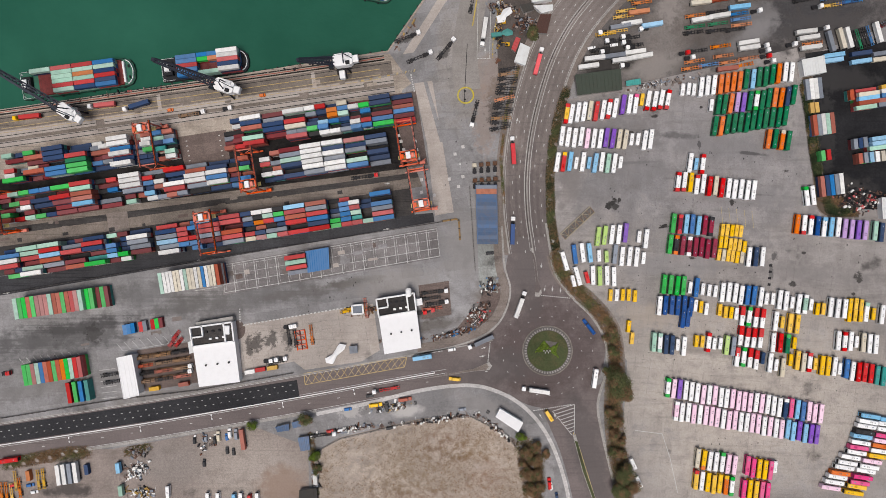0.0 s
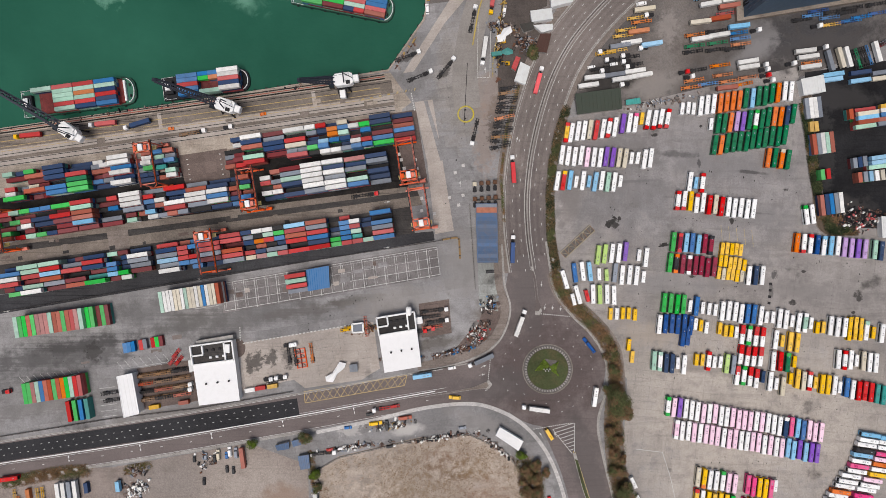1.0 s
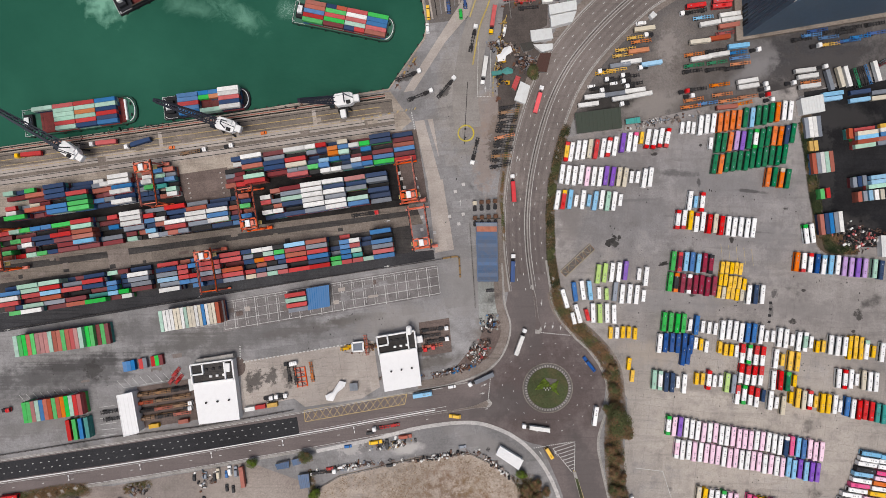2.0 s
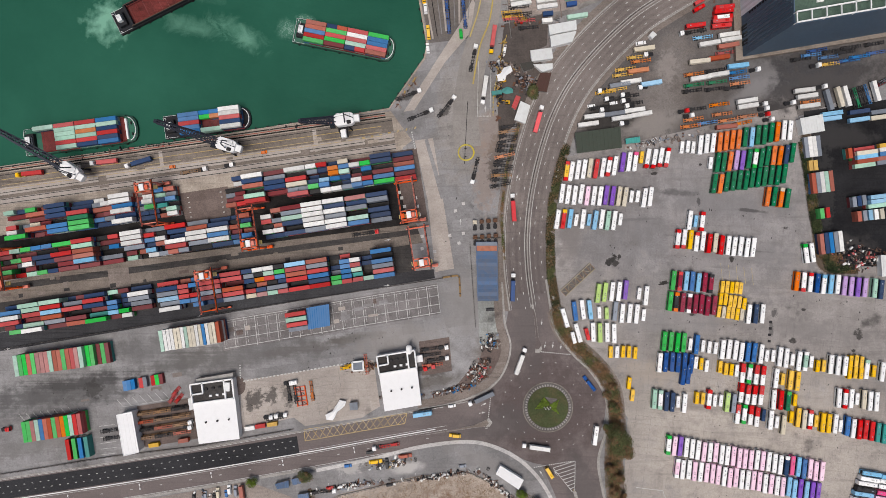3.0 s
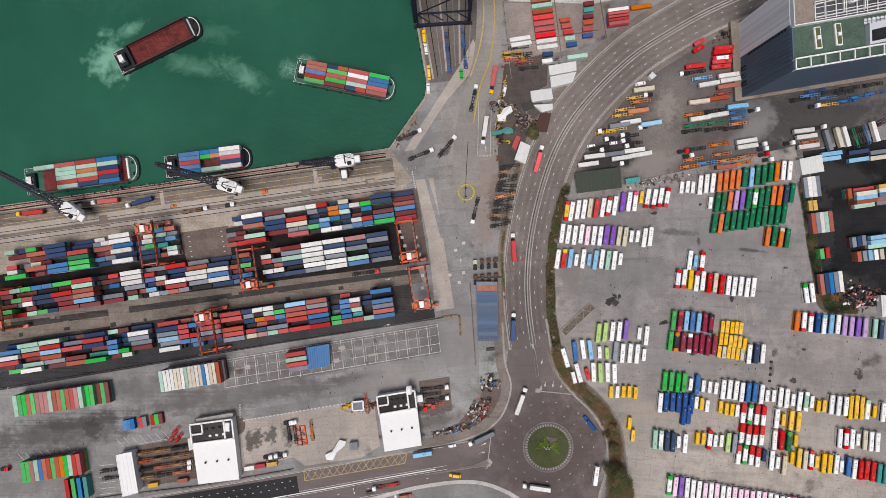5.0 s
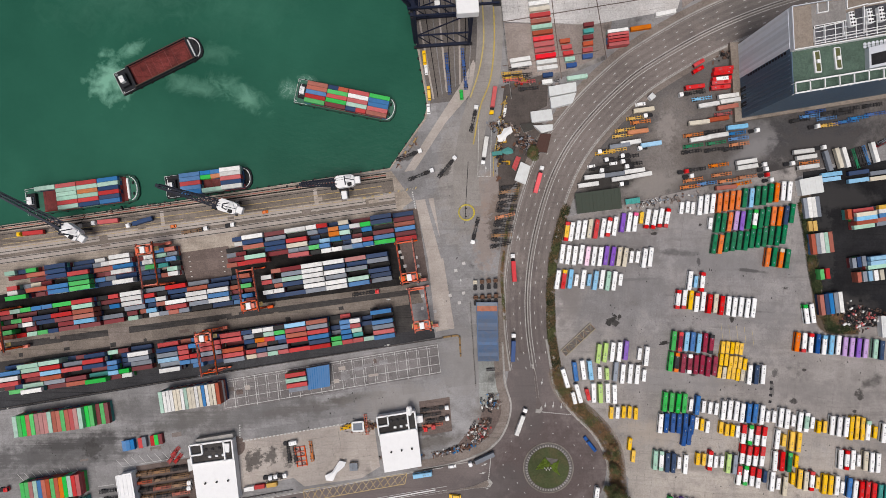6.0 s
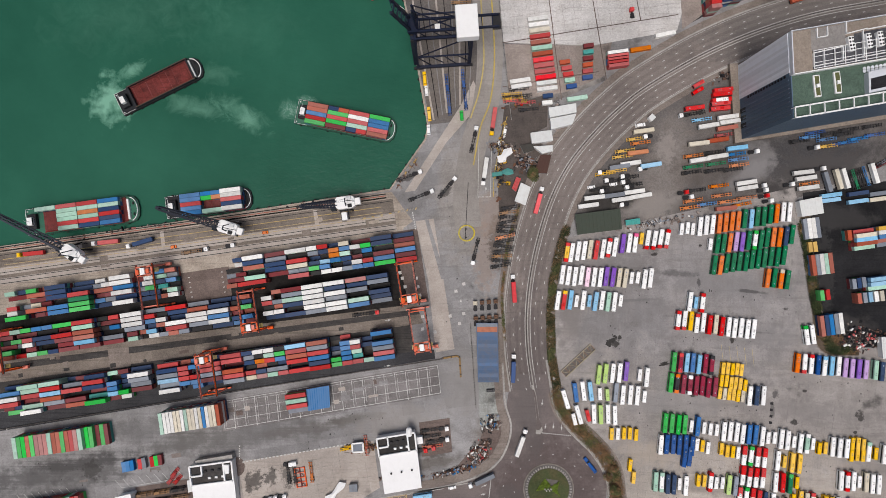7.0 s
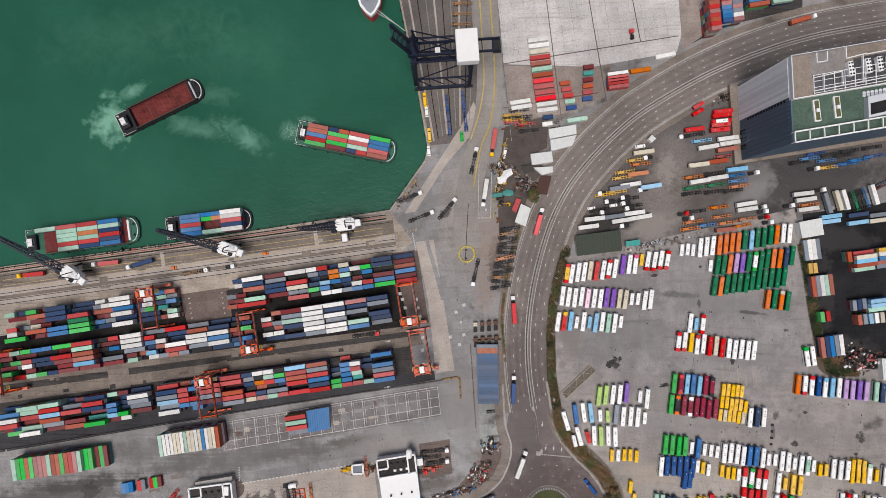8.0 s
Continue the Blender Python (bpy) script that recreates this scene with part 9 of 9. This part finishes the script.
scrap("scrap_row", (-42.4, -29.4), 14, 2.5, 70, 9, "brown pallets and frames by the warehouse", "00075070")
scrap("scrap_row", (128.6, 105.2), 22, 2, 60, 12, "pale rubble and timber along the fence", "27273707")
scrap("scrap_row", (170.4, 193.7), 10, 2, 60, 18, "timber and rubble on the verge", "00377110")
scrap("scrap_row", (-21.8, 135.2), 13, 0.7, 30, 55, "timbers and steel along the quay edge", "07750771")
scrap("scrap_row", (-75.7, 116.1), 40, 0.6, 20, 8, "mooring gear along the quay edge", "07771171")
scrap("scrap_row", (-179.8, 101.1), 34, 0.6, 16, 8, "mooring gear and red bars along the quay edge", "07471171")
patch("pavement_scrap_yard", [(24.4, -14.8), (33.6, -13.1), (33.9, -23.3), (28.5, -33.4), (20.1, -40.9), (7.6, -46.0), (-5.3, -49.0), (-5.3, -46.3), (7.6, -40.9), (14.3, -32.8), (20.1, -28.4)], 0.05, BROWNYARD, "dark earth of the scrap yard in the bend")
# breakers yard vehicles
for p, a, c, l in (((-149.6, -108.0), 92, "k", 4.4), ((-142.8, -106.7), 92, "h", 4.4), ((-143.9, -121.7), 92, "k", 4.6), ((-130.0, -114.2), 96, "k", 4.4), ((-126.2, -114.9), 96, "k", 4.4), ((-130.2, -106.0), 96, "b", 4.2), ((-137.4, -108.0), 96, "k", 4.4), ((-128.2, -103.6), 96, "w", 6.0), ((-124.4, -104.3), 96, "h", 6.5), ((-135.0, -105.6), 96, "c", 6.5),
                   ((-57.5, -89.2), 8, "b", 4.5), ((-68.4, -102.5), 10, "r", 4.4), ((-61.6, -101.8), 10, "w", 4.6), ((11.0, -89.2), 8, "h", 4.6), ((-32.4, -100.5), 10, "k", 4.4), ((64.4, -135.6), 100, "w", 5.0), ((67.8, -141.8), 100, "n", 5.0), ((63.3, -133.9), 95, "r", 7.0), ((-246.2, -139.3), 10, "w", 5.0), ((-248.6, -135.2), 10, "b", 5.0), ((-258.8, -135.2), 20, "r", 5.0)):
    van(p, a, c, l)
parked_box((-120.0, -106.7), 98, "q")
parked_box((-194.3, -123.8), 97, "s", 20)
parked_box((-192.8, -137.5), 97, "l", 20)
container(20, "o", (-248.7, -129.0), 0.1, 98, "boxes in the breakers yard", "on bare earth")
container(20, "n", (-213.8, -125.2), 0.1, 98, "boxes in the breakers yard", "on bare earth")
for p, c in (((-243.4, -131.7), "y"), ((-240.3, -131.0), "y"), ((-257.1, -132.4), "y"), ((-254.7, -136.5), "o"), ((-265.7, -139.3), "o"), ((-262.6, -139.3), "o"), ((-259.5, -140.0), "y")):
    skeleton(p, 96, c, 12.2, 0.03, "in the breakers yard")
for p, c in (((-165.2, -138.5), "w"), ((-141.4, -142.6), "w"), ((-135.3, -142.6), "w"), ((-125.7, -143.3), "s"), ((-121.6, -142.6), "w"), ((-116.5, -144.0), "r"), ((-111.8, -142.6), "w")):
    coach(c + "-", p, 92, "vans in the breakers yard")
lorry((-73.2, -104.6), 8, "w", None, "k", "parked by the huts")
parked_box((-76.7, -130.6), 95, "w", 20)
van((-40.9, -86.5), 8, "y", 8.0)
van((-34.1, -87.8), 95, "k", 6.0)
van((-23.2, -83.1), 8, "q", 8.0)
# a rusty bridge truss lying in the coach park
tr = thing("steel_truss", None, None, (79.5, 22.2), 0.03, 43, "long rusty steel truss lying on the coach park", "truss")
TIMBER = paint("weathered_tan_paint", (0.30, 0.26, 0.18), 0.8, 0, 0.5)
for y in (-2.2, 2.2):
    part("chord", Shape().box(-12, 12, y - 0.28, y + 0.28, 0, 0.9), TIMBER, tr, "dusty tan chord")
for i in range(8):
    part("diagonal", Shape().beam((-11.8 + 2.95 * i, -2.0 if i % 2 else 2.0, 0.7), (-8.85 + 2.95 * i, 2.0 if i % 2 else -2.0, 0.7), 0.3), TIMBER, tr)
part("deck_plate", Shape().box(-11.8, 11.8, -1.9, 1.9, 0.1, 0.25), DIRT, tr)
for i in range(9):
    part("cross_bar", Shape().box(-11.9 + 2.95 * i, -11.65 + 2.95 * i, -1.95, 1.95, 0.2, 0.6), BOXPAINT["j"], tr)
for a, b in (((114.8, -102.1), (131.0, -104.1)), ((131.0, -104.1), (135.9, -119.1)), ((135.9, -119.1), (140.5, -139.7))):
    stripe([a, b], 0, 0.3, LINE, 0.045, "worn white line on the coach park")
for i in range(5):
    stripe([(165.0, 32.0), (166.1, 22.0)] if i == 0 else [((165.0, 32.0)[0] + 4.6 * i, (165.0, 32.0)[1] - 0.7 * i), ((166.1, 22.0)[0] + 4.6 * i, (166.1, 22.0)[1] - 0.7 * i)], 0, 0.16, YELLOW, 0.045, "faded yellow bay line")
_grate = Shape().soft(-0.9, 0.9, -0.75, 0.75, -0.05, 0.03, 0.02).mesh("drain_grate", STEEL)
for i in range(4):
    thing("trim_drain_grate", _grate, None, lerp((195.0, -3.0), (194.1, -14.4), i / 3), 0.03, -7, "dark iron drain grate in the paving", "drain grate", "", "structure")
for i in range(3):
    skeleton(lerp((9.8, 248.9), (9.1, 236.5), i / 2), 2, "j", 12.2, 0.03, "on the northern quay")
coaches((112.9, -121.4), (116.3, -132.6), "w- w-", 115)


# ---- fences ----
def fence(line, high=2.2, mat=KERB, name="fence", label="low concrete and mesh fence", gap=4.0):
    f = thing(name, None, None, (0, 0), 0, 0, label, "fence")
    s = Shape()
    ribbon(s, line, 0.12, -0.12, 0, high * 0.35)
    part("plinth", s, mat, f)
    s = Shape()
    ribbon(s, line, 0.06, -0.06, high - 0.12, high)
    part("top_rail", s, STEEL, f)
    for (x, y), a in along(line, gap):
        o = part("post", FENCEPOST, None, f)
        o.location = (x, y, 0)


FENCEPOST = Shape().box(-0.09, 0.09, -0.09, 0.09, 0, 2.25).mesh("post", STEEL)
fence([(-76.6, -115.2), (-63.0, -107.3), (-15.5, -96.0), (15.1, -93.3), (33.7, -102.1), (47.3, -115.8), (59.3, -145.9)], label="rough fence round the bare lot")
fence([(-270.1, -95.5), (-198.6, -83.8), (-147.7, -77.7), (-90.0, -67.4)], label="brown fence between yard and road", mat=DIRT)
fence([(-269.0, -20.6), (-133.5, 2.0), (-1.5, 22.9)], label="rusty barrier along the truck lane", mat=DIRT, gap=8)
fence([(15.1, 44.1), (18.6, -6.2)], label="thin fence beside the long shed")
fence([(31.6, 244.8), (34.4, 212.2), (39.6, 166.1)], label="fence along the terminal edge")

tagged(new("stacked_containers", TIER.mesh("stacked_containers", *[BOXPAINT[k] for k in TIERSLOT])), "lower tiers of mixed steel containers under the stacks", "container", "", "stuff")
